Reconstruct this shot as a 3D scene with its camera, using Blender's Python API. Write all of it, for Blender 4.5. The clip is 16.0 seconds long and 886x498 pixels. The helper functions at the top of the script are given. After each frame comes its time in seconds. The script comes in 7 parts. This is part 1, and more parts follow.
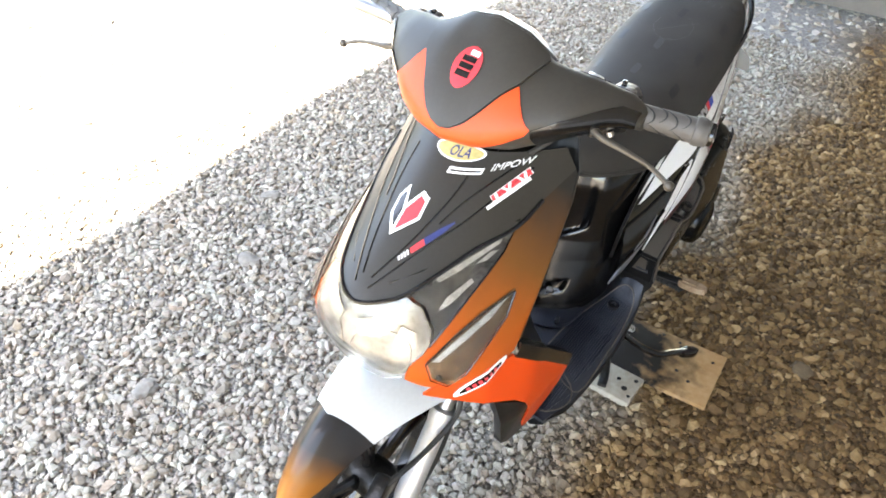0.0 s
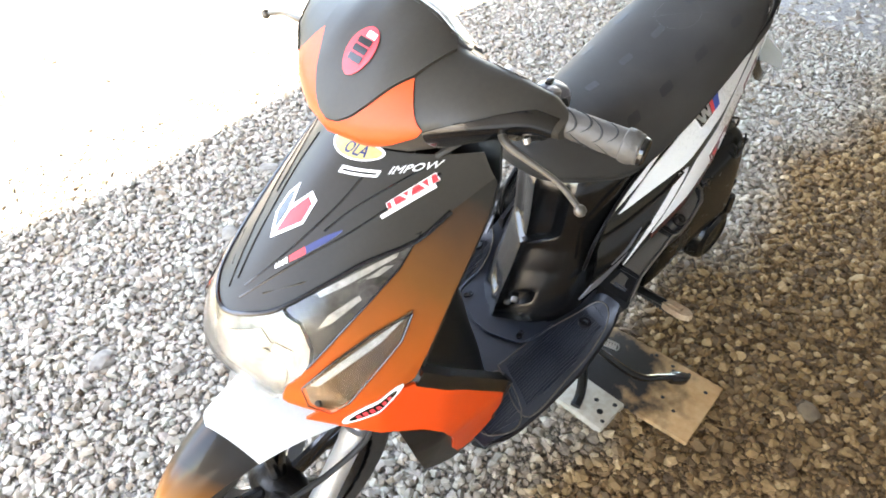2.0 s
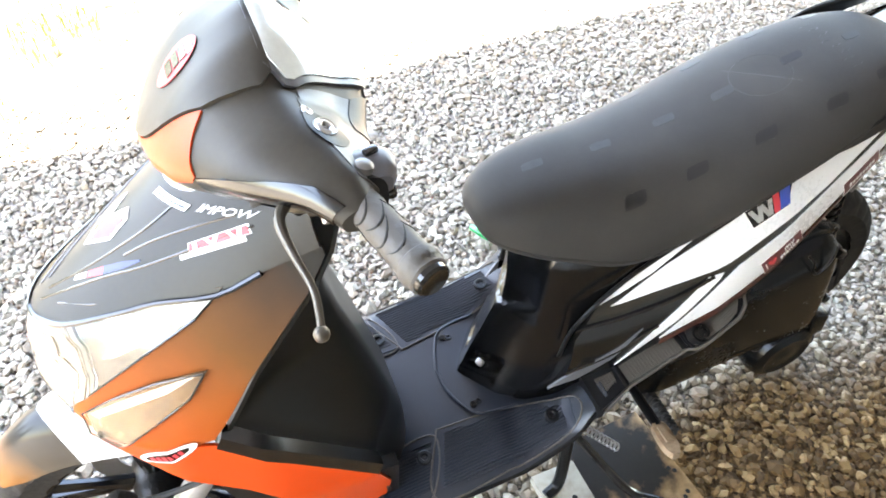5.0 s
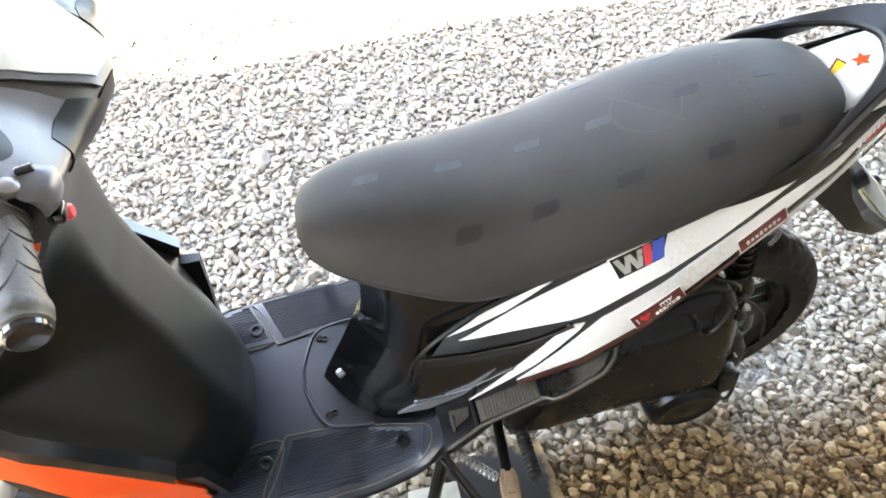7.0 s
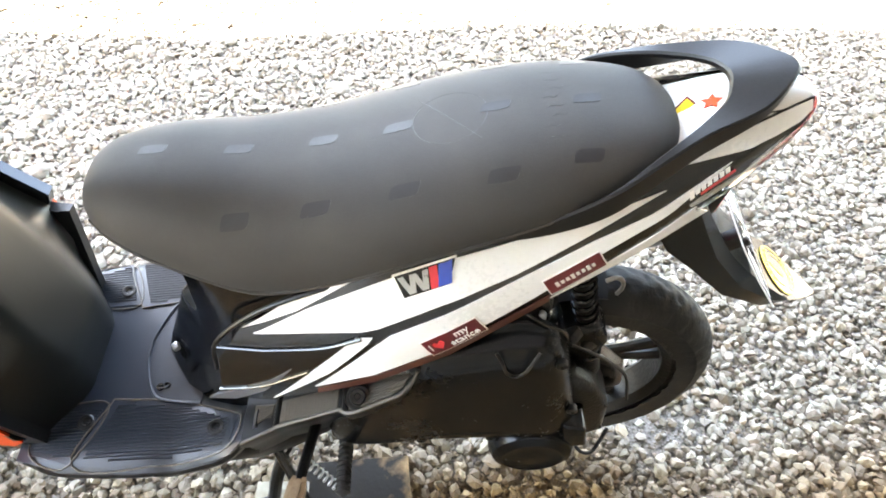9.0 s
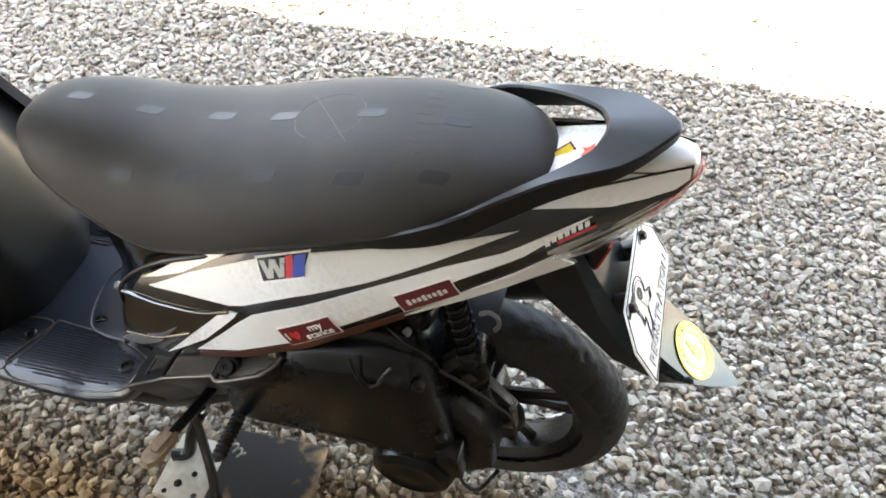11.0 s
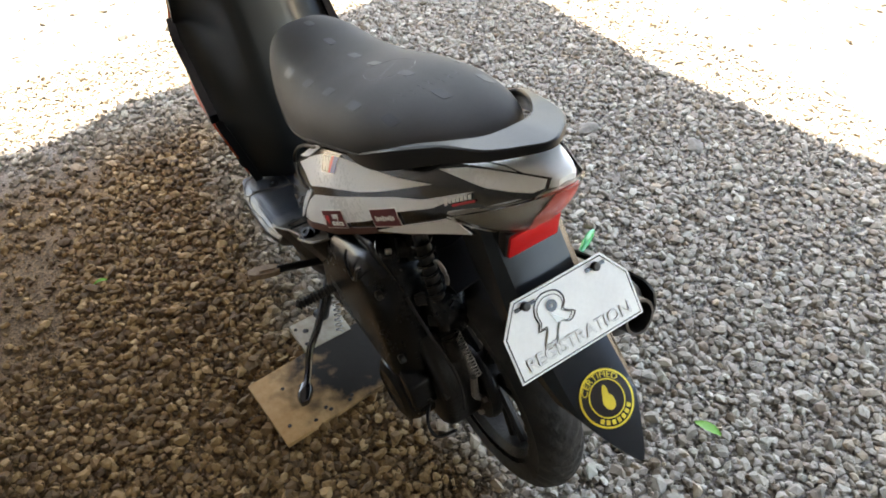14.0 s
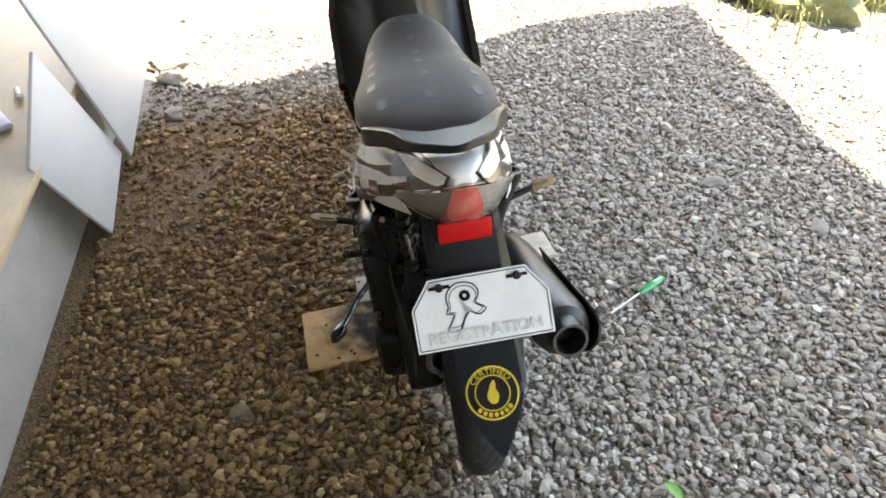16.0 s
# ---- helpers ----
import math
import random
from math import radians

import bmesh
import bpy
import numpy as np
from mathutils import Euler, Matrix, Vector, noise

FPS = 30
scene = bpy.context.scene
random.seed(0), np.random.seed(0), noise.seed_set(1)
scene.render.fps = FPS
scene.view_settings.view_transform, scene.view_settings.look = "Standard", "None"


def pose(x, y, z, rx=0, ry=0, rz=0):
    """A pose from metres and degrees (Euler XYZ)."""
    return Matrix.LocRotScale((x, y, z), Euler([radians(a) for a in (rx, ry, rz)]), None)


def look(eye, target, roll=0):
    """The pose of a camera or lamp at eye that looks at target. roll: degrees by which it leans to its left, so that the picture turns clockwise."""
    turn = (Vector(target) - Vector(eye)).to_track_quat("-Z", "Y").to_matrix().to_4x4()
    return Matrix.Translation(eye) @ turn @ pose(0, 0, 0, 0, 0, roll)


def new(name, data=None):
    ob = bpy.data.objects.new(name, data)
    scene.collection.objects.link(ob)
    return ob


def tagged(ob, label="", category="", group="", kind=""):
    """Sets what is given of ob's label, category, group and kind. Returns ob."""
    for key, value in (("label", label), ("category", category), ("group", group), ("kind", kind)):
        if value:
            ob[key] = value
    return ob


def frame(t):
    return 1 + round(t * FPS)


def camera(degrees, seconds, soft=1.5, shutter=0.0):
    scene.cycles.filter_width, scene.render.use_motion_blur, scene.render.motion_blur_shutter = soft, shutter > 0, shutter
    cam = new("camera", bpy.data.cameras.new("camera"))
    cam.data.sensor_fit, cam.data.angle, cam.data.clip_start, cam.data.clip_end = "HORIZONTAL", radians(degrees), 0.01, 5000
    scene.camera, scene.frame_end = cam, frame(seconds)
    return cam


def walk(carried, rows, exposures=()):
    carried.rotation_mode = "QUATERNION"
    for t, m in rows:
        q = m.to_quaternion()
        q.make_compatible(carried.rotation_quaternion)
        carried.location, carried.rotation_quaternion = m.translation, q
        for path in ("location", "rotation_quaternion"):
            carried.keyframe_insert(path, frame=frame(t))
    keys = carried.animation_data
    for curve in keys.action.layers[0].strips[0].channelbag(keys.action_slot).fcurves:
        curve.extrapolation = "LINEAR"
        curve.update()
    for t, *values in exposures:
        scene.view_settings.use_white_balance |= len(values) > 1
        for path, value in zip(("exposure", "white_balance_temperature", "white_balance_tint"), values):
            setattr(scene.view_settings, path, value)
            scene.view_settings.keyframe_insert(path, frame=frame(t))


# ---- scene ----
cam = camera(64.7, 16.0, 1.8)
PATH = [
    (0, (1.053, 0.572, 1.413), (-0.156, -0.39, 0.142), 0.7),
    (0.5, (0.97, 0.639, 1.407), (-0.15, -0.382, 0.101), 0.8),
    (1, (0.943, 0.66, 1.401), (-0.149, -0.404, 0.106), 1.3),
    (1.5, (0.891, 0.657, 1.383), (-0.18, -0.419, 0.081), 0.9),
    (2, (0.796, 0.647, 1.368), (-0.251, -0.418, 0.037), 0.8),
    (2.5, (0.727, 0.648, 1.36), (-0.326, -0.44, 0.053), -0.8),
    (3, (0.669, 0.651, 1.359), (-0.321, -0.469, 0.03), 0.8),
    (3.2, (0.621, 0.682, 1.369), (-0.278, -0.506, 0.034), -0.1),
    (5.3, (0.257, 0.69, 1.337), (-0.263, -0.611, -0.09), 0.9),
    (5.5, (0.212, 0.682, 1.332), (-0.315, -0.603, -0.107), 0.7),
    (6, (0.153, 0.646, 1.341), (-0.373, -0.639, -0.098), 3.0),
    (6.5, (0.097, 0.643, 1.341), (-0.365, -0.629, -0.131), 1.6),
    (7, (-0.018, 0.664, 1.344), (-0.351, -0.621, -0.152), 2.7),
    (7.5, (-0.16, 0.71, 1.347), (-0.386, -0.581, -0.164), 1.7),
    (8, (-0.226, 0.746, 1.352), (-0.441, -0.558, -0.149), 3.4),
    (8.5, (-0.29, 0.733, 1.324), (-0.492, -0.616, -0.139), 4.5),
    (9, (-0.396, 0.67, 1.319), (-0.485, -0.649, -0.182), 4.5),
    (9.5, (-0.465, 0.645, 1.33), (-0.504, -0.653, -0.191), 2.2),
    (9.7, (-0.495, 0.646, 1.335), (-0.522, -0.656, -0.183), 3.1),
    (11.8, (-0.85, 0.597, 1.332), (-0.303, -0.633, -0.147), 3.7),
    (12, (-0.887, 0.568, 1.34), (-0.267, -0.612, -0.152), 2.4),
    (12.5, (-0.954, 0.531, 1.357), (-0.216, -0.577, -0.135), 0.0),
    (13, (-1.122, 0.501, 1.379), (-0.108, -0.446, -0.062), -3.2),
    (13.5, (-1.255, 0.488, 1.395), (-0.097, -0.29, -0.038), -4.0),
    (14, (-1.325, 0.452, 1.388), (-0.087, -0.242, -0.022), -3.8),
    (14.5, (-1.383, 0.362, 1.389), (-0.031, -0.108, -0.008), -4.2),
    (15, (-1.425, 0.31, 1.406), (-0.065, -0.069, -0.011), -5.0),
    (15.5, (-1.506, 0.209, 1.427), (-0.087, -0.05, 0.042), -3.9),
    (16, (-1.596, 0.113, 1.439), (-0.135, -0.019, 0.08), -4.0),
]
EXPOSURES = [(0.0, 4.05, 8000, 12), (2.0, 4.3, 8000, 12), (3.0, 4.5, 8000, 12), (5.5, 4.66, 7900, 12), (7.0, 4.8, 8100, 12), (8.0, 5.05, 8300, 12), (9.5, 4.98, 8500, 12), (12.0, 3.68, 8400, 13), (14.0, 3.48, 8450, 13), (16.0, 3.52, 8500, 13)]
walk(cam, [(t, look(eye, target, roll)) for t, eye, target, roll in PATH], EXPOSURES)

# ---- light ----
SUN_ELEVATION, SUN_AZIMUTH = 62.0, 110.0
world = bpy.data.worlds.new("world")
scene.world = world
world.use_nodes = True
wn = world.node_tree.nodes
sky = wn.new("ShaderNodeTexSky")
sky.sky_type, sky.sun_disc = "NISHITA", False
sky.sun_elevation, sky.sun_rotation = radians(SUN_ELEVATION), radians(SUN_AZIMUTH)
world.node_tree.links.new(sky.outputs[0], wn["Background"].inputs[0])
wn["Background"].inputs[1].default_value = 0.15
sun_data = bpy.data.lights.new("sun", "SUN")
sun_data.energy, sun_data.angle, sun_data.color = 5.0, radians(0.5), (1.0, 0.975, 0.94)
# the sky's sun_rotation runs clockwise from +y
sun_way = Vector((math.sin(radians(SUN_AZIMUTH)) * math.cos(radians(SUN_ELEVATION)),
                  math.cos(radians(SUN_AZIMUTH)) * math.cos(radians(SUN_ELEVATION)),
                  math.sin(radians(SUN_ELEVATION))))
sun = new("sun", sun_data)
sun.matrix_world = look(sun_way * 30, (0, 0, 0))

# ---- materials ----
def nodes_of(m):
    m.use_nodes = True
    return m.node_tree.nodes, m.node_tree.links, m.node_tree.nodes["Principled BSDF"]


def mat(name, base, rough=0.5, metal=0.0, var=0.12, scale=9.0, fine=160.0, bump=0.05, coat=0.0, other=None, rvar=0.12, dust=0.0, coat_rough=0.08, spec=0.5):
    """A surface whose colour, gloss and relief vary at two scales; other: a second colour that comes through in blotches; dust: pale dirt in patches."""
    m = bpy.data.materials.new(name)
    n, l, b = nodes_of(m)
    co = n.new("ShaderNodeTexCoord")
    big, small = n.new("ShaderNodeTexNoise"), n.new("ShaderNodeTexNoise")
    for tex, s, d in ((big, scale, 4.0), (small, fine, 3.0)):
        tex.inputs["Scale"].default_value, tex.inputs["Detail"].default_value = s, d
        l.new(co.outputs["Object"], tex.inputs["Vector"])
    mixed = n.new("ShaderNodeMix")
    mixed.data_type = "FLOAT"
    mixed.inputs[0].default_value = 0.4
    l.new(big.outputs[0], mixed.inputs[2]), l.new(small.outputs[0], mixed.inputs[3])
    ramp = n.new("ShaderNodeValToRGB")
    lo = [c * (1 - var) for c in base]
    hi = [min(1.0, c * (1 + var)) for c in base] if other is None else other
    ramp.color_ramp.elements[0].position, ramp.color_ramp.elements[1].position = 0.32, 0.68
    ramp.color_ramp.elements[0].color, ramp.color_ramp.elements[1].color = (*lo, 1), (*hi, 1)
    l.new(mixed.outputs[0], ramp.inputs[0])
    out = ramp.outputs[0]
    if dust:
        film_tex, span, mixc = n.new("ShaderNodeTexNoise"), n.new("ShaderNodeMapRange"), n.new("ShaderNodeMix")
        film_tex.inputs["Scale"].default_value, film_tex.inputs["Detail"].default_value = scale * 0.6, 6.0
        l.new(co.outputs["Object"], film_tex.inputs["Vector"])
        span.inputs[1].default_value, span.inputs[2].default_value, span.inputs[4].default_value = 0.42, 0.75, dust
        l.new(film_tex.outputs[0], span.inputs[0])
        mixc.data_type = "RGBA"
        l.new(span.outputs[0], mixc.inputs[0]), l.new(out, mixc.inputs[6])
        mixc.inputs[7].default_value = (0.32, 0.29, 0.25, 1)
        out = mixc.outputs[2]
    l.new(out, b.inputs["Base Color"])
    span = n.new("ShaderNodeMapRange")
    span.inputs[3].default_value, span.inputs[4].default_value = max(0.02, rough - rvar), min(1.0, rough + rvar)
    l.new(mixed.outputs[0], span.inputs[0]), l.new(span.outputs[0], b.inputs["Roughness"])
    b.inputs["Metallic"].default_value, b.inputs["Coat Weight"].default_value = metal, coat
    b.inputs["Coat Roughness"].default_value = coat_rough
    b.inputs["Specular IOR Level"].default_value = spec
    if bump:
        rel = n.new("ShaderNodeBump")
        rel.inputs["Strength"].default_value, rel.inputs["Distance"].default_value = bump, 0.004
        l.new(small.outputs[0], rel.inputs["Height"]), l.new(rel.outputs[0], b.inputs["Normal"])
    return m


def fade_mat(name, stops, way, lo, hi, rough=0.58, coat=0.0):
    """Airbrushed paint: colours that fade into one another along a direction of the thing, from lo to hi metres."""
    m = bpy.data.materials.new(name)
    n, l, b = nodes_of(m)
    co, dot, span, noise_tex, add = (n.new("ShaderNode" + k) for k in ("TexCoord", "VectorMath", "MapRange", "TexNoise", "Math"))
    dot.operation, dot.inputs[1].default_value = "DOT_PRODUCT", way
    l.new(co.outputs["Object"], dot.inputs[0])
    noise_tex.inputs["Scale"].default_value, noise_tex.inputs["Detail"].default_value = 14.0, 5.0
    l.new(co.outputs["Object"], noise_tex.inputs["Vector"])
    span.inputs[1].default_value, span.inputs[2].default_value = lo, hi
    l.new(dot.outputs["Value"], span.inputs[0])
    add.operation = "MULTIPLY_ADD"
    add.inputs[1].default_value = 0.16
    l.new(noise_tex.outputs[0], add.inputs[0]), l.new(span.outputs[0], add.inputs[2])
    ramp = n.new("ShaderNodeValToRGB")
    while len(ramp.color_ramp.elements) < len(stops):
        ramp.color_ramp.elements.new(0.5)
    for e, (at, c) in zip(ramp.color_ramp.elements, stops):
        e.position, e.color = at, (*c, 1)
    l.new(add.outputs[0], ramp.inputs[0]), l.new(ramp.outputs[0], b.inputs["Base Color"])
    b.inputs["Roughness"].default_value, b.inputs["Coat Weight"].default_value = rough, coat
    b.inputs["Specular IOR Level"].default_value = 0.15
    return m


BLACK = mat("black_gloss_plastic", (0.004, 0.004, 0.0045), 0.2, coat=0.3, bump=0.01, dust=0.006, coat_rough=0.1)
# black paint of cover and cowl, warm reflected light put into both bases
PAINT = mat("black_gloss_paint", (0.026, 0.023, 0.0185), 0.42, coat=0.06, bump=0.006, dust=0.012, coat_rough=0.16, spec=0.28)
COWLP = mat("brown_black_cowl_paint", (0.038, 0.033, 0.0265), 0.46, coat=0.04, bump=0.006, dust=0.012, coat_rough=0.2, spec=0.24)
SATIN = mat("black_textured_plastic", (0.006, 0.006, 0.0062), 0.36, bump=0.04, fine=420, dust=0.01, spec=0.26)
PANELP = mat("black_panel_paint", (0.005, 0.0048, 0.0045), 0.2, coat=0.3, bump=0.01, dust=0.01, coat_rough=0.1)
DASH = mat("grey_dash_plastic", (0.1, 0.1, 0.11), 0.34, bump=0.05, fine=300, dust=0.08)
LEGP = mat("black_leg_shield_plastic", (0.0075, 0.0082, 0.0076), 0.36, var=0.05, bump=0.02, coat=0.12, coat_rough=0.2, rvar=0.04, spec=0.4)
# dark floor plastic with the sky's blue reflection tinted into its base
FLOORP = mat("blue_black_floor_plastic", (0.0155, 0.0195, 0.028), 0.36, bump=0.05, fine=380, dust=0.02, spec=0.42)
SEATM = mat("black_vinyl", (0.033, 0.0312, 0.0295), 0.68, bump=0.08, fine=520, scale=7, dust=0.08, spec=0.3, rvar=0.08)
RUBBER = mat("black_rubber", (0.01, 0.0095, 0.009), 0.7, bump=0.2, dust=0.04)
GRIPR = mat("worn_grip_rubber", (0.068, 0.06, 0.052), 0.6, bump=0.2, dust=0.15)
WHITE = mat("white_gloss_paint", (0.74, 0.74, 0.72), 0.3, var=0.04, coat=0.3, bump=0.0, coat_rough=0.2, scale=5)
PEARL = mat("worn_white_plastic", (0.72, 0.7, 0.66), 0.35, var=0.05, bump=0.03)
STICKW = mat("white_vinyl_sticker", (0.8, 0.79, 0.76), 0.35, var=0.03, bump=0.0)
ORANGE = mat("orange_gloss_paint", (0.62, 0.058, 0.008), 0.45, var=0.06, coat=0.05, bump=0.02, coat_rough=0.3, spec=0.3)
REDM = mat("red_vinyl_sticker", (0.62, 0.04, 0.05), 0.35, var=0.1, bump=0.0)
MAROON = mat("maroon_vinyl_sticker", (0.12, 0.012, 0.016), 0.35, var=0.15, bump=0.0)
BLUEM = mat("blue_vinyl_sticker", (0.03, 0.07, 0.35), 0.35, var=0.1, bump=0.0)
NAVY = mat("dark_blue_vinyl_sticker", (0.02, 0.03, 0.13), 0.35, var=0.15, bump=0.0)
YELLOW = mat("yellow_vinyl_sticker", (0.72, 0.52, 0.03), 0.35, var=0.1, bump=0.0)
GREYS = mat("silver_vinyl_sticker", (0.4, 0.4, 0.38), 0.3, metal=0.5, var=0.1, bump=0.0)
STEEL = mat("brushed_steel", (0.5, 0.5, 0.5), 0.34, metal=0.95, dust=0.1)
ALLOY = mat("silver_painted_alloy", (0.55, 0.55, 0.54), 0.4, metal=0.7, dust=0.1)
# base lowered to carry the shade under the tail
GRIME = mat("greasy_cast_metal", (0.009, 0.0085, 0.008), 0.36, metal=0.4, dust=0.02, bump=0.3)
ENGINE = mat("black_crankcase_plastic", (0.0036, 0.0042, 0.0048), 0.26, bump=0.03, scale=14, rvar=0.08, spec=0.24)
EXHAUST = mat("black_heat_paint", (0.01, 0.01, 0.011), 0.36, bump=0.08, dust=0.05)
REDLENS = mat("red_reflector_lens", (0.5, 0.008, 0.01), 0.45, coat=0.05, bump=0.2, fine=700, spec=0.3)

# ---- geometry helpers ----
def mesh_of(name, bm, material, smooth=True, flat_angle=35):
    bmesh.ops.recalc_face_normals(bm, faces=bm.faces)
    for f in bm.faces:
        f.smooth = smooth
    me = bpy.data.meshes.new(name)
    bm.to_mesh(me)
    bm.free()
    me.materials.append(material)
    if smooth:
        me.set_sharp_from_angle(angle=radians(flat_angle))
    return me


def part(name, bm, material, parent=None, label="", smooth=True, flat_angle=35):
    ob = new(name, mesh_of(name, bm, material, smooth, flat_angle))
    if parent is not None:
        ob.parent = parent
    return tagged(ob, label)


def spline(points, steps):
    """A Catmull-Rom line through points (tuples of any length)."""
    pts = [np.array(p, float) for p in points]
    ext = [2 * pts[0] - pts[1], *pts, 2 * pts[-1] - pts[-2]]
    out = []
    for i in range(len(pts) - 1):
        a, b, c, d = ext[i:i + 4]
        for k in range(steps):
            t = k / steps
            out.append(0.5 * (2 * b + (c - a) * t + (2 * a - 5 * b + 4 * c - d) * t * t + (3 * b - a - 3 * c + d) * t ** 3))
    out.append(pts[-1])
    return out


def closed_spline(points, steps):
    pts = [np.array(p, float) for p in points]
    n, out = len(pts), []
    for i in range(n):
        a, b, c, d = (pts[(i + k) % n] for k in (-1, 0, 1, 2))
        for k in range(steps):
            t = k / steps
            out.append(0.5 * (2 * b + (c - a) * t + (2 * a - 5 * b + 4 * c - d) * t * t + (3 * b - a - 3 * c + d) * t ** 3))
    return out


def rings(bm, loops, closed=True, caps=True):
    """Quads between loops of the same number of points."""
    made = [[bm.verts.new(p) for p in loop] for loop in loops]
    n = len(made[0])
    for a, b in zip(made, made[1:]):
        for i in range(n if closed else n - 1):
            j = (i + 1) % n
            bm.faces.new((a[i], a[j], b[j], b[i]))
    if caps and closed:
        bm.faces.new(made[0][::-1]), bm.faces.new(made[-1])
    return bm


def loft(stations, steps=4, caps=True):
    """A body through closed rings, glided from ring to ring."""
    flat = [np.array(s, float).ravel() for s in stations]
    return rings(bmesh.new(), [v.reshape(-1, 3) for v in spline(flat, steps)], True, caps)


def oval(x, yc, zc, hy, hz, e=0.75, n=24, axis=0):
    """A rounded-box ring across the x axis (axis 0) or the y axis (1)."""
    out = []
    for k in range(n):
        a = 2 * math.pi * k / n
        c, s = math.cos(a), math.sin(a)
        u, v = hy * math.copysign(abs(c) ** e, c), hz * math.copysign(abs(s) ** e, s)
        out.append((x, yc + u, zc + v) if axis == 0 else (x + u, yc, zc + v))
    return out


def tube(bm, line, radius, n=12, caps=True):
    """A round bar along a line; radius: a number or one for each point."""
    pts = [Vector(p) for p in line]
    rad = [radius] * len(pts) if isinstance(radius, (int, float)) else radius
    up = Vector((0.13, 0.21, 0.97))
    loops = []
    for i, p in enumerate(pts):
        way = (pts[min(i + 1, len(pts) - 1)] - pts[max(i - 1, 0)]).normalized()
        side = way.cross(up)
        if side.length < 0.2:
            side = way.cross(Vector((1, 0, 0)))
        side.normalize()
        top = side.cross(way)
        loops.append([p + (side * math.cos(2 * math.pi * k / n) + top * math.sin(2 * math.pi * k / n)) * rad[i] for k in range(n)])
    return rings(bm, loops, True, caps)


def lathe(bm, profile, centre, axis, n=32, arc=1.0):
    """A turned body: profile of (along, radius) about an axis through centre."""
    c, a = Vector(centre), Vector(axis).normalized()
    s = a.cross(Vector((0.3, 0.1, 0.95))).normalized()
    t = a.cross(s)
    loops = [[c + a * h + (s * math.cos(2 * math.pi * arc * k / n) + t * math.sin(2 * math.pi * arc * k / n)) * r for k in range(n)] for h, r in profile]
    return rings(bm, loops, True, False)


def block(bm, size, m=None, bevel=0.003, segments=2):
    """A box with rounded edges, centred, at the pose m."""
    made = bmesh.ops.create_cube(bm, size=1.0, matrix=(m or Matrix()) @ Matrix.Diagonal((*size, 1)))["verts"]
    if bevel:
        edges = list({e for v in made for e in v.link_edges})
        bmesh.ops.bevel(bm, geom=edges, offset=bevel, segments=segments, affect="EDGES", profile=0.5)
    return bm


def patch(poly, fn, thick=0.003, step=0.02, inward=None):
    """A plate with the outline poly in (u, v), cut into a fine net and laid onto the surface fn(u, v); thick: its thickness, below the surface."""
    bm = bmesh.new()
    bm.faces.new([bm.verts.new((u, v, 0)) for u, v in poly])
    for ax in (0, 1):
        lo, hi = min(p[ax] for p in poly), max(p[ax] for p in poly)
        k = math.floor(lo / step) + 1
        while k * step < hi:
            co, no = Vector((0, 0, 0)), Vector((0, 0, 0))
            co[ax], no[ax] = k * step, 1
            bmesh.ops.bisect_plane(bm, geom=bm.verts[:] + bm.edges[:] + bm.faces[:], plane_co=co, plane_no=no, dist=1e-5)
            k += 1
    bmesh.ops.triangulate(bm, faces=[f for f in bm.faces if len(f.verts) > 4])
    for v in bm.verts:
        v.co = fn(v.co.x, v.co.y)
    if thick:
        bm.normal_update()
        if inward is not None:
            mean = sum((f.normal * f.calc_area() for f in bm.faces), Vector())
            if mean.dot(Vector(inward)) > 0:
                bmesh.ops.reverse_faces(bm, faces=bm.faces)
                bm.normal_update()
        norms = [v.normal.copy() for v in bm.verts]
        top, rim = list(bm.verts), [e for e in bm.edges if e.is_boundary]
        low = {v: bm.verts.new(v.co - n * thick) for v, n in zip(top, norms)}
        for f in list(bm.faces):
            bm.faces.new([low[v] for v in reversed(f.verts)])
        for e in rim:
            a, b = e.verts
            bm.faces.new((a, b, low[b], low[a]))
    return bm


def words(text, size, place, extrude=0.0006):
    """Letters of the built-in font, laid by place(u, v, h); u, v from the middle of the line, h the height of the relief."""
    cu = bpy.data.curves.new("letters", "FONT")
    cu.body, cu.size, cu.align_x, cu.align_y, cu.extrude, cu.resolution_u = text, size, "CENTER", "CENTER", extrude, 3
    ob = bpy.data.objects.new("letters", cu)
    scene.collection.objects.link(ob)
    bpy.context.view_layer.update()
    me = bpy.data.meshes.new_from_object(ob.evaluated_get(bpy.context.evaluated_depsgraph_get()))
    bm = bmesh.new()
    bm.from_mesh(me)
    bpy.data.objects.remove(ob)
    bpy.data.meshes.remove(me)
    for v in bm.verts:
        v.co = place(v.co.x, v.co.y, v.co.z)
    return bm


def line(table, x):
    """Reads a value off a table of (place, value), between its rows."""
    return float(np.interp(x, [a for a, _ in table], [b for _, b in table]))


def smooth01(t):
    t = min(1.0, max(0.0, t))
    return t * t * (3 - 2 * t)

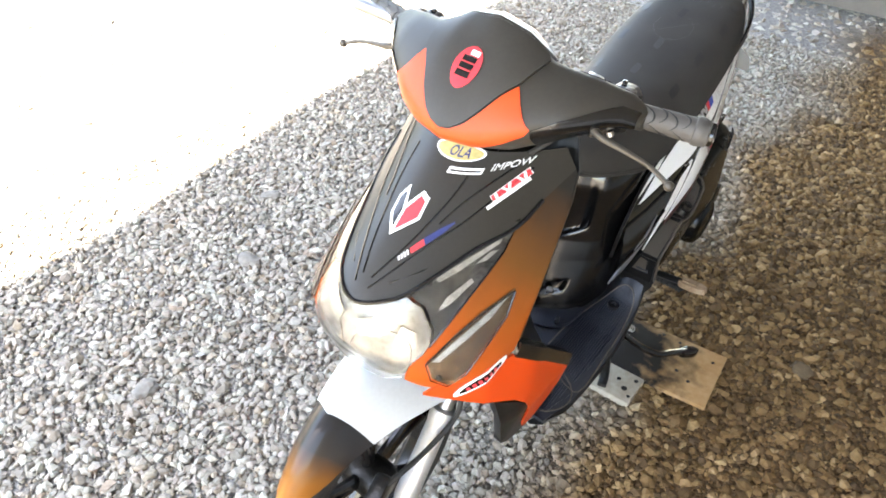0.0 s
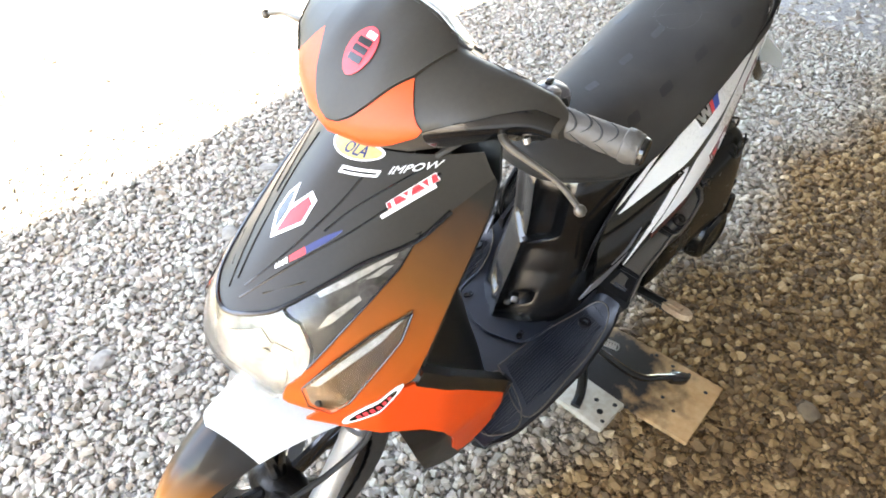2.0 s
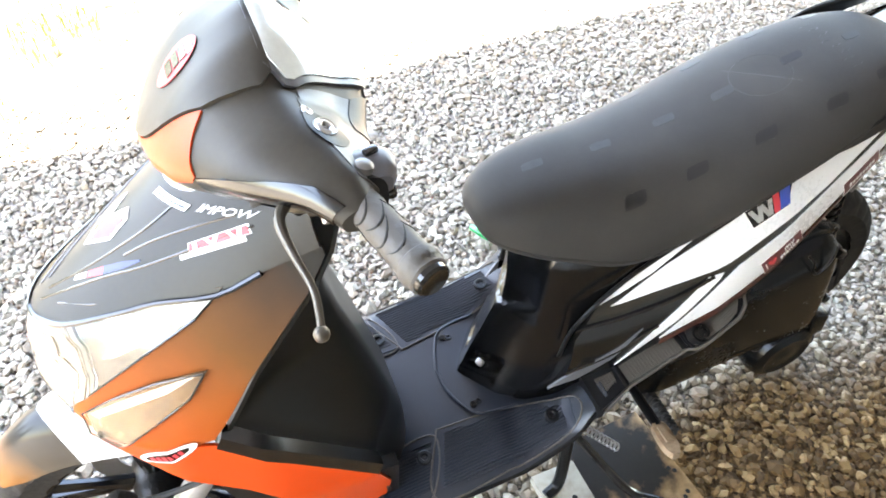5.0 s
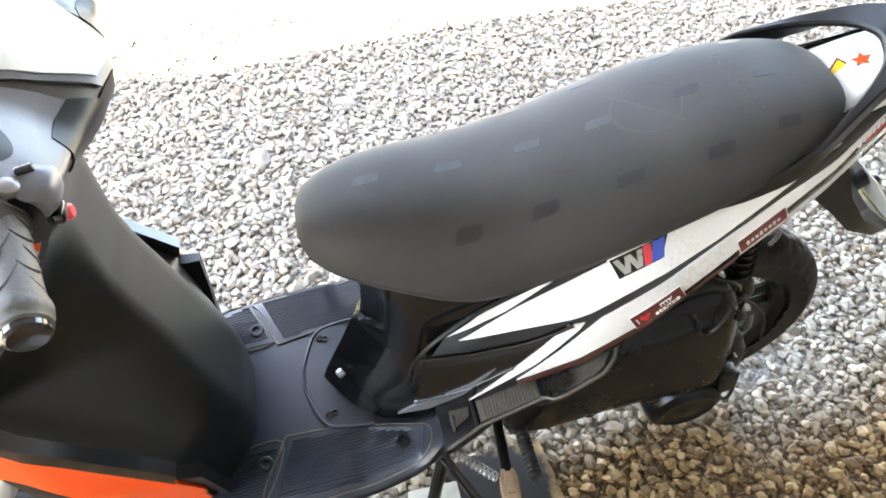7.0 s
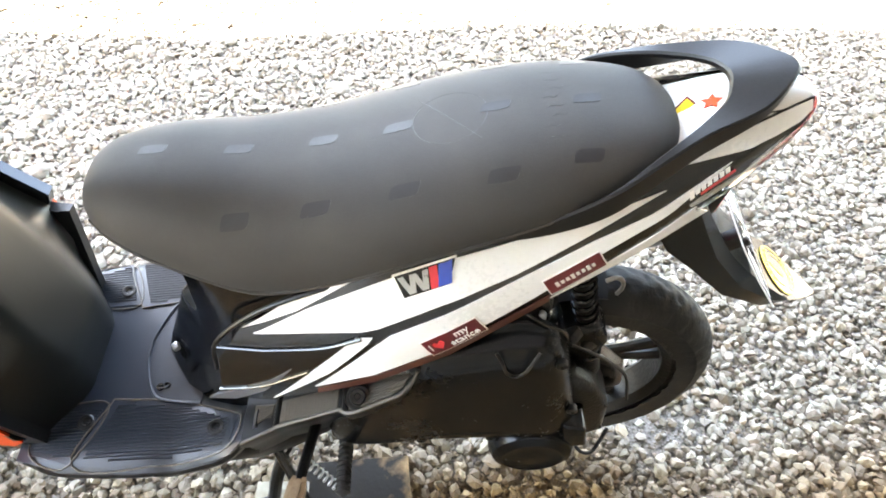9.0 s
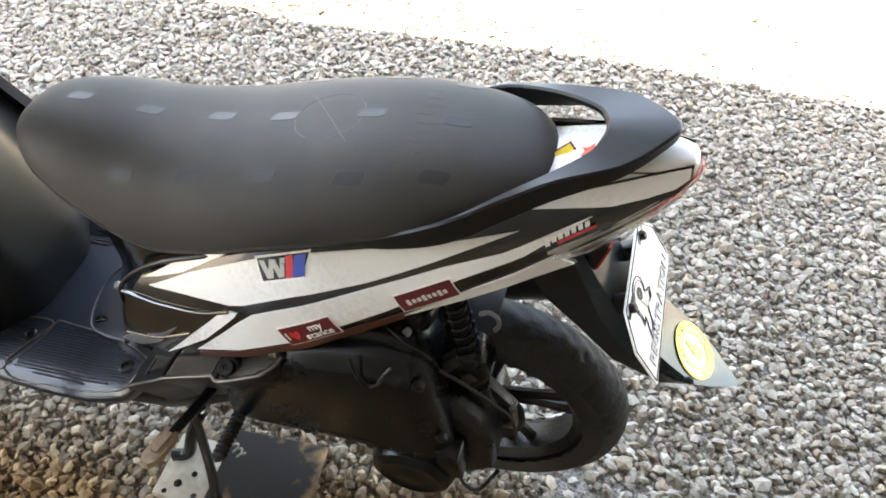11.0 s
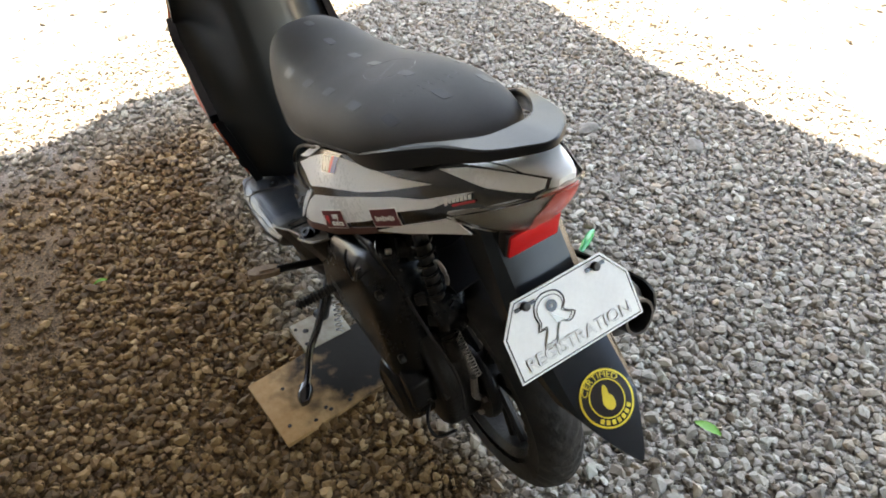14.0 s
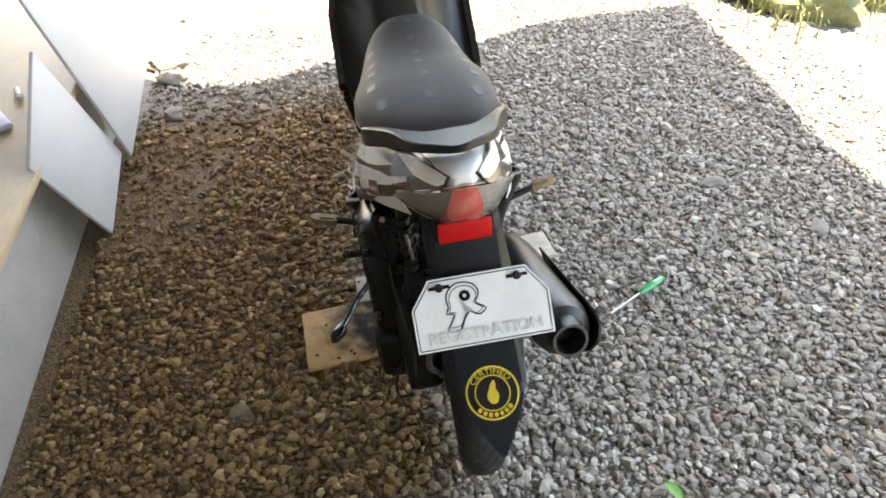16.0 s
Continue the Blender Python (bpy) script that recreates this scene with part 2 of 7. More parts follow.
# ---- the ground ----
def brown_zone(n, l):
    """1 where the gravel is painted browner, soil and shade tone together, towards the building, and 0 out in the yard,
    with a ragged border.
    """
    co, sep, warp, add, span, ahead, both = (n.new("ShaderNode" + k) for k in ("TexCoord", "SeparateXYZ", "TexNoise", "Math", "MapRange", "MapRange", "Math"))
    l.new(co.outputs["Object"], sep.inputs[0])
    warp.inputs["Scale"].default_value, warp.inputs["Detail"].default_value = 1.6, 5.0
    l.new(co.outputs["Object"], warp.inputs["Vector"])
    add.operation, add.inputs[1].default_value = "MULTIPLY_ADD", 0.9
    l.new(warp.outputs[0], add.inputs[0]), l.new(sep.outputs[1], add.inputs[2])
    span.inputs[1].default_value, span.inputs[2].default_value = 0.37, 0.68
    l.new(add.outputs[0], span.inputs[0])
    # browning ends by the front shade edge, keeping sunlit ground grey
    ahead.inputs[1].default_value, ahead.inputs[2].default_value = 0.85, 1.2
    ahead.inputs[3].default_value, ahead.inputs[4].default_value = 1.0, 0.0
    l.new(sep.outputs[0], ahead.inputs[0])
    both.operation = "MULTIPLY"
    l.new(span.outputs[0], both.inputs[0]), l.new(ahead.outputs[0], both.inputs[1])
    return co, both.outputs[0]


def soil_material():
    """Grit and fines between the stones, each grain of its own shade."""
    m = bpy.data.materials.new("gritty_soil")
    n, l, b = nodes_of(m)
    co, zone = brown_zone(n, l)
    grain, sep, rel = (n.new("ShaderNode" + k) for k in ("TexVoronoi", "SeparateColor", "Bump"))
    grain.inputs["Scale"].default_value = 150.0
    l.new(co.outputs["Object"], grain.inputs["Vector"]), l.new(grain.outputs["Color"], sep.inputs[0])
    grey, brown, mixc = n.new("ShaderNodeValToRGB"), n.new("ShaderNodeValToRGB"), n.new("ShaderNodeMix")
    for ramp, lo, hi in ((grey, (0.12, 0.112, 0.1), (0.29, 0.275, 0.25)), (brown, (0.06, 0.035, 0.015), (0.18, 0.115, 0.055))):
        ramp.color_ramp.elements[0].color, ramp.color_ramp.elements[1].color = (*lo, 1), (*hi, 1)
        l.new(sep.outputs[0], ramp.inputs[0])
    mixc.data_type = "RGBA"
    l.new(zone, mixc.inputs[0]), l.new(grey.outputs[0], mixc.inputs[6]), l.new(brown.outputs[0], mixc.inputs[7])
    l.new(mixc.outputs[2], b.inputs["Base Color"])
    rel.inputs["Strength"].default_value, rel.inputs["Distance"].default_value = 0.6, 0.005
    l.new(grain.outputs["Distance"], rel.inputs["Height"]), l.new(rel.outputs[0], b.inputs["Normal"])
    b.inputs["Roughness"].default_value = 0.9
    return m


def stone_material():
    """Crushed grey stone; towards the building it is browner, soil and shade tone together."""
    m = bpy.data.materials.new("crushed_stone")
    n, l, b = nodes_of(m)
    co, zone = brown_zone(n, l)
    geo, tex = n.new("ShaderNodeNewGeometry"), n.new("ShaderNodeTexNoise")
    grey, brown, mix, speck = n.new("ShaderNodeValToRGB"), n.new("ShaderNodeValToRGB"), n.new("ShaderNodeMix"), n.new("ShaderNodeMix")
    for ramp, cols in ((grey, ((0.0, (0.2, 0.181, 0.147)), (0.35, (0.275, 0.25, 0.205)), (0.6, (0.31, 0.27, 0.228)), (0.8, (0.315, 0.305, 0.25)), (1.0, (0.44, 0.41, 0.345)))),
                       (brown, ((0.0, (0.068, 0.036, 0.011)), (0.5, (0.155, 0.087, 0.028)), (0.85, (0.235, 0.142, 0.055)), (1.0, (0.36, 0.24, 0.115))))):
        while len(ramp.color_ramp.elements) < len(cols):
            ramp.color_ramp.elements.new(0.5)
        for e, (at, c) in zip(ramp.color_ramp.elements, cols):
            e.position, e.color = at, (*c, 1)
        l.new(geo.outputs["Random Per Island"], ramp.inputs[0])
    mix.data_type = speck.data_type = "RGBA"
    odd, some, most = n.new("ShaderNodeMath"), n.new("ShaderNodeMath"), n.new("ShaderNodeMath")
    odd.operation, odd.inputs[1].default_value = "MULTIPLY", 17.31
    some.operation = "FRACT"
    l.new(geo.outputs["Random Per Island"], odd.inputs[0]), l.new(odd.outputs[0], some.inputs[0])
    span = n.new("ShaderNodeMapRange")
    span.inputs[1].default_value, span.inputs[2].default_value, span.inputs[4].default_value = 0.6, 1.0, 0.5
    l.new(some.outputs[0], span.inputs[0])
    most.operation = "MAXIMUM"
    l.new(zone, most.inputs[0]), l.new(span.outputs[0], most.inputs[1])
    l.new(most.outputs[0], mix.inputs[0]), l.new(grey.outputs[0], mix.inputs[6]), l.new(brown.outputs[0], mix.inputs[7])
    tex.inputs["Scale"].default_value, tex.inputs["Detail"].default_value = 130.0, 5.0
    l.new(co.outputs["Object"], tex.inputs["Vector"])
    speck.blend_type, speck.inputs[0].default_value = "OVERLAY", 0.32
    l.new(mix.outputs[2], speck.inputs[6]), l.new(tex.outputs[0], speck.inputs[7])
    l.new(speck.outputs[2], b.inputs["Base Color"])
    b.inputs["Roughness"].default_value = 0.82
    return m


SOIL, STONE = soil_material(), stone_material()
GZ = -0.02  # level of the gravel; the centre stand lifts the wheels a little off it
bm = bmesh.new()
bmesh.ops.create_grid(bm, x_segments=60, y_segments=60, size=120)
for v in bm.verts:
    v.co.z = GZ - 0.012
ground = tagged(part("ground", bm, SOIL, None), "brown soil under loose crushed gravel", "ground", kind="structure")

# a broken stone: a rough ball of twenty faces, squared off
GOLDEN = (1 + 5 ** 0.5) / 2
CHIP_V = np.array([(-1, GOLDEN, 0), (1, GOLDEN, 0), (-1, -GOLDEN, 0), (1, -GOLDEN, 0), (0, -1, GOLDEN), (0, 1, GOLDEN), (0, -1, -GOLDEN), (0, 1, -GOLDEN), (GOLDEN, 0, -1), (GOLDEN, 0, 1), (-GOLDEN, 0, -1), (-GOLDEN, 0, 1)]) / 1.9
CHIP_F = np.array([(0, 11, 5), (0, 5, 1), (0, 1, 7), (0, 7, 10), (0, 10, 11), (1, 5, 9), (5, 11, 4), (11, 10, 2), (10, 7, 6), (7, 1, 8), (3, 9, 4), (3, 4, 2), (3, 2, 6), (3, 6, 8), (3, 8, 9), (4, 9, 5), (2, 4, 11), (6, 2, 10), (8, 6, 7), (9, 8, 1)])


def gravel(name, x0, x1, y0, y1, gap, lo, hi, skip=None, seed=1, rise=0.35):
    """Loose angular stones strewn over a stretch of ground, in one mesh."""
    rng = np.random.default_rng(seed)
    gx, gy = np.meshgrid(np.arange(x0, x1, gap), np.arange(y0, y1, gap))
    p = np.stack([gx.ravel(), gy.ravel()], 1) + rng.uniform(-0.55, 0.55, (gx.size, 2)) * gap
    if skip is not None:
        p = p[~skip(p[:, 0], p[:, 1])]
    k = len(p)
    size = lo + (hi - lo) * rng.random(k) ** 1.7
    shape = CHIP_V * rng.uniform(0.72, 1.22, (k, 12, 1)) * (rng.uniform(0.72, 1.3, (k, 1, 3)) * np.array([1.18, 1.18, 0.72]))
    # worn flat faces: corners pulled onto a few planes
    for _ in range(2):
        way = rng.normal(0, 1, (k, 1, 3))
        way /= np.linalg.norm(way, axis=2)[..., None]
        over = np.maximum(0.0, (shape * way).sum(2) - 0.55)
        shape = shape - over[..., None] * way
    tilt, spin = rng.normal(0, 0.55, k), rng.uniform(0, 2 * np.pi, k)
    ct, st, cs, ss = np.cos(tilt), np.sin(tilt), np.cos(spin), np.sin(spin)
    x, y, z = shape[..., 0], shape[..., 1], shape[..., 2]
    y, z = y * ct[:, None] - z * st[:, None], y * st[:, None] + z * ct[:, None]
    x, y = x * cs[:, None] - y * ss[:, None], x * ss[:, None] + y * cs[:, None]
    shape = np.stack([x, y, z], -1) * size[:, None, None]
    shape[..., 0] += p[:, 0, None]
    shape[..., 1] += p[:, 1, None]
    shape[..., 2] += (GZ - 0.012 + size * rise + rng.uniform(0, 0.004, k))[:, None]
    verts = shape.reshape(-1, 3)
    faces = (CHIP_F[None] + 12 * np.arange(k)[:, None, None]).reshape(-1, 3)
    me = bpy.data.meshes.new(name)
    me.vertices.add(len(verts))
    me.vertices.foreach_set("co", verts.ravel())
    me.loops.add(faces.size)
    me.loops.foreach_set("vertex_index", faces.ravel().astype(np.int32))
    me.polygons.add(len(faces))
    me.polygons.foreach_set("loop_start", np.arange(0, faces.size, 3, dtype=np.int32))
    me.update(calc_edges=True)
    me.shade_flat()
    me.materials.append(STONE)
    return tagged(new(name, me), "loose crushed grey gravel, painted browner near the building for soil and shade", "gravel", kind="stuff")


NEAR, CLOSE = (-2.7, 1.7, -1.75, 1.05), (-2.05, 1.4, -0.95, 1.05)


def inside(area, x, y):
    return (x > area[0]) & (x < area[1]) & (y > area[2]) & (y < area[3])


def bare(x, y):
    """Trodden soil with few stones along the bench."""
    sparse = np.sin(913.7 * x + 411.3 * y)
    spot = ((x + 0.93) / 0.1) ** 2 + ((y + 0.02) / 0.06) ** 2 < 1 + 0.3 * sparse
    return ((y > 0.62 + 0.12 * np.sin(5 * x)) & (x > 0.15) & (x < 1.15 + 0.1 * sparse) & (sparse > -0.6)) | (spot & (sparse > -0.5))


gravel("gravel", *CLOSE, 0.0136, 0.005, 0.0138, seed=3, skip=bare)
gravel("gravel", *NEAR, 0.0138, 0.0054, 0.0125, seed=4, skip=lambda x, y: inside(CLOSE, x, y) | bare(x, y))
gravel("gravel", -6, 5, -5.5, 1.05, 0.05, 0.016, 0.032, seed=5, rise=-0.4, skip=lambda x, y: inside(NEAR, x, y))
gravel("gravel", -2.3, 1.3, -1.6, 0.75, 0.038, 0.010, 0.0178, seed=7, rise=0.5, skip=lambda x, y: bare(x, y) | (np.sin(517.3 * x + 299.1 * y) > 0.0))
gravel("gravel", *CLOSE, 0.012, 0.002, 0.0045, seed=9, rise=0.3, skip=bare)

# ---- the open shed, all out of view: roof and walls ----
ROOFM = mat("galvanised_roof_sheet", (0.13, 0.135, 0.145), 0.55, metal=0.2, dust=0.12)
CONCRETE = mat("rough_grey_concrete", (0.34, 0.32, 0.29), 0.85, bump=0.4, fine=90, dust=0.2)
WALLM = mat("weathered_plaster", (0.165, 0.142, 0.116), 0.85, bump=0.3, fine=60, dust=0.2)
OLDPLY = mat("weathered_plywood", (0.46, 0.25, 0.095), 0.7, other=(0.55, 0.36, 0.18), bump=0.2, fine=70, scale=9, dust=0.12)
LATEX = mat("white_painted_board", (0.5, 0.5, 0.49), 0.5, var=0.05, bump=0.08, dust=0.1)

ROOF_Z = 2.7
shift = sun_way * ((ROOF_Z - GZ) / sun_way.z)
# unseen roof's edges, bent to fit the shade: along the yard, across the front
YARD_EDGE = [(-9.0, -1.95), (-1.3, -1.64), (-0.7, -1.6), (-0.1, -1.5), (0.3, -1.43), (1.6, -1.41)]
FRONT_EDGE = [(-1.5, 1.46), (-1.2, 1.45), (-0.8, 1.45), (-0.6, 1.41), (-0.33, 1.28), (0.0, 1.245), (0.3, 1.265), (0.5, 1.21), (0.66, 1.17), (0.85, 1.21), (1.1, 1.34), (1.4, 1.5), (4.0, 1.5)]
bm = bmesh.new()
rows = []
for k in range(300):
    u = k / 299
    y0 = line(YARD_EDGE, -9.0 + 10.5 * u)
    row = []
    for v in np.linspace(0.0, 1.0, 40) ** 1.2:
        y = y0 + (4.0 - y0) * v
        x = -9.0 + u * (line(FRONT_EDGE, y) + 9.0)
        row.append(bm.verts.new((x + shift.x, y + shift.y, ROOF_Z + 0.012 * math.sin(k * 1.5))))
    rows.append(row)
for a, b in zip(rows, rows[1:]):
    for j in range(39):
        bm.faces.new((a[j], b[j], b[j + 1], a[j + 1]))
bmesh.ops.solidify(bm, geom=bm.faces[:], thickness=0.006)
tagged(part("roof", bm, ROOFM, None), "unseen dull grey corrugated roof sheet, shaped to cast the shade", "roof", kind="structure")
# unseen wall behind the bench; its tone sets the bounce light
bm = block(bmesh.new(), (9.0, 0.15, 2.8), pose(-2.0, 2.2, 1.4), 0.01)
tagged(part("wall_back", bm, WALLM, None), "unseen plaster wall behind the bench, toned for its bounce", "wall", kind="structure")
# unseen end wall, added to hold back light from the rear
bm = block(bmesh.new(), (0.15, 2.7, 2.8), pose(-3.4, 0.8, 1.4), 0.01)
tagged(part("wall_end", bm, WALLM, None), "unseen plaster end wall, added to block light from behind", "wall", kind="structure")

# ---- unseen leafy hedge, added round the yard to darken low reflections ----
def hedge(name, a, b, high, deep, count, seed):
    """Many small leaves in a ragged band between two points on the ground."""
    rng = np.random.default_rng(seed)
    a, b = np.array(a, float), np.array(b, float)
    along = rng.random(count)
    way = (b - a) / np.linalg.norm(b - a)
    out = np.array([-way[1], way[0]])
    top = high * (0.75 + 0.2 * np.sin(along * 23 + seed) + 0.12 * np.sin(along * 61))
    c = np.empty((count, 3))
    c[:, :2] = a + (b - a) * along[:, None] + out * rng.normal(0, deep / 2, (count, 1))
    c[:, 2] = top * rng.random(count) ** 0.8
    u = rng.normal(0, 1, (count, 3))
    u /= np.linalg.norm(u, axis=1)[:, None]
    v = np.cross(u, rng.normal(0, 1, (count, 3)))
    v /= np.linalg.norm(v, axis=1)[:, None]
    s = rng.uniform(0.05, 0.11, (count, 1))
    verts = np.stack([c - u * s, c + v * s * 0.5, c + u * s, c - v * s * 0.5], 1).reshape(-1, 3)
    me = bpy.data.meshes.new(name)
    me.from_pydata(verts.tolist(), [], np.arange(4 * count).reshape(-1, 4).tolist())
    me.materials.append(HEDGEM)
    return tagged(new(name, me), "unseen green leafy hedge, added round the yard to darken low reflections", "hedge", kind="stuff")


HEDGEM = mat("hedge_leaves", (0.05, 0.085, 0.025), 0.6, var=0.3, scale=3, other=(0.1, 0.13, 0.045), bump=0.0)
hedge("hedge", (8.5, 2.5), (8.0, -8.0), 2.6, 1.0, 15000, 2)
hedge("hedge", (8.0, -8.0), (-9.0, -8.5), 2.6, 1.0, 20000, 3)

# ---- the scooter: +x is its front, +y its left side ----
LEAN_LEFT = 3.0
scooter = tagged(new("scooter"), "small black, white and orange sticker-covered motor scooter parked on gravel", "scooter")
scooter.matrix_basis = pose(0, 0, 0.28) @ pose(0, 0, 0, -LEAN_LEFT) @ pose(0, 0, -0.28)


def P(name, bm, material, label="", parent=None, **kw):
    return part(name, bm, material, parent or scooter, label, **kw)


# front apron: x from y and z
XC = [(0.25, 0.30), (0.45, 0.50), (0.56, 0.555), (0.60, 0.575), (0.65, 0.592), (0.70, 0.58), (0.73, 0.562), (0.80, 0.474), (0.85, 0.413), (0.90, 0.35)]
XE = [(0.25, 0.2), (0.42, 0.23), (0.60, 0.385), (0.62, 0.40), (0.71, 0.35), (0.81, 0.27), (0.85, 0.245), (0.90, 0.22)]
WW = [(0.25, 0.18), (0.42, 0.195), (0.55, 0.19), (0.62, 0.185), (0.71, 0.18), (0.81, 0.165), (0.85, 0.155), (0.90, 0.14)]
EE = [(0.62, 0.5), (0.71, 1.0)]


def apron(y, z, lift=0.0):
    w = line(WW, z)
    u = min(0.999, abs(y) / w)
    x = line(XE, z) + (line(XC, z) - line(XE, z)) * (1 - u * u) ** line(EE, z)
    side = 0.7 * u * u
    return Vector((x + lift * (1 - 0.5 * side), y + math.copysign(lift * side, y), z))


def on_apron(lift):
    return lambda y, z: apron(y, z, lift)


def mirrored(poly):
    return [(-u, v) for u, v in reversed(poly)]


# rear side panels: y from x and z
ZL = [(-0.85, 0.80), (-0.78, 0.765), (-0.69, 0.715), (-0.57, 0.64), (-0.45, 0.55), (-0.35, 0.49), (-0.2, 0.40), (-0.1, 0.36)]
ZU = [(-0.85, 0.885), (-0.78, 0.865), (-0.69, 0.83), (-0.57, 0.765), (-0.45, 0.70), (-0.35, 0.645), (-0.2, 0.55), (-0.1, 0.50)]
YL = [(-0.85, 0.03), (-0.78, 0.068), (-0.69, 0.10), (-0.57, 0.126), (-0.45, 0.148), (-0.35, 0.158), (-0.2, 0.150), (-0.1, 0.13)]
YU = [(-0.85, 0.02), (-0.78, 0.05), (-0.69, 0.07), (-0.57, 0.086), (-0.45, 0.105), (-0.35, 0.103), (-0.2, 0.112), (-0.1, 0.10)]


def side_y(x, z):
    v = min(1.3, max(-0.3, (z - line(ZL, x)) / (line(ZU, x) - line(ZL, x))))
    return line(YL, x) + (line(YU, x) - line(YL, x)) * v + 0.048 * v * (1 - v)


def swell(x):
    """The panels swell out beside the seat's middle."""
    return 0.013 * smooth01(1 - abs(x + 0.38) / 0.2)


def on_side(lift, side=1):
    return lambda x, z: Vector((x, side * (side_y(x, z) + lift + swell(x)), z + 1.2 * swell(x)))


# -- front: apron, lamps --
BEAK = [(0.0, 0.7255), (0.012, 0.727), (0.04, 0.734), (0.06, 0.742), (0.086, 0.768), (0.102, 0.786), (0.127, 0.803), (0.136, 0.83), (0.149, 0.86), (0.13, 0.89), (0.0, 0.895)]
beak = P("front_cover", patch([*BEAK, *mirrored(BEAK)[1:-1]], on_apron(0.004), 0.006, 0.015, (-1, 0, 0)), PAINT, "satin black pointed front cover with stickers")
LOWLAMP = [(0.0, 0.737), (0.032, 0.751), (0.061, 0.735), (0.081, 0.722), (0.1, 0.691), (0.107, 0.662), (0.097, 0.644), (0.088, 0.616), (0.06, 0.598), (0.0, 0.592)]
UPLAMP = [(0.034, 0.752), (0.062, 0.766), (0.126, 0.812), (0.129, 0.776), (0.125, 0.745), (0.116, 0.696), (0.109, 0.67), (0.102, 0.692), (0.083, 0.724), (0.063, 0.737)]
LAMPGLASS = bpy.data.materials.new("scuffed_clear_lens_glass")
lgn, lgl, lgb = nodes_of(LAMPGLASS)
scuff, scuff_span = lgn.new("ShaderNodeTexNoise"), lgn.new("ShaderNodeMapRange")
scuff.inputs["Scale"].default_value, scuff.inputs["Detail"].default_value = 26.0, 6.0
scuff_span.inputs[3].default_value, scuff_span.inputs[4].default_value = 0.02, 0.3
lgl.new(scuff.outputs[0], scuff_span.inputs[0]), lgl.new(scuff_span.outputs[0], lgb.inputs["Roughness"])
lgb.inputs["Transmission Weight"].default_value, lgb.inputs["Base Color"].default_value = 1.0, (0.93, 0.91, 0.87, 1)
lgb.inputs["IOR"].default_value = 1.25
CHROME = mat("bright_lamp_reflector", (0.15, 0.148, 0.142), 0.2, metal=0.4, scale=24, other=(0.42, 0.415, 0.4), bump=0.02)
FACET = mat("pale_lamp_facet", (0.55, 0.54, 0.52), 0.2, metal=0.5, var=0.35, scale=50, bump=0.0)
CAVITY = mat("smoky_lamp_cavity", (0.03, 0.03, 0.03), 0.18, metal=0.5, scale=26, other=(0.17, 0.168, 0.165), bump=0.0)
AMBER = mat("smoky_signal_reflector", (0.09, 0.05, 0.022), 0.25, metal=0.4, scale=30, other=(0.2, 0.12, 0.06), bump=0.0)


def lens_over(name, label, poly, lift, base, both=False, depth=0.011):
    """A clear lens, and under it the backing of the lamp as its part."""
    whole = [*poly, *mirrored(poly)[1:-1]] if both else poly
    lens = P(name, patch(whole, on_apron(lift), 0.003, 0.012, (-1, 0, 0)), LAMPGLASS, label)
    lens.visible_shadow = False
    P("reflector", patch(whole, on_apron(lift - depth), 0.002, 0.012, (-1, 0, 0)), base, parent=lens)
    return lens


headlamp = lens_over("headlamp", "yellowed clear headlamp lens", LOWLAMP, 0.0025, CHROME, True)
for s in (1, -1):
    ring_pts = [apron(s * 0.05 + 0.042 * math.cos(a), 0.65 + 0.042 * math.sin(a), -0.006) for a in [2 * math.pi * k / 30 for k in range(31)]]
    P("bowl_rim", tube(bmesh.new(), ring_pts, 0.0011, 6), CHROME, parent=headlamp)
    up = UPLAMP if s > 0 else mirrored(UPLAMP)
    wing = lens_over("lamp_wing", "smoky grey upper lamp lens", up, 0.0025, CAVITY)
    for poly in ([(0.078, 0.756), (0.092, 0.768), (0.118, 0.792), (0.119, 0.786), (0.096, 0.76), (0.084, 0.75)], [(0.098, 0.716), (0.106, 0.722), (0.116, 0.745), (0.112, 0.75), (0.1, 0.732)], [(0.108, 0.766), (0.116, 0.768), (0.121, 0.778), (0.115, 0.778)]):
        P("lamp_facet", patch(poly if s > 0 else mirrored(poly), on_apron(-0.006), 0.0015, 0.012, (-1, 0, 0)), FACET, parent=wing)
    for poly in ([(0.012, 0.70), (0.05, 0.716), (0.066, 0.7), (0.05, 0.682), (0.02, 0.676)], [(0.07, 0.7), (0.088, 0.69), (0.094, 0.668), (0.08, 0.656), (0.068, 0.676)]):
        P("lamp_facet", patch(poly if s > 0 else mirrored(poly), on_apron(-0.005), 0.0015, 0.012, (-1, 0, 0)), FACET, parent=headlamp)
    edge = [apron(s * y, z, 0.003) for y, z in UPLAMP[:7]]
    P("lens_seal", tube(bmesh.new(), edge, 0.0013, 6), BLACK, "thin dark seal round the lens", parent=wing)
P("beak_rim", tube(bmesh.new(), [apron(y, z, 0.0035) for y, z in spline([(-y, z) for y, z in reversed(BEAK[1:8])] + BEAK[:8], 3)], 0.0036, 8), BLACK, "rounded black rim of the front cover", parent=beak)
SIDELAMP = [(0.158, 0.722), (0.163, 0.69), (0.161, 0.663), (0.156, 0.625), (0.138, 0.598), (0.124, 0.622), (0.114, 0.649), (0.127, 0.679), (0.141, 0.704)]
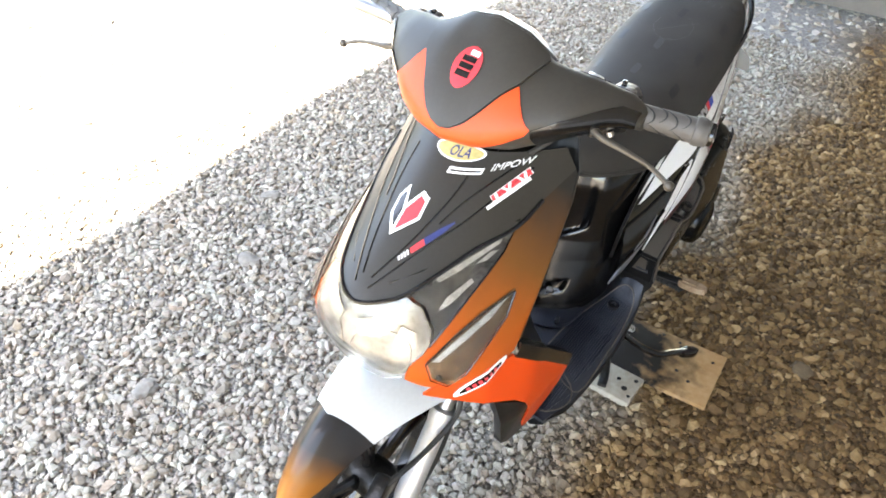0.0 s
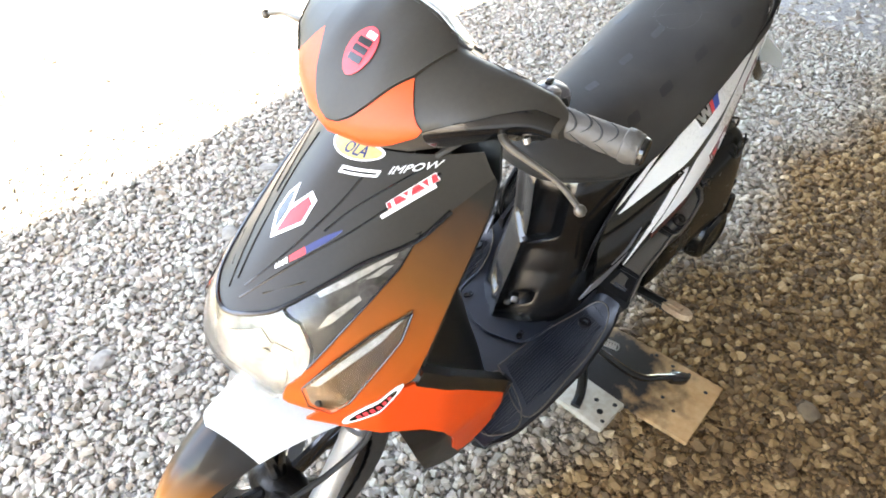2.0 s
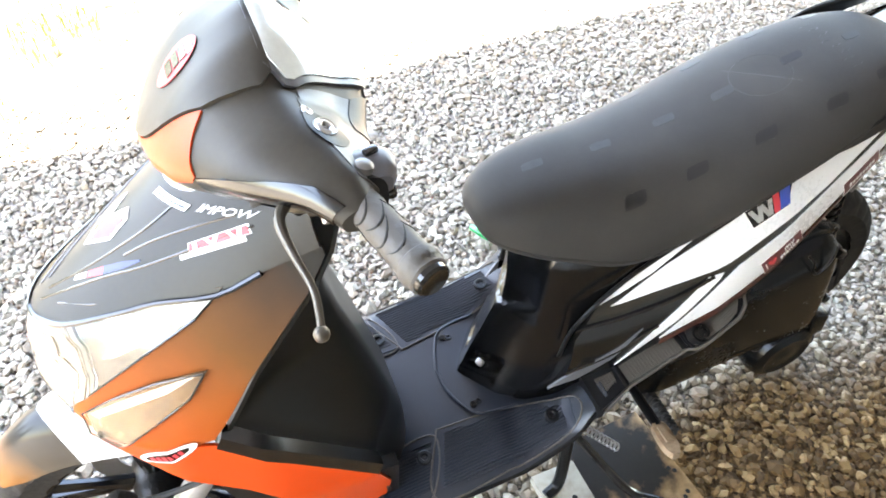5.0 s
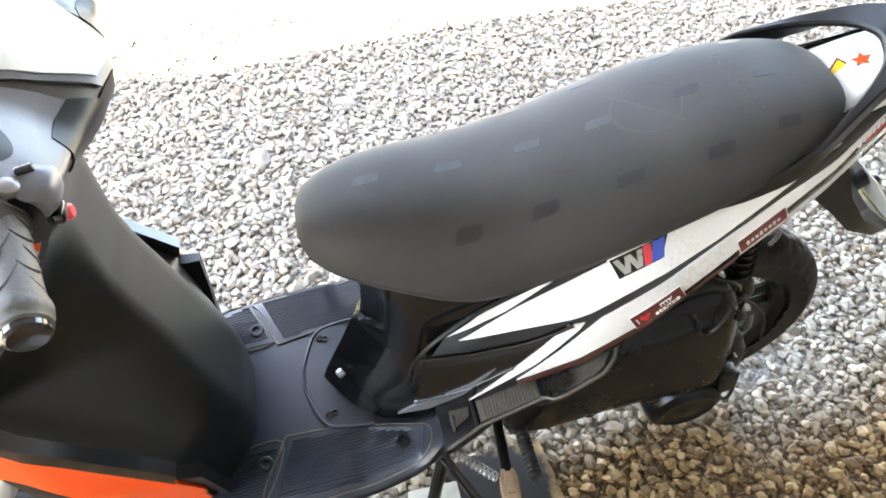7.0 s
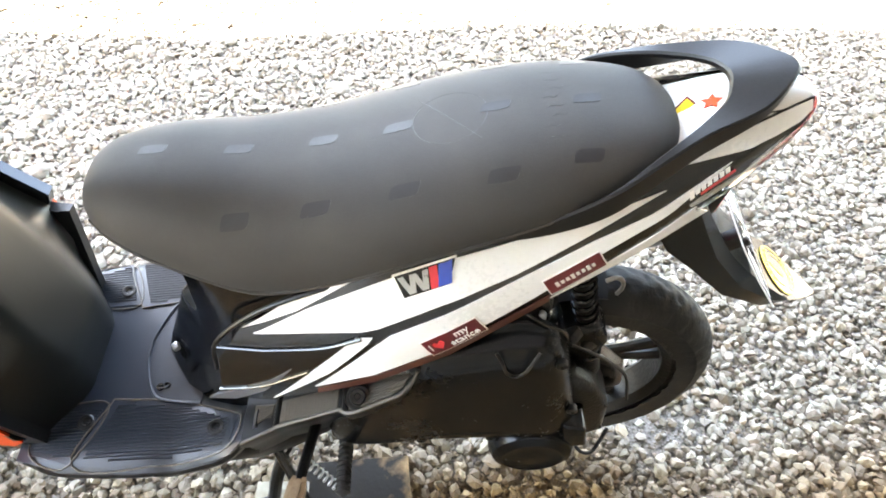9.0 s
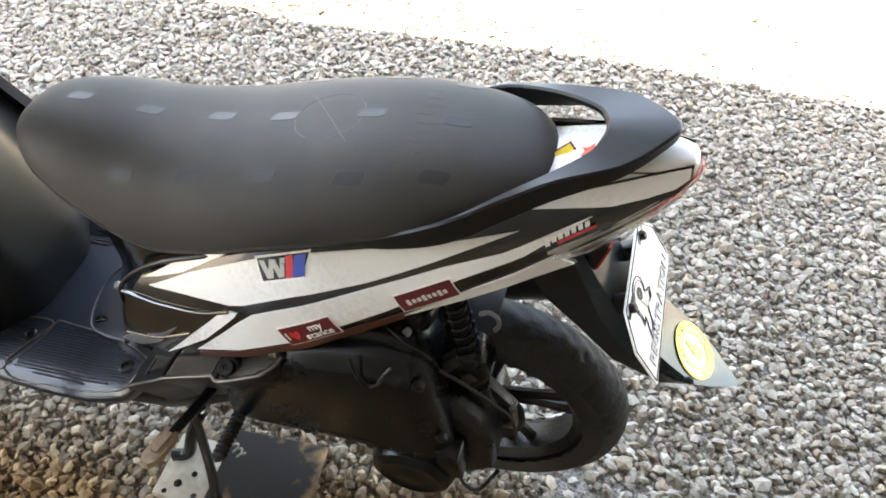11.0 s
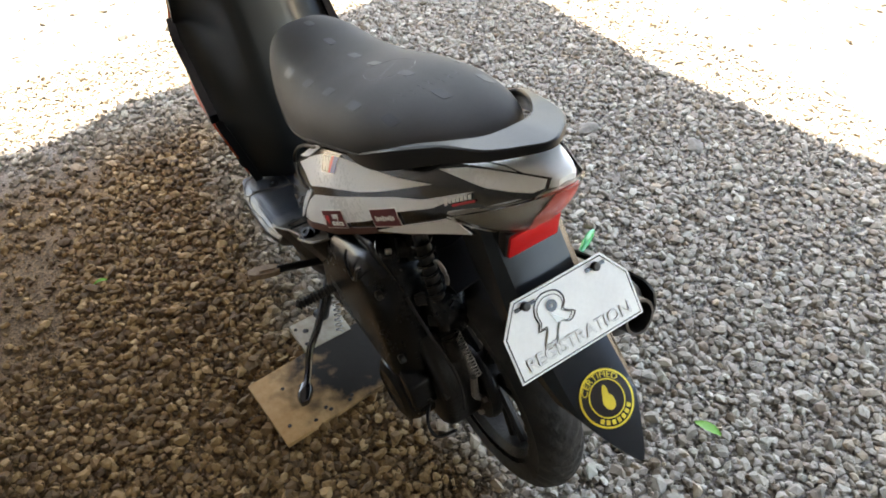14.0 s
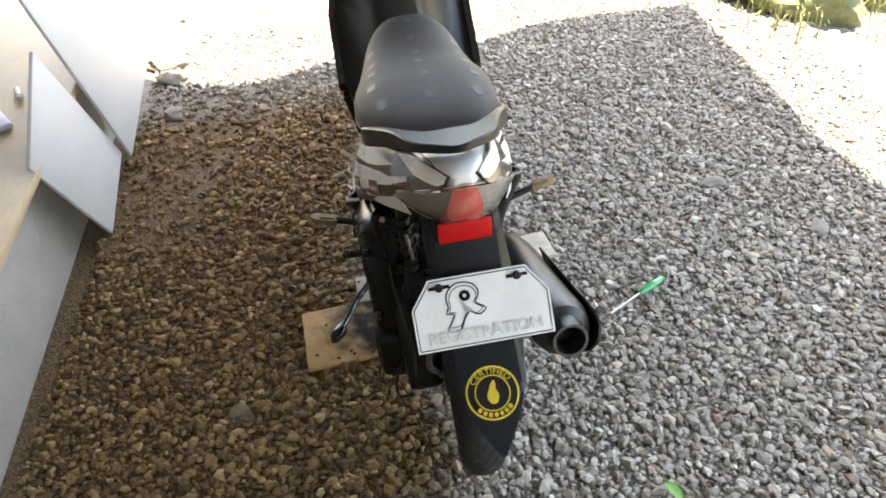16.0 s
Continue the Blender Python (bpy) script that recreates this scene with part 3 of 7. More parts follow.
FADE = fade_mat("orange_fading_to_black_paint", [(0.0, (0.52, 0.075, 0.01)), (0.32, (0.3, 0.07, 0.01)), (0.56, (0.13, 0.049, 0.011)), (0.9, (0.02, 0.018, 0.015))], (-0.55, 0.15, 0.8), 0.24, 0.61)
SHELL = [(0.149, 0.86), (0.136, 0.83), (0.126, 0.803), (0.129, 0.776), (0.125, 0.745), (0.116, 0.696), (0.107, 0.66), (0.097, 0.642), (0.088, 0.606), (0.104, 0.585),
         (0.121, 0.572), (0.155, 0.57), (0.1848, 0.62), (0.1798, 0.71), (0.1648, 0.81), (0.1548, 0.85)]
for s in (1, -1):
    shell = P("apron_side", patch(SHELL if s > 0 else mirrored(SHELL), on_apron(0.0), 0.004, 0.012, (-1, 0, 0)), FADE, "orange apron panel fading to black")
    signal = lens_over("turn_signal", "clear smoky turn signal lens in the apron", SIDELAMP if s > 0 else mirrored(SIDELAMP), 0.0085, AMBER, depth=0.006)
    facet = [(0.156, 0.718), (0.146, 0.70), (0.13, 0.672), (0.119, 0.65), (0.126, 0.648), (0.139, 0.67), (0.151, 0.692)]
    P("lens_seal", tube(bmesh.new(), [apron(s * y, z, 0.0085) for y, z in (*SIDELAMP, SIDELAMP[0])], 0.0011, 6), BLACK, parent=signal)
    P("lamp_facet", patch(facet if s > 0 else mirrored(facet), on_apron(0.0035), 0.001, 0.012, (-1, 0, 0)), FACET, parent=signal)
    P("bulb", lathe(bmesh.new(), [(0.0, 0.0055), (0.004, 0.005), (0.006, 0.0025), (0.0065, 0.0001)], apron(s * 0.132, 0.622, 0.001), (1, 0, 0.2), 12), GRIME, parent=signal)


# orange lower flank of the apron: y from x and z
def flank(side, lift=0.0):
    def fn(x, z):
        y = 0.203 - 0.25 * max(0.0, x - 0.36) - 0.5 * max(0.0, x - 0.463) - 0.02 * (x - 0.22) - 0.22 * max(0.0, 0.42 - z)
        return Vector((x, side * (y + lift), z))
    return fn


FLANK = [(0.54, 0.575), (0.50, 0.615), (0.41, 0.61), (0.333, 0.54), (0.222, 0.428), (0.20, 0.35), (0.205, 0.27), (0.235, 0.235), (0.275, 0.25), (0.30, 0.30), (0.325, 0.385), (0.358, 0.447), (0.392, 0.482), (0.455, 0.522), (0.53, 0.568)]
SKIRT = [(0.225, 0.425), (0.20, 0.36), (0.20, 0.27), (0.235, 0.235), (0.275, 0.25), (0.30, 0.30), (0.325, 0.385), (0.36, 0.447), (0.43, 0.50), (0.40, 0.40), (0.36, 0.29), (0.315, 0.235), (0.27, 0.195), (0.22, 0.19), (0.18, 0.23), (0.19, 0.42)]
for s in (1, -1):
    P("apron_flank", patch(FLANK, flank(s), 0.004, 0.02, (0, -s, 0)), ORANGE, "bright orange lower apron flank")
    P("apron_skirt", patch(SKIRT, flank(s, -0.005), 0.02, 0.02, (0, -s, 0)), SATIN, "black lower skirt")
    LIP = [(0.40, 0.632), (0.335, 0.575), (0.215, 0.455), (0.222, 0.428), (0.333, 0.54), (0.41, 0.607)]
    P("apron_lip", patch(LIP, flank(s, 0.003), 0.02, 0.02, (0, -s, 0)), BLACK)

# -- inner leg shield --
XB = [(0.24, 0.143), (0.30, 0.146), (0.34, 0.15), (0.42, 0.171), (0.5, 0.192), (0.57, 0.212), (0.63, 0.23), (0.69, 0.244), (0.8, 0.252), (0.88, 0.245)]


def inner(y, z):
    w = line(WW, z) - 0.004
    u = min(1.0, abs(y) / w)
    k = 1 - smooth01((u - 0.3) / 0.66)
    return Vector((line(XE, z) - 0.01 + (line(XB, z) - line(XE, z)) * k, y, z))


INNER = [(0.13, 0.89), (0.152, 0.85), (0.162, 0.81), (0.177, 0.71), (0.182, 0.62), (0.186, 0.55), (0.191, 0.42), (0.18, 0.3), (0.15, 0.25)]
P("leg_shield", patch([*INNER, *mirrored(INNER)], inner, 0.005, 0.014, (1, 0, 0)), LEGP, "black inner leg shield with a rounded steering tunnel")

# -- floor --
# mat rims, paler and warmer than the floor
RIMP = mat("rubbed_mat_edge", (0.085, 0.072, 0.058), 0.45, var=0.3, scale=40)


def floor_z(x, y):
    z = 0.279 - 0.2 * max(0.0, x) + 0.35 * max(0.0, -0.03 - x) * smooth01((abs(y) - 0.08) / 0.07) + 0.9 * max(0.0, -0.12 - x) * smooth01((abs(y) - 0.1) / 0.06)
    return z - 0.02 * smooth01((abs(y) - 0.185) / 0.03)


def on_floor(lift):
    return lambda x, y: Vector((x, y, floor_z(x, y) + lift))


FLOOR = [(0.225, 0.0), (0.225, 0.185), (0.15, 0.205), (0.0, 0.212), (-0.13, 0.2), (-0.175, 0.185), (-0.175, 0.1), (-0.12, 0.06), (-0.05, 0.0)]
footboard = P("footboard", patch([*FLOOR, *[(x, -y) for x, y in reversed(FLOOR)][1:-1]], on_floor(0.0), 0.012, 0.016, (0, 0, -1)), FLOORP, "dark grey plastic footboard with ribbed mats")
for s in (1, -1):
    mats = [[(0.205, 0.10), (0.205, 0.178), (0.135, 0.197), (0.095, 0.098)], [(0.088, 0.09), (0.129, 0.198), (0.0, 0.204), (-0.125, 0.19), (-0.135, 0.14), (-0.05, 0.105)]]
    for k, poly in enumerate(mats):
        poly = [(x, s * y) for x, y in poly]
        mat_plate = P("foot_mat", patch(poly, on_floor(0.0018), 0.004, 0.03, (0, 0, -1)), FLOORP, parent=footboard)
        P("mat_rim", tube(bmesh.new(), [on_floor(0.002)(*p) for p in spline([*poly, poly[0]], 6)], 0.0016, 6), RIMP, parent=mat_plate)
        bm = bmesh.new()
        c = sum(p[0] for p in poly) / len(poly), sum(p[1] for p in poly) / len(poly)
        inner_poly = [Vector((c[0] + (x - c[0]) * 0.88, c[1] + (y - c[1]) * 0.86)) for x, y in poly]
        # ribs run along the mat, cut to its outline
        lo, hi = min(p.y for p in inner_poly), max(p.y for p in inner_poly)
        y = lo + 0.003
        while y < hi - 0.002:
            cuts = []
            for a, b in zip(inner_poly, inner_poly[1:] + inner_poly[:1]):
                if (a.y - y) * (b.y - y) < 0:
                    cuts.append(a.x + (b.x - a.x) * (y - a.y) / (b.y - a.y))
            if len(cuts) >= 2:
                x0, x1 = min(cuts), max(cuts)
                n = max(2, int((x1 - x0) / 0.02))
                loops = []
                for j in range(n + 1):
                    x = x0 + (x1 - x0) * j / n
                    z = floor_z(x, y) + 0.0018
                    loops.append([(x, y - 0.0011, z - 0.002), (x, y - 0.0008, z + 0.0022), (x, y + 0.0008, z + 0.0022), (x, y + 0.0011, z - 0.002)])
                rings(bm, loops)
            y += 0.0054
        P("rib_strip", bm, FLOORP, parent=mat_plate, smooth=False)
    for x, y in ((0.124, 0.129), (-0.099, 0.155), (0.002, 0.073)):
        z = floor_z(x, y)
        r = 0.0135 if y > 0.1 else 0.006
        bm = lathe(bmesh.new(), [(0.0008, 0.0001), (0.001, r * 0.35), (0.004, r * 0.5), (0.0045, r * 0.8), (0.003, r), (-0.004, r)], (x, s * y, z + 0.003), (0, 0, 1), 20)
        P("floor_screw", bm, SATIN, parent=footboard)
for s in (1, -1):
    edge = spline([(0.215, 0.186), (0.15, 0.205), (0.0, 0.212), (-0.13, 0.201), (-0.17, 0.187)], 6)
    bm = rings(bmesh.new(), [[on_floor(-0.001)(x, s * y), on_floor(-0.006)(x, s * (y + 0.003)), on_floor(-0.03)(x, s * (y - 0.004)), on_floor(-0.055)(x, s * (y - 0.035)), on_floor(-0.05)(x, s * (y - 0.04)), on_floor(-0.012)(x, s * (y - 0.02))] for x, y in edge])
    P("floor_skirt", bm, SATIN, "black rounded edge of the footboard", parent=footboard)
bm = loft([oval(0.22, 0, 0.215, 0.14, 0.035, 0.5), oval(0.05, 0, 0.21, 0.165, 0.04, 0.45), oval(-0.15, 0, 0.22, 0.16, 0.05, 0.45), oval(-0.32, 0, 0.27, 0.10, 0.08, 0.6)], 3)
P("belly_cover", bm, SATIN, "black plastic belly cover under the floor")

# -- body under the seat --
PROW = [(0.262, 0.018), (0.30, 0.008), (0.341, -0.006), (0.40, -0.028), (0.453, -0.046), (0.50, -0.05), (0.60, -0.052), (0.66, -0.08)]
BODY = [(0.262, 0.07, 0.118, -0.42, 0.11), (0.34, 0.066, 0.117, -0.43, 0.11), (0.40, 0.064, 0.118, -0.45, 0.11), (0.455, 0.067, 0.114, -0.5, 0.105), (0.487, 0.066, 0.11, -0.54, 0.10), (0.60, 0.072, 0.1, -0.62, 0.09), (0.66, 0.06, 0.09, -0.66, 0.08)]


def prow(z, y, w0):
    """How far forward the body reaches: two faces that meet in the middle, hollowed above a chevron ledge and over a small slot."""
    f = y / w0
    x = float(np.interp(z, [p[0] for p in PROW], [p[1] for p in PROW]))
    hollow = 0.012 * smooth01((z - 0.453 - 0.5 * y) / 0.014) * (1 - 0.5 * smooth01((z - 0.5) / 0.12))
    slot = 0.008 * smooth01((z - 0.312 - 0.3 * y) / 0.006) * (1 - smooth01((z - 0.338 - 0.3 * y) / 0.006)) * smooth01((y - 0.014) / 0.006) * (1 - smooth01((y - 0.05) / 0.006))
    return x - 0.046 * f ** 1.15 - (hollow + slot) * (1 - smooth01((f - 0.55) / 0.4))


loops = []
for z in np.concatenate([np.arange(0.262, 0.56, 0.005), np.arange(0.56, 0.661, 0.02)]):
    w0, w1, xb, wb = (float(np.interp(z, [b[0] for b in BODY], [b[k] for b in BODY])) for k in (1, 2, 3, 4))
    xf = prow(z, w0, w0)
    half = [(prow(z, w0 * k / 14, w0), w0 * k / 14, z) for k in range(15)]
    half += [(xf - 0.045, w0 + 0.6 * (w1 - w0), z), (xf - 0.095, w1 * 0.97, z), (-0.26, w1, z), (xb + 0.03, wb, z), (xb, 0.0, z)]
    loops.append([*half, *[(x, -y, q) for x, y, q in reversed(half)][1:-1]])
P("centre_body", rings(bmesh.new(), loops), BLACK, "glossy black body under the seat", flat_angle=32)
for s in (1, -1):
    bm = tube(bmesh.new(), spline([(-0.115, s * 0.113, 0.42), (-0.13, s * 0.116, 0.5), (-0.2, s * 0.112, 0.575), (-0.32, s * 0.106, 0.64)], 5), 0.0035, 8)
    P("body_seam", bm, SATIN)
bm = patch([(0.047, 0.0), (0.045, 0.028), (0.02, 0.088), (-0.02, 0.102), (-0.06, 0.105), (-0.06, -0.105), (-0.02, -0.102), (0.02, -0.088), (0.045, -0.028)], on_floor(0.004), 0.006, 0.02, (0, 0, -1))
P("latch", block(bmesh.new(), (0.012, 0.014, 0.01), pose(-0.016, 0.03, 0.336, 0, 20, 30), 0.003), STEEL, "small bright latch on the body")
flange = P("body_foot", bm, FLOORP, "grey flange where the body meets the floor")
FOOT_EDGE = [(-0.06, 0.105), (-0.02, 0.102), (0.02, 0.088), (0.045, 0.028), (0.047, 0.0), (0.045, -0.028), (0.02, -0.088), (-0.02, -0.102), (-0.06, -0.105)]
P("flange_rim", tube(bmesh.new(), spline([on_floor(0.005)(x, y) for x, y in FOOT_EDGE], 6), 0.0026, 8), FLOORP, parent=flange)
for s in (1, -1):
    for x, y in ((0.012, s * 0.076),):
        P("flange_screw", lathe(bmesh.new(), [(0.0008, 0.0001), (0.001, 0.0025), (0.0035, 0.0035), (0.0035, 0.006), (0.0, 0.007)], on_floor(0.0042)(x, y), (0, 0, 1), 14), BLACK, parent=flange)

# -- side panels and their stripes --
PANEL = [(-0.12, 0.37), (-0.2, 0.395), (-0.35, 0.485), (-0.45, 0.545), (-0.57, 0.635), (-0.69, 0.71), (-0.73, 0.733), (-0.762, 0.75), (-0.731, 0.774), (-0.755, 0.793), (-0.777, 0.81), (-0.815, 0.836), (-0.842, 0.856), (-0.852, 0.872), (-0.85, 0.885), (-0.78, 0.867), (-0.69, 0.832),
         (-0.57, 0.767), (-0.45, 0.702), (-0.35, 0.647), (-0.25, 0.59), (-0.17, 0.535), (-0.13, 0.47)]
STRIPES = {
    "main_stripe": [(-0.185, 0.53), (-0.335, 0.575), (-0.358, 0.586), (-0.436, 0.636), (-0.522, 0.686), (-0.60, 0.738), (-0.687, 0.799), (-0.61, 0.763), (-0.45, 0.697), (-0.379, 0.657), (-0.264, 0.586)],
    "upper_stripe": [(-0.169, 0.532), (-0.23, 0.582), (-0.289, 0.623), (-0.325, 0.636), (-0.248, 0.578)],
    "corner_stripe": [(-0.201, 0.405), (-0.265, 0.489), (-0.327, 0.564), (-0.349, 0.57), (-0.343, 0.559), (-0.29, 0.492)],
    "lower_stripe": [(-0.267, 0.454), (-0.348, 0.553), (-0.372, 0.578), (-0.44, 0.622), (-0.537, 0.687), (-0.61, 0.733), (-0.674, 0.768), (-0.762, 0.829), (-0.70, 0.77), (-0.63, 0.72), (-0.55, 0.65), (-0.47, 0.588), (-0.441, 0.559), (-0.349, 0.502)],
    "tail_stripe": [(-0.692, 0.823), (-0.735, 0.847), (-0.779, 0.8655), (-0.83, 0.8785), (-0.848, 0.883), (-0.85, 0.873), (-0.838, 0.862), (-0.812, 0.852), (-0.768, 0.84)],
    "edge_stripe": [(-0.57, 0.642), (-0.64, 0.70), (-0.70, 0.745), (-0.734, 0.772), (-0.759, 0.752), (-0.70, 0.720), (-0.64, 0.682)],
}
panels = {}
for s in (1, -1):
    panel = panels[s] = P("side_panel", patch(PANEL, on_side(0.0, s), 0.004, 0.02, (0, -s, 0)), PANELP, "black rear side panel with white stripes and stickers")
    for name, poly in STRIPES.items():
        P(name, patch(poly, on_side(0.002, s), 0.0018, 0.02, (0, -s, 0)), WHITE, "glossy white stripe", parent=panel)

# -- passenger steps: a sunken shelf with a rim along the lower edge of each side panel --
def step(side, x, v, lift=0.0):
    """v: 0 at the panel, 1 at the outer rim, up to 2 down the outer wall."""
    y0, z0 = line(YL, x) - 0.008, line(ZL, x) - 0.016
    y1 = line([(-0.41, 0.158), (-0.402, 0.178), (-0.385, 0.192), (-0.33, 0.2), (-0.313, 0.199), (-0.303, 0.19), (-0.21, 0.192), (-0.198, 0.196), (-0.15, 0.212)], x)
    z1 = line(ZL, x) - 0.014
    if v <= 1:
        f = min(1.0, max(0.0, v))
        return Vector((x, side * (y0 + (y1 - y0) * f), z0 + (z1 - z0) * f + lift))
    f = v - 1
    return Vector((x, side * (y1 + 0.004 * math.sin(min(1, f * 4) * math.pi) - 0.05 * f), z1 + 0.004 - 0.14 * f + lift))


def on_step(side, lift):
    return lambda x, w: step(side, x, w / 0.06, lift)


STEPM = mat("brown_grey_step_rubber", (0.07, 0.06, 0.048), 0.42, dust=0.06)
DOTPAD = [(-0.212, 0.010), (-0.212, 0.052), (-0.298, 0.053), (-0.298, 0.008)]
RIBPAD = [(-0.315, 0.006), (-0.315, 0.052), (-0.37, 0.052), (-0.388, 0.046), (-0.4, 0.03), (-0.402, 0.008)]
TIPPAD = [(-0.17, 0.012), (-0.172, 0.04), (-0.198, 0.03), (-0.2, 0.012)]
for s in (1, -1):
    bm = rings(bmesh.new(), [[step(s, x, v, -d) for v, d in ((0.0, 0), (0.5, 0), (0.9, 0), (0.94, -0.005), (1.0, -0.005), (1.1, 0), (1.5, 0), (2.0, 0), (2.0, 0.01), (0.5, 0.03), (0.0, 0.03))] for x in np.linspace(-0.155, -0.41, 52)])
    side_cover = P("side_cover", bm, SATIN, "black passenger step with ribbed and dotted pads")
    # paler tube paints the edge highlight along the worn rim
    P("step_rim", tube(bmesh.new(), [step(s, x, 1.0, 0.004) for x in np.linspace(-0.158, -0.408, 50)], 0.0028, 8), STEPM, "worn rim of the step, its highlight put into the colour", parent=side_cover)
    for x, w in ((-0.205, 0.005), (-0.306, 0.008)):
        P("step_rib", tube(bmesh.new(), [step(s, x - w * 0.5, v, 0.002) for v in (0.05, 0.5, 0.97)], 0.0045, 8), SATIN, parent=side_cover)
    for kind, poly in (("dots", DOTPAD), ("ribs", RIBPAD), ("dots", TIPPAD)):
        pad = P("step_pad", patch(poly, on_step(s, 0.0025), 0.003, 0.015, (0, 0, -1)), STEPM, parent=side_cover)
        bm = bmesh.new()
        lo, hi = min(p[0] for p in poly) + 0.004, max(p[0] for p in poly) - 0.004
        for w in np.arange(min(p[1] for p in poly) + 0.004, max(p[1] for p in poly) - 0.003, 0.0046):
            if kind == "dots":
                for x in np.arange(lo, hi, 0.0046):
                    c = on_step(s, 0.0025)(x, w)
                    rings(bm, [[c + Vector((r * math.cos(q * 1.571), r * math.sin(q * 1.571), h)) for q in range(4)] for r, h in ((0.0015, 0.0), (0.0009, 0.0016))])
            else:
                end = lo + 0.012 * max(0.0, (w - 0.03) / 0.016)
                rings(bm, [[on_step(s, 0.0025 + h)(x, w + dw) for dw, h in ((-0.0012, 0.0), (-0.0008, 0.002), (0.0008, 0.002), (0.0012, 0.0))] for x in (hi, (hi + end) / 2, end)])
        P("dot_pattern" if kind == "dots" else "rib_pattern", bm, STEPM, parent=pad, smooth=False)
    P("bolt_boss", lathe(bmesh.new(), [(-0.004, 0.02), (0.006, 0.017), (0.009, 0.0155), (0.009, 0.0001)], step(s, -0.328, 0.55, 0.003), (0, s * 0.45, 0.9), 20), SATIN, parent=side_cover)
    P("cover_bolt", lathe(bmesh.new(), [(0.016, 0.0001), (0.016, 0.004), (0.019, 0.005), (0.019, 0.010), (0.008, 0.012)], step(s, -0.328, 0.55, 0.003), (0, s * 0.45, 0.9), 18), GRIME, "steel bolt", parent=side_cover)

# -- tail --
stations = []
for x, w, z0, z1 in ((-0.5, 0.095, 0.62, 0.74), (-0.6, 0.082, 0.69, 0.79), (-0.7, 0.068, 0.745, 0.838), (-0.78, 0.05, 0.79, 0.874), (-0.825, 0.032, 0.82, 0.885), (-0.848, 0.02, 0.85, 0.886), (-0.856, 0.012, 0.862, 0.882)):
    stations.append(oval(x, 0, (z0 + z1) / 2, w, (z1 - z0) / 2, 0.5))
P("tail_body", loft(stations, 4), WHITE, "glossy white tail body behind the seat")
TAILRED = mat("red_tail_lens", (0.55, 0.05, 0.04), 0.12, coat=0.5, var=0.2, scale=30, other=(0.72, 0.2, 0.16), bump=0.05, fine=400)


def tail_lamp(lift):
    """The lamp wraps round the tail below the panels; y across it, v from its lower to its upper edge."""
    def fn(y, v):
        u = min(1.0, abs(y) / 0.092)
        top = Vector((-0.858 + 0.134 * u ** 2.0, y, 0.873 - 0.097 * u ** 1.9))
        low = Vector((-0.806 + 0.082 * u ** 1.6, y, 0.772 - 0.05 * u * (1 - u) + 0.003 * u))
        p = low.lerp(top, v)
        return p + Vector((-1, 0.8 * y / 0.092, -0.2)) * (lift + 0.007 * math.sin(math.pi * min(1, max(0, v))) * (1 - u))
    return fn


LENS = [(0.0, 0.0), (0.05, 0.0), (0.08, 0.0), (0.0915, 0.0), (0.0915, 1.0), (0.07, 1.0), (0.04, 1.0), (0.0, 1.0)]
MIDL = [(0.0, 0.06), (0.02, 0.06), (0.025, 0.5), (0.016, 0.94), (0.0, 0.94)]
tail_light = P("tail_lamp", patch([*LENS, *mirrored(LENS)[1:-1]], tail_lamp(0.007), 0.003, 0.01, (1, 0, 0)), LAMPGLASS, "clear wrap-around tail lamp lens")
tail_light.visible_shadow = False
PALEREF = mat("pale_lamp_reflector", (0.5, 0.48, 0.44), 0.3, metal=0.3, scale=30, other=(0.3, 0.28, 0.25), bump=0.0)
P("reflector", patch([*LENS, *mirrored(LENS)[1:-1]], tail_lamp(0.0005), 0.005, 0.01, (1, 0, 0)), PALEREF, parent=tail_light)
P("tail_seam", tube(bmesh.new(), [(-0.75, 0.0505, 0.862), (-0.79, 0.041, 0.874), (-0.83, 0.029, 0.8745)], 0.001, 5), SATIN)
P("tail_seam", tube(bmesh.new(), [(-0.75, -0.0505, 0.862), (-0.79, -0.041, 0.874), (-0.83, -0.029, 0.8745)], 0.001, 5), SATIN)
P("brake_lens", patch([*MIDL, *mirrored(MIDL)[1:-1]], tail_lamp(0.0042), 0.002, 0.01, (1, 0, 0)), TAILRED, "red middle lens", parent=tail_light)

# grab rail: a flat blade, its inner and outer edge and the height of its rim
RAIL = [(-0.49, 0.116, 0.745, -0.49, 0.119, 0.745, 0.006), (-0.55, 0.118, 0.782, -0.55, 0.123, 0.782, 0.022), (-0.613, 0.112, 0.824, -0.613, 0.121, 0.824, 0.034),
        (-0.66, 0.09, 0.852, -0.668, 0.101, 0.854, 0.032), (-0.702, 0.066, 0.871, -0.714, 0.083, 0.877, 0.028), (-0.738, 0.038, 0.886, -0.778, 0.061, 0.898, 0.016), (-0.75, 0.014, 0.893, -0.816, 0.024, 0.911, 0.012),
        (-0.752, 0.0, 0.895, -0.828, 0.0, 0.914, 0.010)]
made = []
for row in spline([*RAIL, *[(a, -b, c, d, -e, f, h) for a, b, c, d, e, f, h in reversed(RAIL)][1:]], 5):
    i, o, h = Vector(row[0:3]), Vector(row[3:6]), row[6]
    side, top = (o - i).normalized(), Vector((0, 0, 1))
    made.append([i - top * 0.002, i + top * 0.001 + side * 0.002, o + top * 0.001 - side * 0.004, o - top * 0.0012 - side * 0.0008, o - top * h, o - top * (h + 0.001) - side * 0.004, i.lerp(o, 0.5) - top * 0.008, i - top * 0.007])
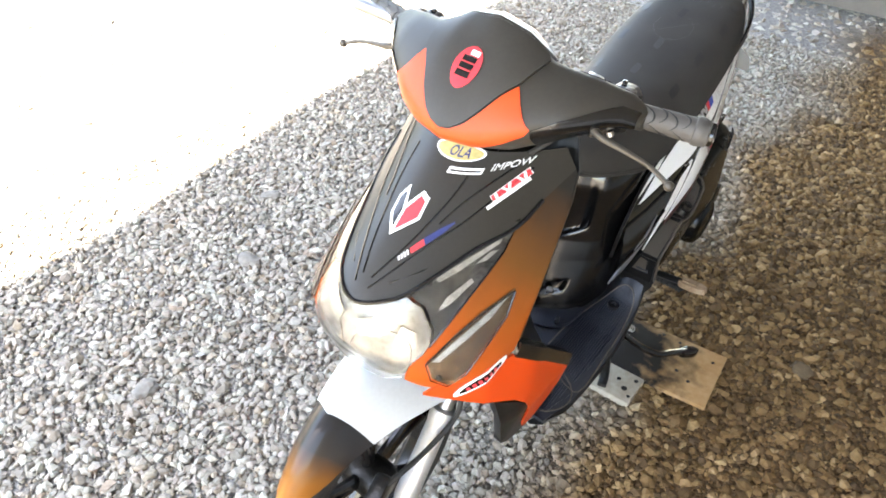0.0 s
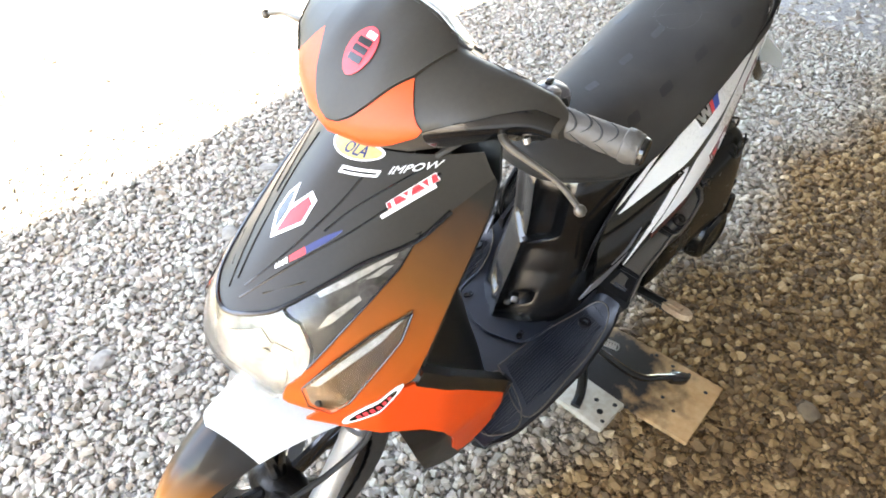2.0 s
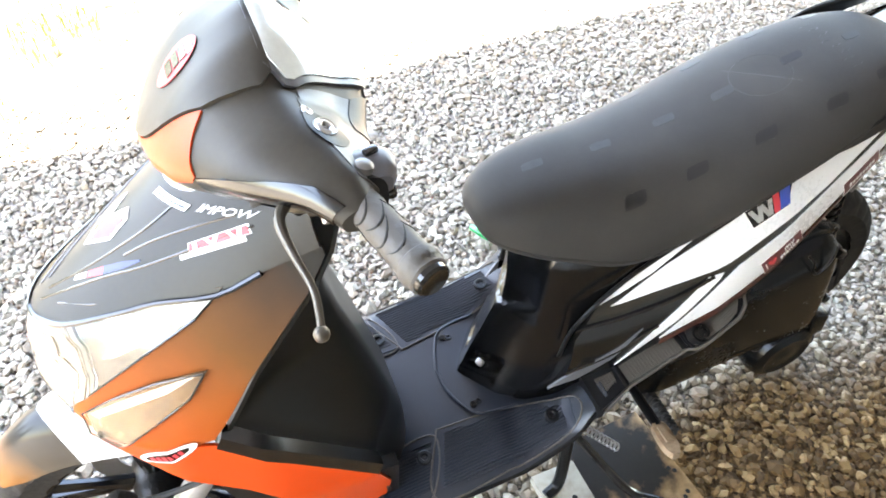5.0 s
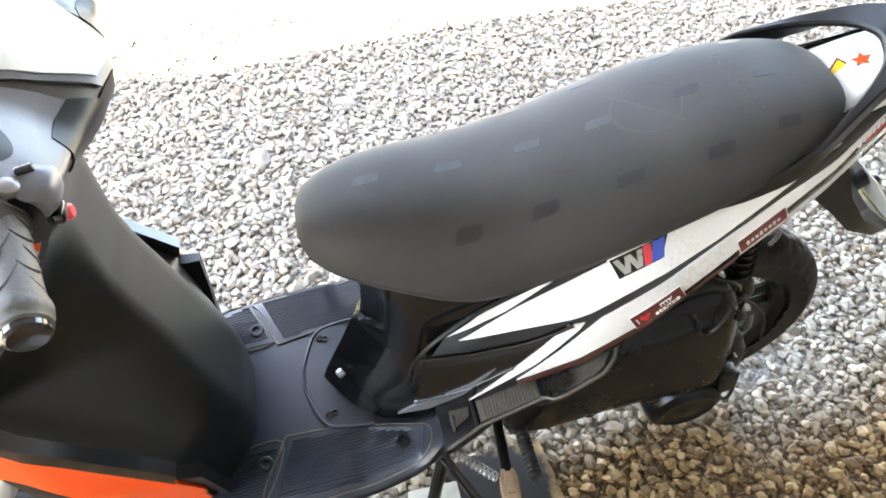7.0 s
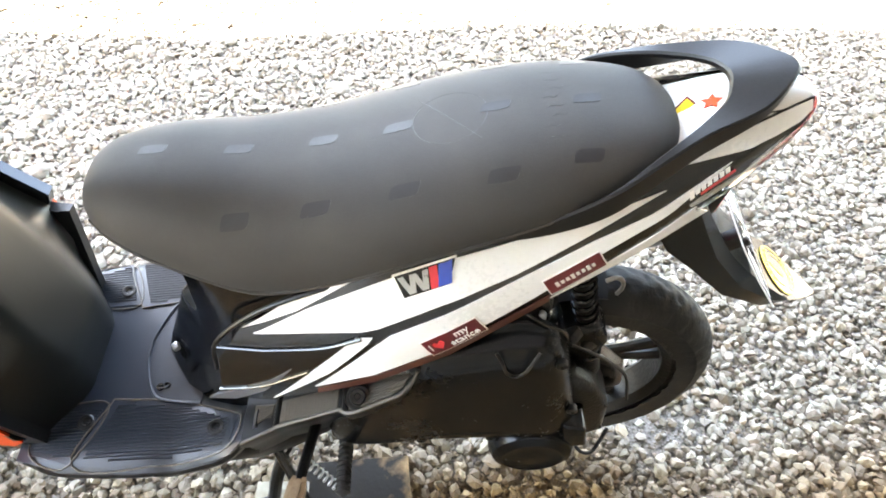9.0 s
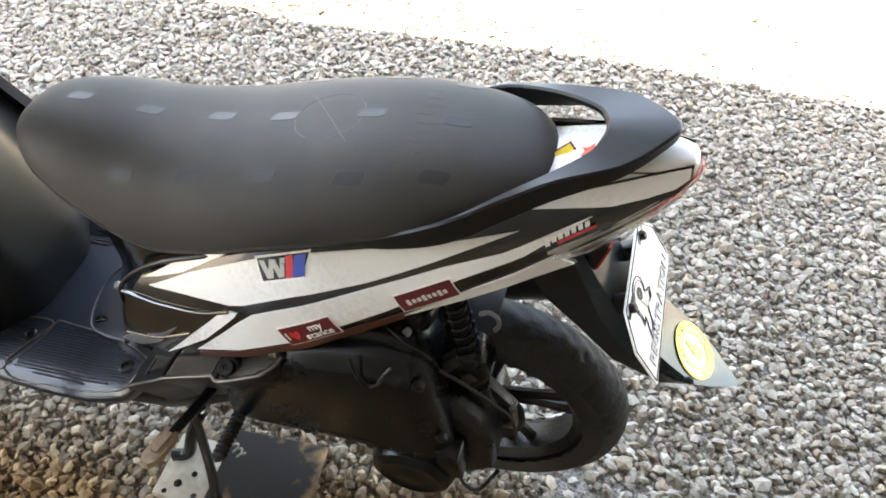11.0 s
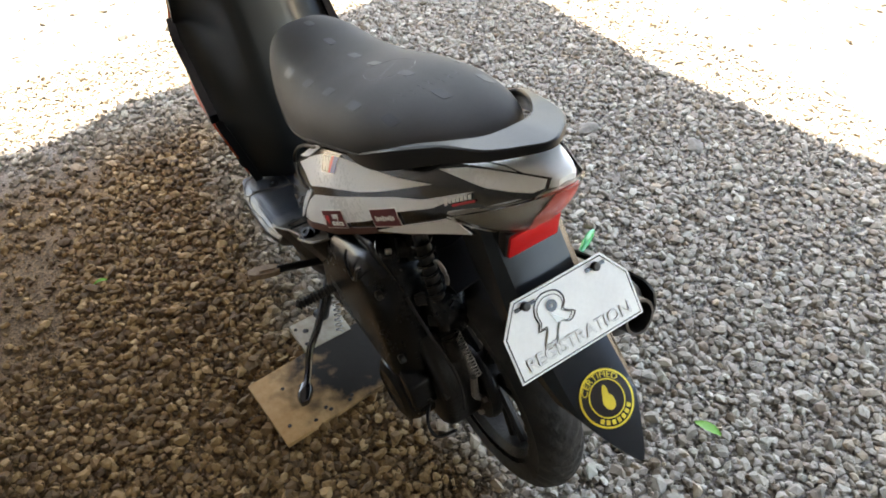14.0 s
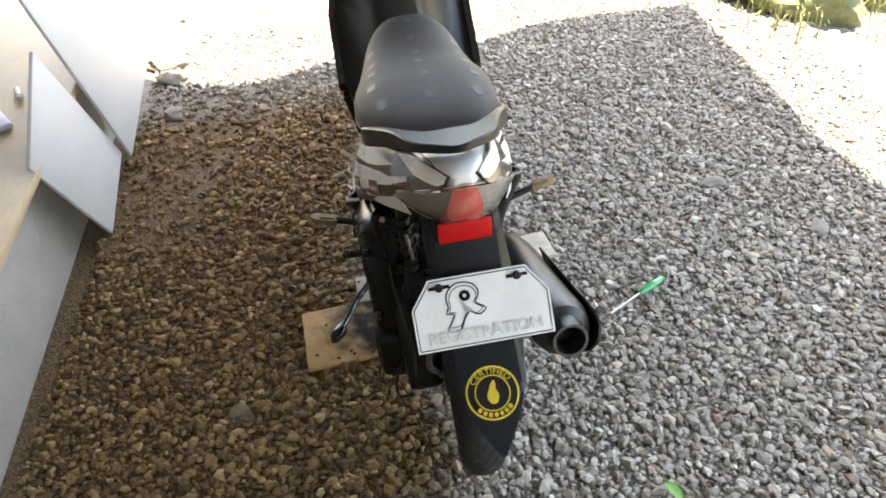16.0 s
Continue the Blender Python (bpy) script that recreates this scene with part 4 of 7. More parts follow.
P("grab_rail", rings(bmesh.new(), made), SATIN, "black plastic grab rail round the seat's end", flat_angle=28)

# -- seat --
SEAT = [  # x, bottom, top, half width
    (0.012, 0.683, 0.7, 0.024), (0.0, 0.664, 0.72, 0.052), (-0.035, 0.645, 0.738, 0.079), (-0.10, 0.622, 0.75, 0.104), (-0.2, 0.592, 0.757, 0.124), (-0.3, 0.63, 0.775, 0.133),
    (-0.4, 0.685, 0.808, 0.135), (-0.5, 0.732, 0.838, 0.128), (-0.58, 0.768, 0.852, 0.115), (-0.65, 0.798, 0.856, 0.092), (-0.69, 0.815, 0.85, 0.062), (-0.708, 0.825, 0.838, 0.03)]
stations = []
for x, z0, z1, w in SEAT:
    zc = z0 + 0.3 * (z1 - z0)
    ring = []
    for k in range(56):
        a = 2 * math.pi * k / 56
        c, s = math.cos(a), math.sin(a)
        hz = (z1 - zc) if s > 0 else (zc - z0)
        ring.append((x, w * math.copysign(abs(c) ** 0.72, c), zc + hz * math.copysign(abs(s) ** 0.85, s)))
    stations.append(ring)
seat = P("seat", loft(stations, 4), SEATM, "long black vinyl seat with faded prints")


# -- handlebar cowl: rings across y, nine points each --
COWL = {
    0.0: [(0.375, 0.905), (0.388, 0.932), (0.331, 0.998), (0.272, 1.042), (0.245, 1.042), (0.2, 0.996), (0.157, 0.948), (0.2, 0.885), (0.32, 0.888)],
    0.05: [(0.367, 0.908), (0.378, 0.938), (0.331, 0.998), (0.272, 1.034), (0.243, 1.03), (0.2, 0.982), (0.166, 0.942), (0.205, 0.888), (0.31, 0.89)],
    0.09: [(0.35, 0.915), (0.362, 0.948), (0.32, 0.996), (0.271, 1.016), (0.243, 1.002), (0.208, 0.972), (0.178, 0.938), (0.215, 0.898), (0.30, 0.898)],
    0.15: [(0.294, 0.938), (0.32, 0.962), (0.297, 0.99), (0.26, 1.004), (0.232, 1.0), (0.19, 0.965), (0.186, 0.946), (0.22, 0.926), (0.264, 0.926)],
    0.2: [(0.25, 0.955), (0.263, 0.969), (0.255, 0.982), (0.23, 0.99), (0.215, 0.987), (0.2, 0.968), (0.198, 0.955), (0.21, 0.948), (0.233, 0.948)],
    0.225: [(0.235, 0.95), (0.238, 0.96), (0.23, 0.968), (0.22, 0.972), (0.212, 0.97), (0.206, 0.962), (0.206, 0.954), (0.212, 0.948), (0.224, 0.947)]}
COWL_Y = sorted(COWL)


def cowl(y, s, lift=0.0):
    """A place on the cowl: y across, s round it from the chin up the front (0 to 3) and down the back."""
    def at(q):
        a = min(abs(y), 0.2249)
        k = max(i for i, v in enumerate(COWL_Y) if v <= a)
        t = (a - COWL_Y[k]) / (COWL_Y[k + 1] - COWL_Y[k])
        ring0, ring1 = COWL[COWL_Y[k]], COWL[COWL_Y[k + 1]]
        i, f = int(math.floor(q)), q - math.floor(q)
        pts = [np.array(ring0[(i + j) % 9]) * (1 - t) + np.array(ring1[(i + j) % 9]) * t for j in (-1, 0, 1, 2)]
        m = 0.55
        a0, b0, c0, d0 = pts
        m0, m1 = (c0 - a0) * m / 1.1, (d0 - b0) * m / 1.1
        return (2 * f ** 3 - 3 * f ** 2 + 1) * b0 + (f ** 3 - 2 * f ** 2 + f) * m0 + (3 * f ** 2 - 2 * f ** 3) * c0 + (f ** 3 - f ** 2) * m1
    p, q = at(s), at(s + 0.02)
    d = q - p
    n = np.array([-d[1], d[0]]) / (np.hypot(*d) + 1e-9)
    return Vector((p[0] - n[0] * lift, y, p[1] - n[1] * lift))


stations = [[cowl(y, s / 3) for s in range(27)] for y in np.linspace(-0.2248, 0.2248, 37)]
bm = rings(bmesh.new(), stations)
cowl_body = P("handlebar_cowl", bm, COWLP, "satin black handlebar cowl with an orange chin")


def on_cowl(lift):
    return lambda y, s: cowl(y, s, lift)


def half(poly):
    return [*poly, *mirrored(poly)[1:-1]]


P("cowl_face", patch(half([(0.0, 0.98), (0.016, 1.0), (0.032, 1.16), (0.048, 1.42), (0.066, 1.76), (0.081, 2.02), (0.089, 2.5), (0.093, 3.0), (0.08, 3.4), (0.0, 3.5)]), on_cowl(0.0045), 0.005, 0.012, (-1, 0, 0)), COWLP, "raised black face of the cowl", parent=cowl_body)
P("cowl_chin", patch(half([(0.0, 0.12), (0.06, 0.25), (0.112, 0.75), (0.117, 0.98), (0.081, 1.98), (0.066, 1.72), (0.048, 1.38), (0.032, 1.12), (0.016, 0.96), (0.0, 0.94)]), on_cowl(0.002), 0.003, 0.012, (-1, 0, 0)), ORANGE, "orange painted chin of the cowl", parent=cowl_body)
for s in (1, -1):
    UNDER = [(0.118, -0.6), (0.2, -0.6), (0.22, 0.5), (0.22, 2.3), (0.2, 2.15), (0.185, 1.8), (0.165, 1.42), (0.145, 1.2), (0.118, 0.93)]
    P("cowl_underside", patch(UNDER if s > 0 else mirrored(UNDER), on_cowl(0.0022), 0.003, 0.012, (-1, 0, 0)), BLACK, "glossy black underside of the cowl", parent=cowl_body)
DIAL = mat("pale_gauge_face", (0.62, 0.64, 0.61), 0.12, var=0.1, coat=1.0, scale=22, bump=0.0)
gauge = P("gauge_bezel", patch(half([(0.0, 3.2), (0.074, 3.25), (0.089, 3.72), (0.087, 4.08), (0.06, 4.95), (0.034, 5.85), (0.0, 5.95)]), on_cowl(0.0045), 0.006, 0.012, (1, 0, -1)), DASH, "grey gauge bezel", parent=cowl_body)
P("gauge_lens", patch(half([(0.0, 3.35), (0.07, 3.4), (0.084, 3.75), (0.082, 4.04), (0.055, 4.9), (0.03, 5.7), (0.0, 5.8)]), on_cowl(0.0062), 0.003, 0.012, (1, 0, -1)), DIAL, "pale shining gauge lens", parent=gauge)
P("lock_recess", patch([(0.142 + 0.024 * math.cos(a), 4.12 + 0.42 * math.sin(a)) for a in [2 * math.pi * k / 24 for k in range(24)]], on_cowl(0.0012), 0.001, 0.01, (1, 0, -1)), SATIN, "black round surround of the lock", parent=cowl_body)
P("dash_back", patch(half([(0.0, 6.02), (0.045, 5.9), (0.064, 5.4), (0.11, 5.3), (0.122, 6.3), (0.0, 6.4)]), on_cowl(0.0018), 0.002, 0.012, (1, 0, -1)), SATIN, "black plastic below the gauge", parent=cowl_body)
key_place = cowl(0.142, 4.15)
P("ignition_lock", lathe(bmesh.new(), [(-0.004, 0.0115), (0.002, 0.0115), (0.004, 0.0105), (0.003, 0.0085), (0.004, 0.0075), (0.0045, 0.0055), (0.003, 0.0035), (0.001, 0.003), (0.001, 0.0001)], key_place, (-0.45, 0.1, 0.85), 24), STEEL, "ignition lock with a chrome ring", parent=cowl_body)
for y, s in ((0.118, 4.0), (-0.118, 4.0)):
    P("cowl_screw", lathe(bmesh.new(), [(-0.002, 0.006), (0.002, 0.006), (0.003, 0.003), (0.001, 0.0001)], cowl(y, s), (-0.62, 0, 0.78), 14), STEEL, parent=cowl_body)

LEVER = mat("dull_bronze_alloy", (0.085, 0.074, 0.06), 0.4, metal=0.55, dust=0.06)
DULLMETAL = mat("dull_grey_metal", (0.22, 0.21, 0.2), 0.4, metal=0.6, dust=0.15)
for s in (1, -1):
    DASHP = [(0.086, 4.12), (0.1, 3.98), (0.15, 3.95), (0.2, 4.1), (0.2, 5.3), (0.16, 5.75), (0.06, 5.8), (0.068, 5.0)]
    P("dash_panel", patch(DASHP if s > 0 else mirrored(DASHP), on_cowl(0.0008), 0.002, 0.012, (1, 0, -1)), DASH, "grey dash panel beside the gauge", parent=cowl_body)
    P("mirror_boss", lathe(bmesh.new(), [(-0.004, 0.009), (0.002, 0.0085), (0.004, 0.006), (0.005, 0.003), (0.005, 0.0001)], (0.206, s * 0.187, 0.9845), (-0.3, 0, 0.95), 18), DULLMETAL, "worn alloy boss beside the switch", parent=cowl_body)
# handlebar, grips, switches, levers
P("handlebar", tube(bmesh.new(), [(0.212, -0.325, 0.958), (0.214, -0.2, 0.958), (0.214, 0.2, 0.958), (0.192, 0.29, 0.956)], 0.011, 12), STEEL)
for s in (1, -1):
    a, b = Vector((0.222, s * 0.186, 0.961)), Vector((0.19, s * 0.296, 0.957))
    way = (b - a).normalized()
    prof = [(0.0, 0.0), (0.0, 0.022), (0.004, 0.0235), (0.009, 0.022), (0.011, 0.0172), (0.03, 0.0168), (0.07, 0.0172), (0.1, 0.0178), (0.1015, 0.0196), (0.106, 0.0202), (0.113, 0.0196), (0.115, 0.0182), (0.119, 0.0182), (0.121, 0.0165), (0.1215, 0.0001)]
    grip = P("grip", lathe(bmesh.new(), prof, a, way, 26), GRIPR, "worn rubber grip with crescent grooves")
    g1 = way.cross(Vector((0, 0, 1))).normalized()
    g2 = way.cross(g1)
    for k in range(5):
        for turn in (0.9, 3.0, 5.1):
            arc = []
            for j in range(11):
                f = j / 5 - 1
                ang = turn + 0.85 * f + 0.4 * (k % 2)
                arc.append(a + way * (0.03 + 0.0155 * k - 0.013 * f * f + 0.006 * f) + (g1 * math.cos(ang) + g2 * math.sin(ang)) * 0.0172)
            P("grip_groove", tube(bmesh.new(), arc, [0.0004 + 0.0011 * (1 - abs(q / 5 - 1)) for q in range(11)], 6), RUBBER, parent=grip)
    P("bar_end", lathe(bmesh.new(), [(0.119, 0.0165), (0.1255, 0.016), (0.1275, 0.0135), (0.1255, 0.006), (0.1255, 0.0001)], a, way, 20), BLACK, parent=grip)
    housing = loft([oval(0.216, s * 0.168, 0.952, 0.03, 0.026, 0.6, 20, 1), oval(0.215, s * 0.18, 0.952, 0.031, 0.028, 0.6, 20, 1), oval(0.214, s * 0.198, 0.955, 0.026, 0.025, 0.7, 20, 1)], 3)
    sw = P("switch_housing", housing, SATIN, "black switch housing beside the grip")
    pod = loft([oval(0.207, s * 0.156, 0.966, 0.024, 0.011, 0.6, 20, 1), oval(0.206, s * 0.166, 0.969, 0.03, 0.0155, 0.6, 20, 1), oval(0.205, s * 0.186, 0.969, 0.029, 0.0155, 0.6, 20, 1), oval(0.205, s * 0.197, 0.966, 0.022, 0.011, 0.6, 20, 1)], 3)
    P("switch_pod", pod, DASH, "worn grey switch pod", parent=sw)
    P("pod_slider", block(bmesh.new(), (0.014, 0.008, 0.008), pose(0.196, s * 0.172, 0.9855, 0, 0, 20), 0.002), BLACK, parent=sw)
    P("switch", block(bmesh.new(), (0.012, 0.018, 0.012), pose(0.184, s * 0.184, 0.948), 0.003), BLACK, parent=sw)
    if s < 0:
        P("stop_switch", lathe(bmesh.new(), [(-0.004, 0.0085), (0.006, 0.0085), (0.009, 0.006), (0.009, 0.0001)], (0.186, -0.19, 0.928), (-1, 0, 0.2), 14), REDM, "red switch", parent=sw)
    if s > 0:
        P("horn_button", lathe(bmesh.new(), [(-0.004, 0.007), (0.006, 0.007), (0.008, 0.005), (0.008, 0.0001)], (0.185, 0.174, 0.937), (-1, 0, 0.1), 14), REDM, "red starter button", parent=sw)
    bm = bmesh.new()
    ln = spline([(0.266, s * 0.165, 0.953), (0.285, s * 0.19, 0.95), (0.283, s * 0.225, 0.943), (0.275, s * 0.262, 0.931), (0.278, s * 0.296, 0.918)], 5)
    tube(bm, ln, [0.0065 - 0.003 * min(1, i / 12) for i in range(len(ln))], 10)
    bmesh.ops.create_icosphere(bm, subdivisions=2, radius=0.0072, matrix=Matrix.Translation((0.279, s * 0.297, 0.9175)))
    P("brake_lever", bm, LEVER, "grey alloy brake lever")
    clamp = P("lever_clamp", block(bmesh.new(), (0.03, 0.026, 0.03), pose(0.246, s * 0.172, 0.949), 0.006), LEVER, "worn alloy clamp of the lever")
    P("pivot_arm", tube(bmesh.new(), spline([(0.236, s * 0.178, 0.955), (0.262, s * 0.176, 0.95), (0.272, s * 0.168, 0.946)], 4), [0.012, 0.0118, 0.0115, 0.011, 0.0108, 0.0105, 0.0102, 0.01, 0.0095], 10), LEVER, parent=clamp)
    P("pivot_bolt", lathe(bmesh.new(), [(-0.014, 0.0065), (0.013, 0.0065), (0.016, 0.005), (0.016, 0.0025), (0.012, 0.0024), (0.012, 0.0001)], (0.266, s * 0.17, 0.948), (0.1, 0, 1), 14), BLACK, parent=clamp)
    P("clamp_bolt", lathe(bmesh.new(), [(0.0, 0.005), (0.006, 0.005), (0.0075, 0.003), (0.0075, 0.0001)], (0.244, s * 0.186, 0.936), (0, s * 0.6, -0.8), 12), STEEL, parent=clamp)
for s, bend in ((1, 0.0), (-1, 0.02)):
    P("control_cable", tube(bmesh.new(), spline([(0.265, s * 0.15, 0.945), (0.30, s * 0.10, 0.89), (0.26, s * 0.04, 0.82), (0.25, s * 0.02, 0.7)], 6), 0.004, 8), RUBBER)
P("steering_stem", tube(bmesh.new(), [(0.24, 0, 0.95), (0.31, 0, 0.78)], 0.03, 16), SATIN)

# -- front wheel, fork, fender --
FRONT, REAR = Vector((0.55, 0, 0.247)), Vector((-0.676, 0, 0.275))


def tyre_material():
    m = mat("dusty_tyre_rubber", (0.014, 0.0135, 0.013), 0.7, dust=0.1, bump=0.25, spec=0.3)
    return m


TYRE = tyre_material()


def wheel(centre, R, w, rimR, name, label):
    """A wheel turning about y: grooved tyre, rim and five spokes."""
    c = Vector(centre)
    holder = tagged(new(name), label)
    holder.parent = scooter
    holder.location = c
    prof = []
    for k in range(17):
        a = math.pi * (k / 16)
        prof.append((-w * math.cos(a) * (1 if abs(math.cos(a)) < 0.98 else 0.86), rimR + (R - rimR) * math.sin(a) ** 0.75))
    bm = bmesh.new()
    seg, loops = 240, []
    for y, r in prof:
        ring = []
        for i in range(seg):
            a = 2 * math.pi * i / seg
            f = y / w
            # slanted grooves in the tread, none in the side wall
            turn_at = (a * 36 / (2 * math.pi) + 1.7 * abs(f) + (0.5 if f > 0 else 0.0)) % 1.0
            cut = 0.0045 if turn_at < 0.3 and 0.1 < abs(f) < 0.9 else 0.0
            ring.append(((r - cut) * math.cos(a), y, (r - cut) * math.sin(a)))
        loops.append(ring)
    rings(bm, loops, True, False)
    part("tyre", bm, TYRE, holder, "black dusty tyre")
    bm = bmesh.new()
    lathe(bm, [(-w * 0.72, rimR + 0.004), (-w * 0.76, rimR - 0.008), (-w * 0.5, rimR - 0.02), (w * 0.5, rimR - 0.02), (w * 0.76, rimR - 0.008), (w * 0.72, rimR + 0.004)], (0, 0, 0), (0, 1, 0), 56)
    part("rim", bm, GRIME if "rear" in name else BLACK, holder)
    for i in range(5):
        a = 2 * math.pi * i / 5 + 0.35
        bm = bmesh.new()
        for off in (-0.13, 0.13):
            p0 = Vector((math.cos(a + off * 0.6), 0, math.sin(a + off * 0.6))) * 0.03
            p1 = Vector((math.cos(a + off), 0, math.sin(a + off))) * (rimR - 0.014)
            tube(bm, [p0, p0.lerp(p1, 0.5), p1], [0.013, 0.009, 0.011], 8)
        part("spoke", bm, BLACK if "front" in name else GRIME, holder)
    part("hub", lathe(bmesh.new(), [(-0.05, 0.0001), (-0.05, 0.03), (-0.03, 0.04), (0.03, 0.04), (0.05, 0.03), (0.05, 0.0001)], (0, 0, 0), (0, 1, 0), 24), GRIME, holder)
    return holder


wheel(FRONT, 0.247, 0.042, 0.18, "front_wheel", "front wheel with a black tyre")
wheel(REAR, 0.245, 0.05, 0.178, "rear_wheel", "rear wheel with a dusty black tyre")
P("brake_disc", lathe(bmesh.new(), [(-0.002, 0.06), (0.002, 0.06), (0.002, 0.1), (-0.002, 0.1), (-0.002, 0.06)], FRONT + Vector((0, -0.058, 0)), (0, 1, 0), 40), STEEL)
rake = Vector((-0.52, 0, 0.854)).normalized()
for s in (1, -1):
    foot = FRONT + Vector((-0.015, s * 0.082, -0.005))
    bm = lathe(bmesh.new(), [(-0.025, 0.0001), (-0.025, 0.018), (0.0, 0.023), (0.05, 0.021), (0.16, 0.0205), (0.165, 0.0225), (0.19, 0.0225), (0.195, 0.015)], foot, rake, 22)
    P("fork_leg", bm, ALLOY, "silver painted fork leg")
    P("fork_tube", lathe(bmesh.new(), [(0.18, 0.0145), (0.42, 0.0145)], foot, rake, 16), STEEL)
P("fork_bridge", block(bmesh.new(), (0.06, 0.2, 0.03), pose(0.335, 0, 0.575, 0, 30), 0.006), SATIN)
P("brake_caliper", block(bmesh.new(), (0.06, 0.03, 0.045), pose(0.60, 0.075, 0.33, 0, 30, 10), 0.008), GRIME, "grimy brake caliper on the fork")
P("brake_hose", tube(bmesh.new(), spline([(0.59, 0.085, 0.35), (0.50, 0.10, 0.37), (0.43, 0.11, 0.42), (0.42, 0.09, 0.52)], 6), 0.005, 8), RUBBER)

FR = [(36, 0.252), (50, 0.268), (75, 0.292), (100, 0.305), (128, 0.31)]
FWID = [(36, 0.012), (42, 0.028), (55, 0.045), (75, 0.062), (100, 0.088), (122, 0.108), (130, 0.1)]
FDROP = [(36, 0.01), (50, 0.045), (75, 0.072), (100, 0.075), (128, 0.06)]


def fender(lift):
    def fn(a, s):
        r = line(FR, a) - line(FDROP, a) * abs(s) ** 1.9 + lift
        q = radians(a)
        return FRONT + Vector((r * math.cos(q), s * (line(FWID, a) + lift * abs(s)), r * math.sin(q)))
    return fn


def fender_patch(poly, lift, thick):
    """As patch(), with the angle scaled so that the net is even."""
    return patch([(a / 100, s * 0.3) for a, s in poly], lambda u, v: fender(lift)(u * 100, v / 0.3), thick, 0.025)


FENDP = fade_mat("orange_tip_fading_to_black", [(0.0, (0.01, 0.01, 0.011)), (0.35, (0.02, 0.016, 0.013)), (0.66, (0.17, 0.062, 0.01)), (1.0, (0.3, 0.105, 0.014))], (0.8, 0.0, -0.6), 0.21, 0.36, rough=0.4, coat=0.3)
P("front_fender", fender_patch([(36, -1), (36, 1), (77, 1), (73, 0), (77, -1)], 0.0, 0.003), FENDP, "black fender tip airbrushed with orange")
FENDW = mat("greyed_white_fender_paint", (0.5, 0.51, 0.49), 0.36, var=0.06, coat=0.2, bump=0.01, coat_rough=0.2, scale=5)
P("fender_cover", fender_patch([(77, -1), (73, 0), (77, 1), (124, 1), (128, 0), (124, -1)], 0.002, 0.004), FENDW, "white front fender cover")

# -- engine, drive case, shock, stand, exhaust --
def prism(poly, y0, y1, bevel=0.012, segments=3):
    bm = bmesh.new()
    lo = [bm.verts.new((x, y0, z)) for x, z in poly]
    hi = [bm.verts.new((x, y1, z)) for x, z in poly]
    bm.faces.new(lo), bm.faces.new(hi[::-1])
    for i in range(len(poly)):
        j = (i + 1) % len(poly)
        bm.faces.new((lo[i], lo[j], hi[j], hi[i]))
    bmesh.ops.bevel(bm, geom=bm.edges[:], offset=bevel, segments=segments, affect="EDGES", profile=0.5)
    return bm


CASE = [(-0.27, 0.262), (-0.3, 0.40), (-0.37, 0.50), (-0.42, 0.538), (-0.50, 0.566), (-0.545, 0.576), (-0.588, 0.566), (-0.614, 0.52), (-0.64, 0.43), (-0.656, 0.36), (-0.655, 0.318), (-0.635, 0.302), (-0.59, 0.3), (-0.45, 0.288), (-0.36, 0.266)]
case_mid = (-0.48, 0.415)
case_line = closed_spline(CASE, 4)
bm = rings(bmesh.new(), [[(case_mid[0] + (x - case_mid[0]) * f, y, case_mid[1] + (z - case_mid[1]) * f) for x, z in case_line] for y, f in ((0.05, 0.94), (0.062, 1.0), (0.118, 1.0), (0.136, 0.992), (0.15, 0.965), (0.16, 0.915), (0.1665, 0.85), (0.169, 0.82), (0.1715, 0.78), (0.1735, 0.6), (0.1745, 0.3), (0.175, 0.02))])
case = P("drive_case", bm, ENGINE, "smooth black plastic drive case on the left of the engine", flat_angle=60)
P("case_shoulder", prism([(-0.40, 0.505), (-0.46, 0.535), (-0.52, 0.552), (-0.545, 0.56), (-0.59, 0.55), (-0.58, 0.584), (-0.545, 0.598), (-0.48, 0.582), (-0.41, 0.55)], 0.07, 0.138, 0.014, 4), ENGINE, "rounded top of the case", parent=case)
P("case_rib", tube(bmesh.new(), spline([(-0.36, 0.168, 0.315), (-0.46, 0.171, 0.335), (-0.56, 0.17, 0.345), (-0.63, 0.162, 0.352)], 5), 0.0035, 8), ENGINE, parent=case)
P("case_clip", tube(bmesh.new(), spline([(-0.508, 0.166, 0.572), (-0.516, 0.174, 0.563), (-0.524, 0.176, 0.54), (-0.537, 0.1765, 0.53), (-0.549, 0.176, 0.54), (-0.556, 0.174, 0.563), (-0.564, 0.166, 0.575)], 4), 0.0024, 6), GRIME, "bent wire clip", parent=case)
P("clutch_cover", lathe(bmesh.new(), [(0.07, 0.07), (0.158, 0.07), (0.173, 0.064), (0.18, 0.05), (0.176, 0.042), (0.178, 0.024), (0.18, 0.0001)], (-0.6, 0, 0.26), (0, 1, 0), 40), ENGINE, "round black cover at the lower end of the case", parent=case)
P("cover_ridge", tube(bmesh.new(), [(-0.6 + 0.071 * math.cos(a), 0.158, 0.26 + 0.071 * math.sin(a)) for a in [0.9 + 1.6 * k / 14 for k in range(15)]], 0.004, 8), ENGINE, parent=case)
P("crankcase", prism([(-0.26, 0.24), (-0.28, 0.40), (-0.45, 0.44), (-0.56, 0.38), (-0.60, 0.27), (-0.45, 0.19), (-0.3, 0.19)], -0.09, 0.075, 0.02), GRIME, "greasy cast engine block")
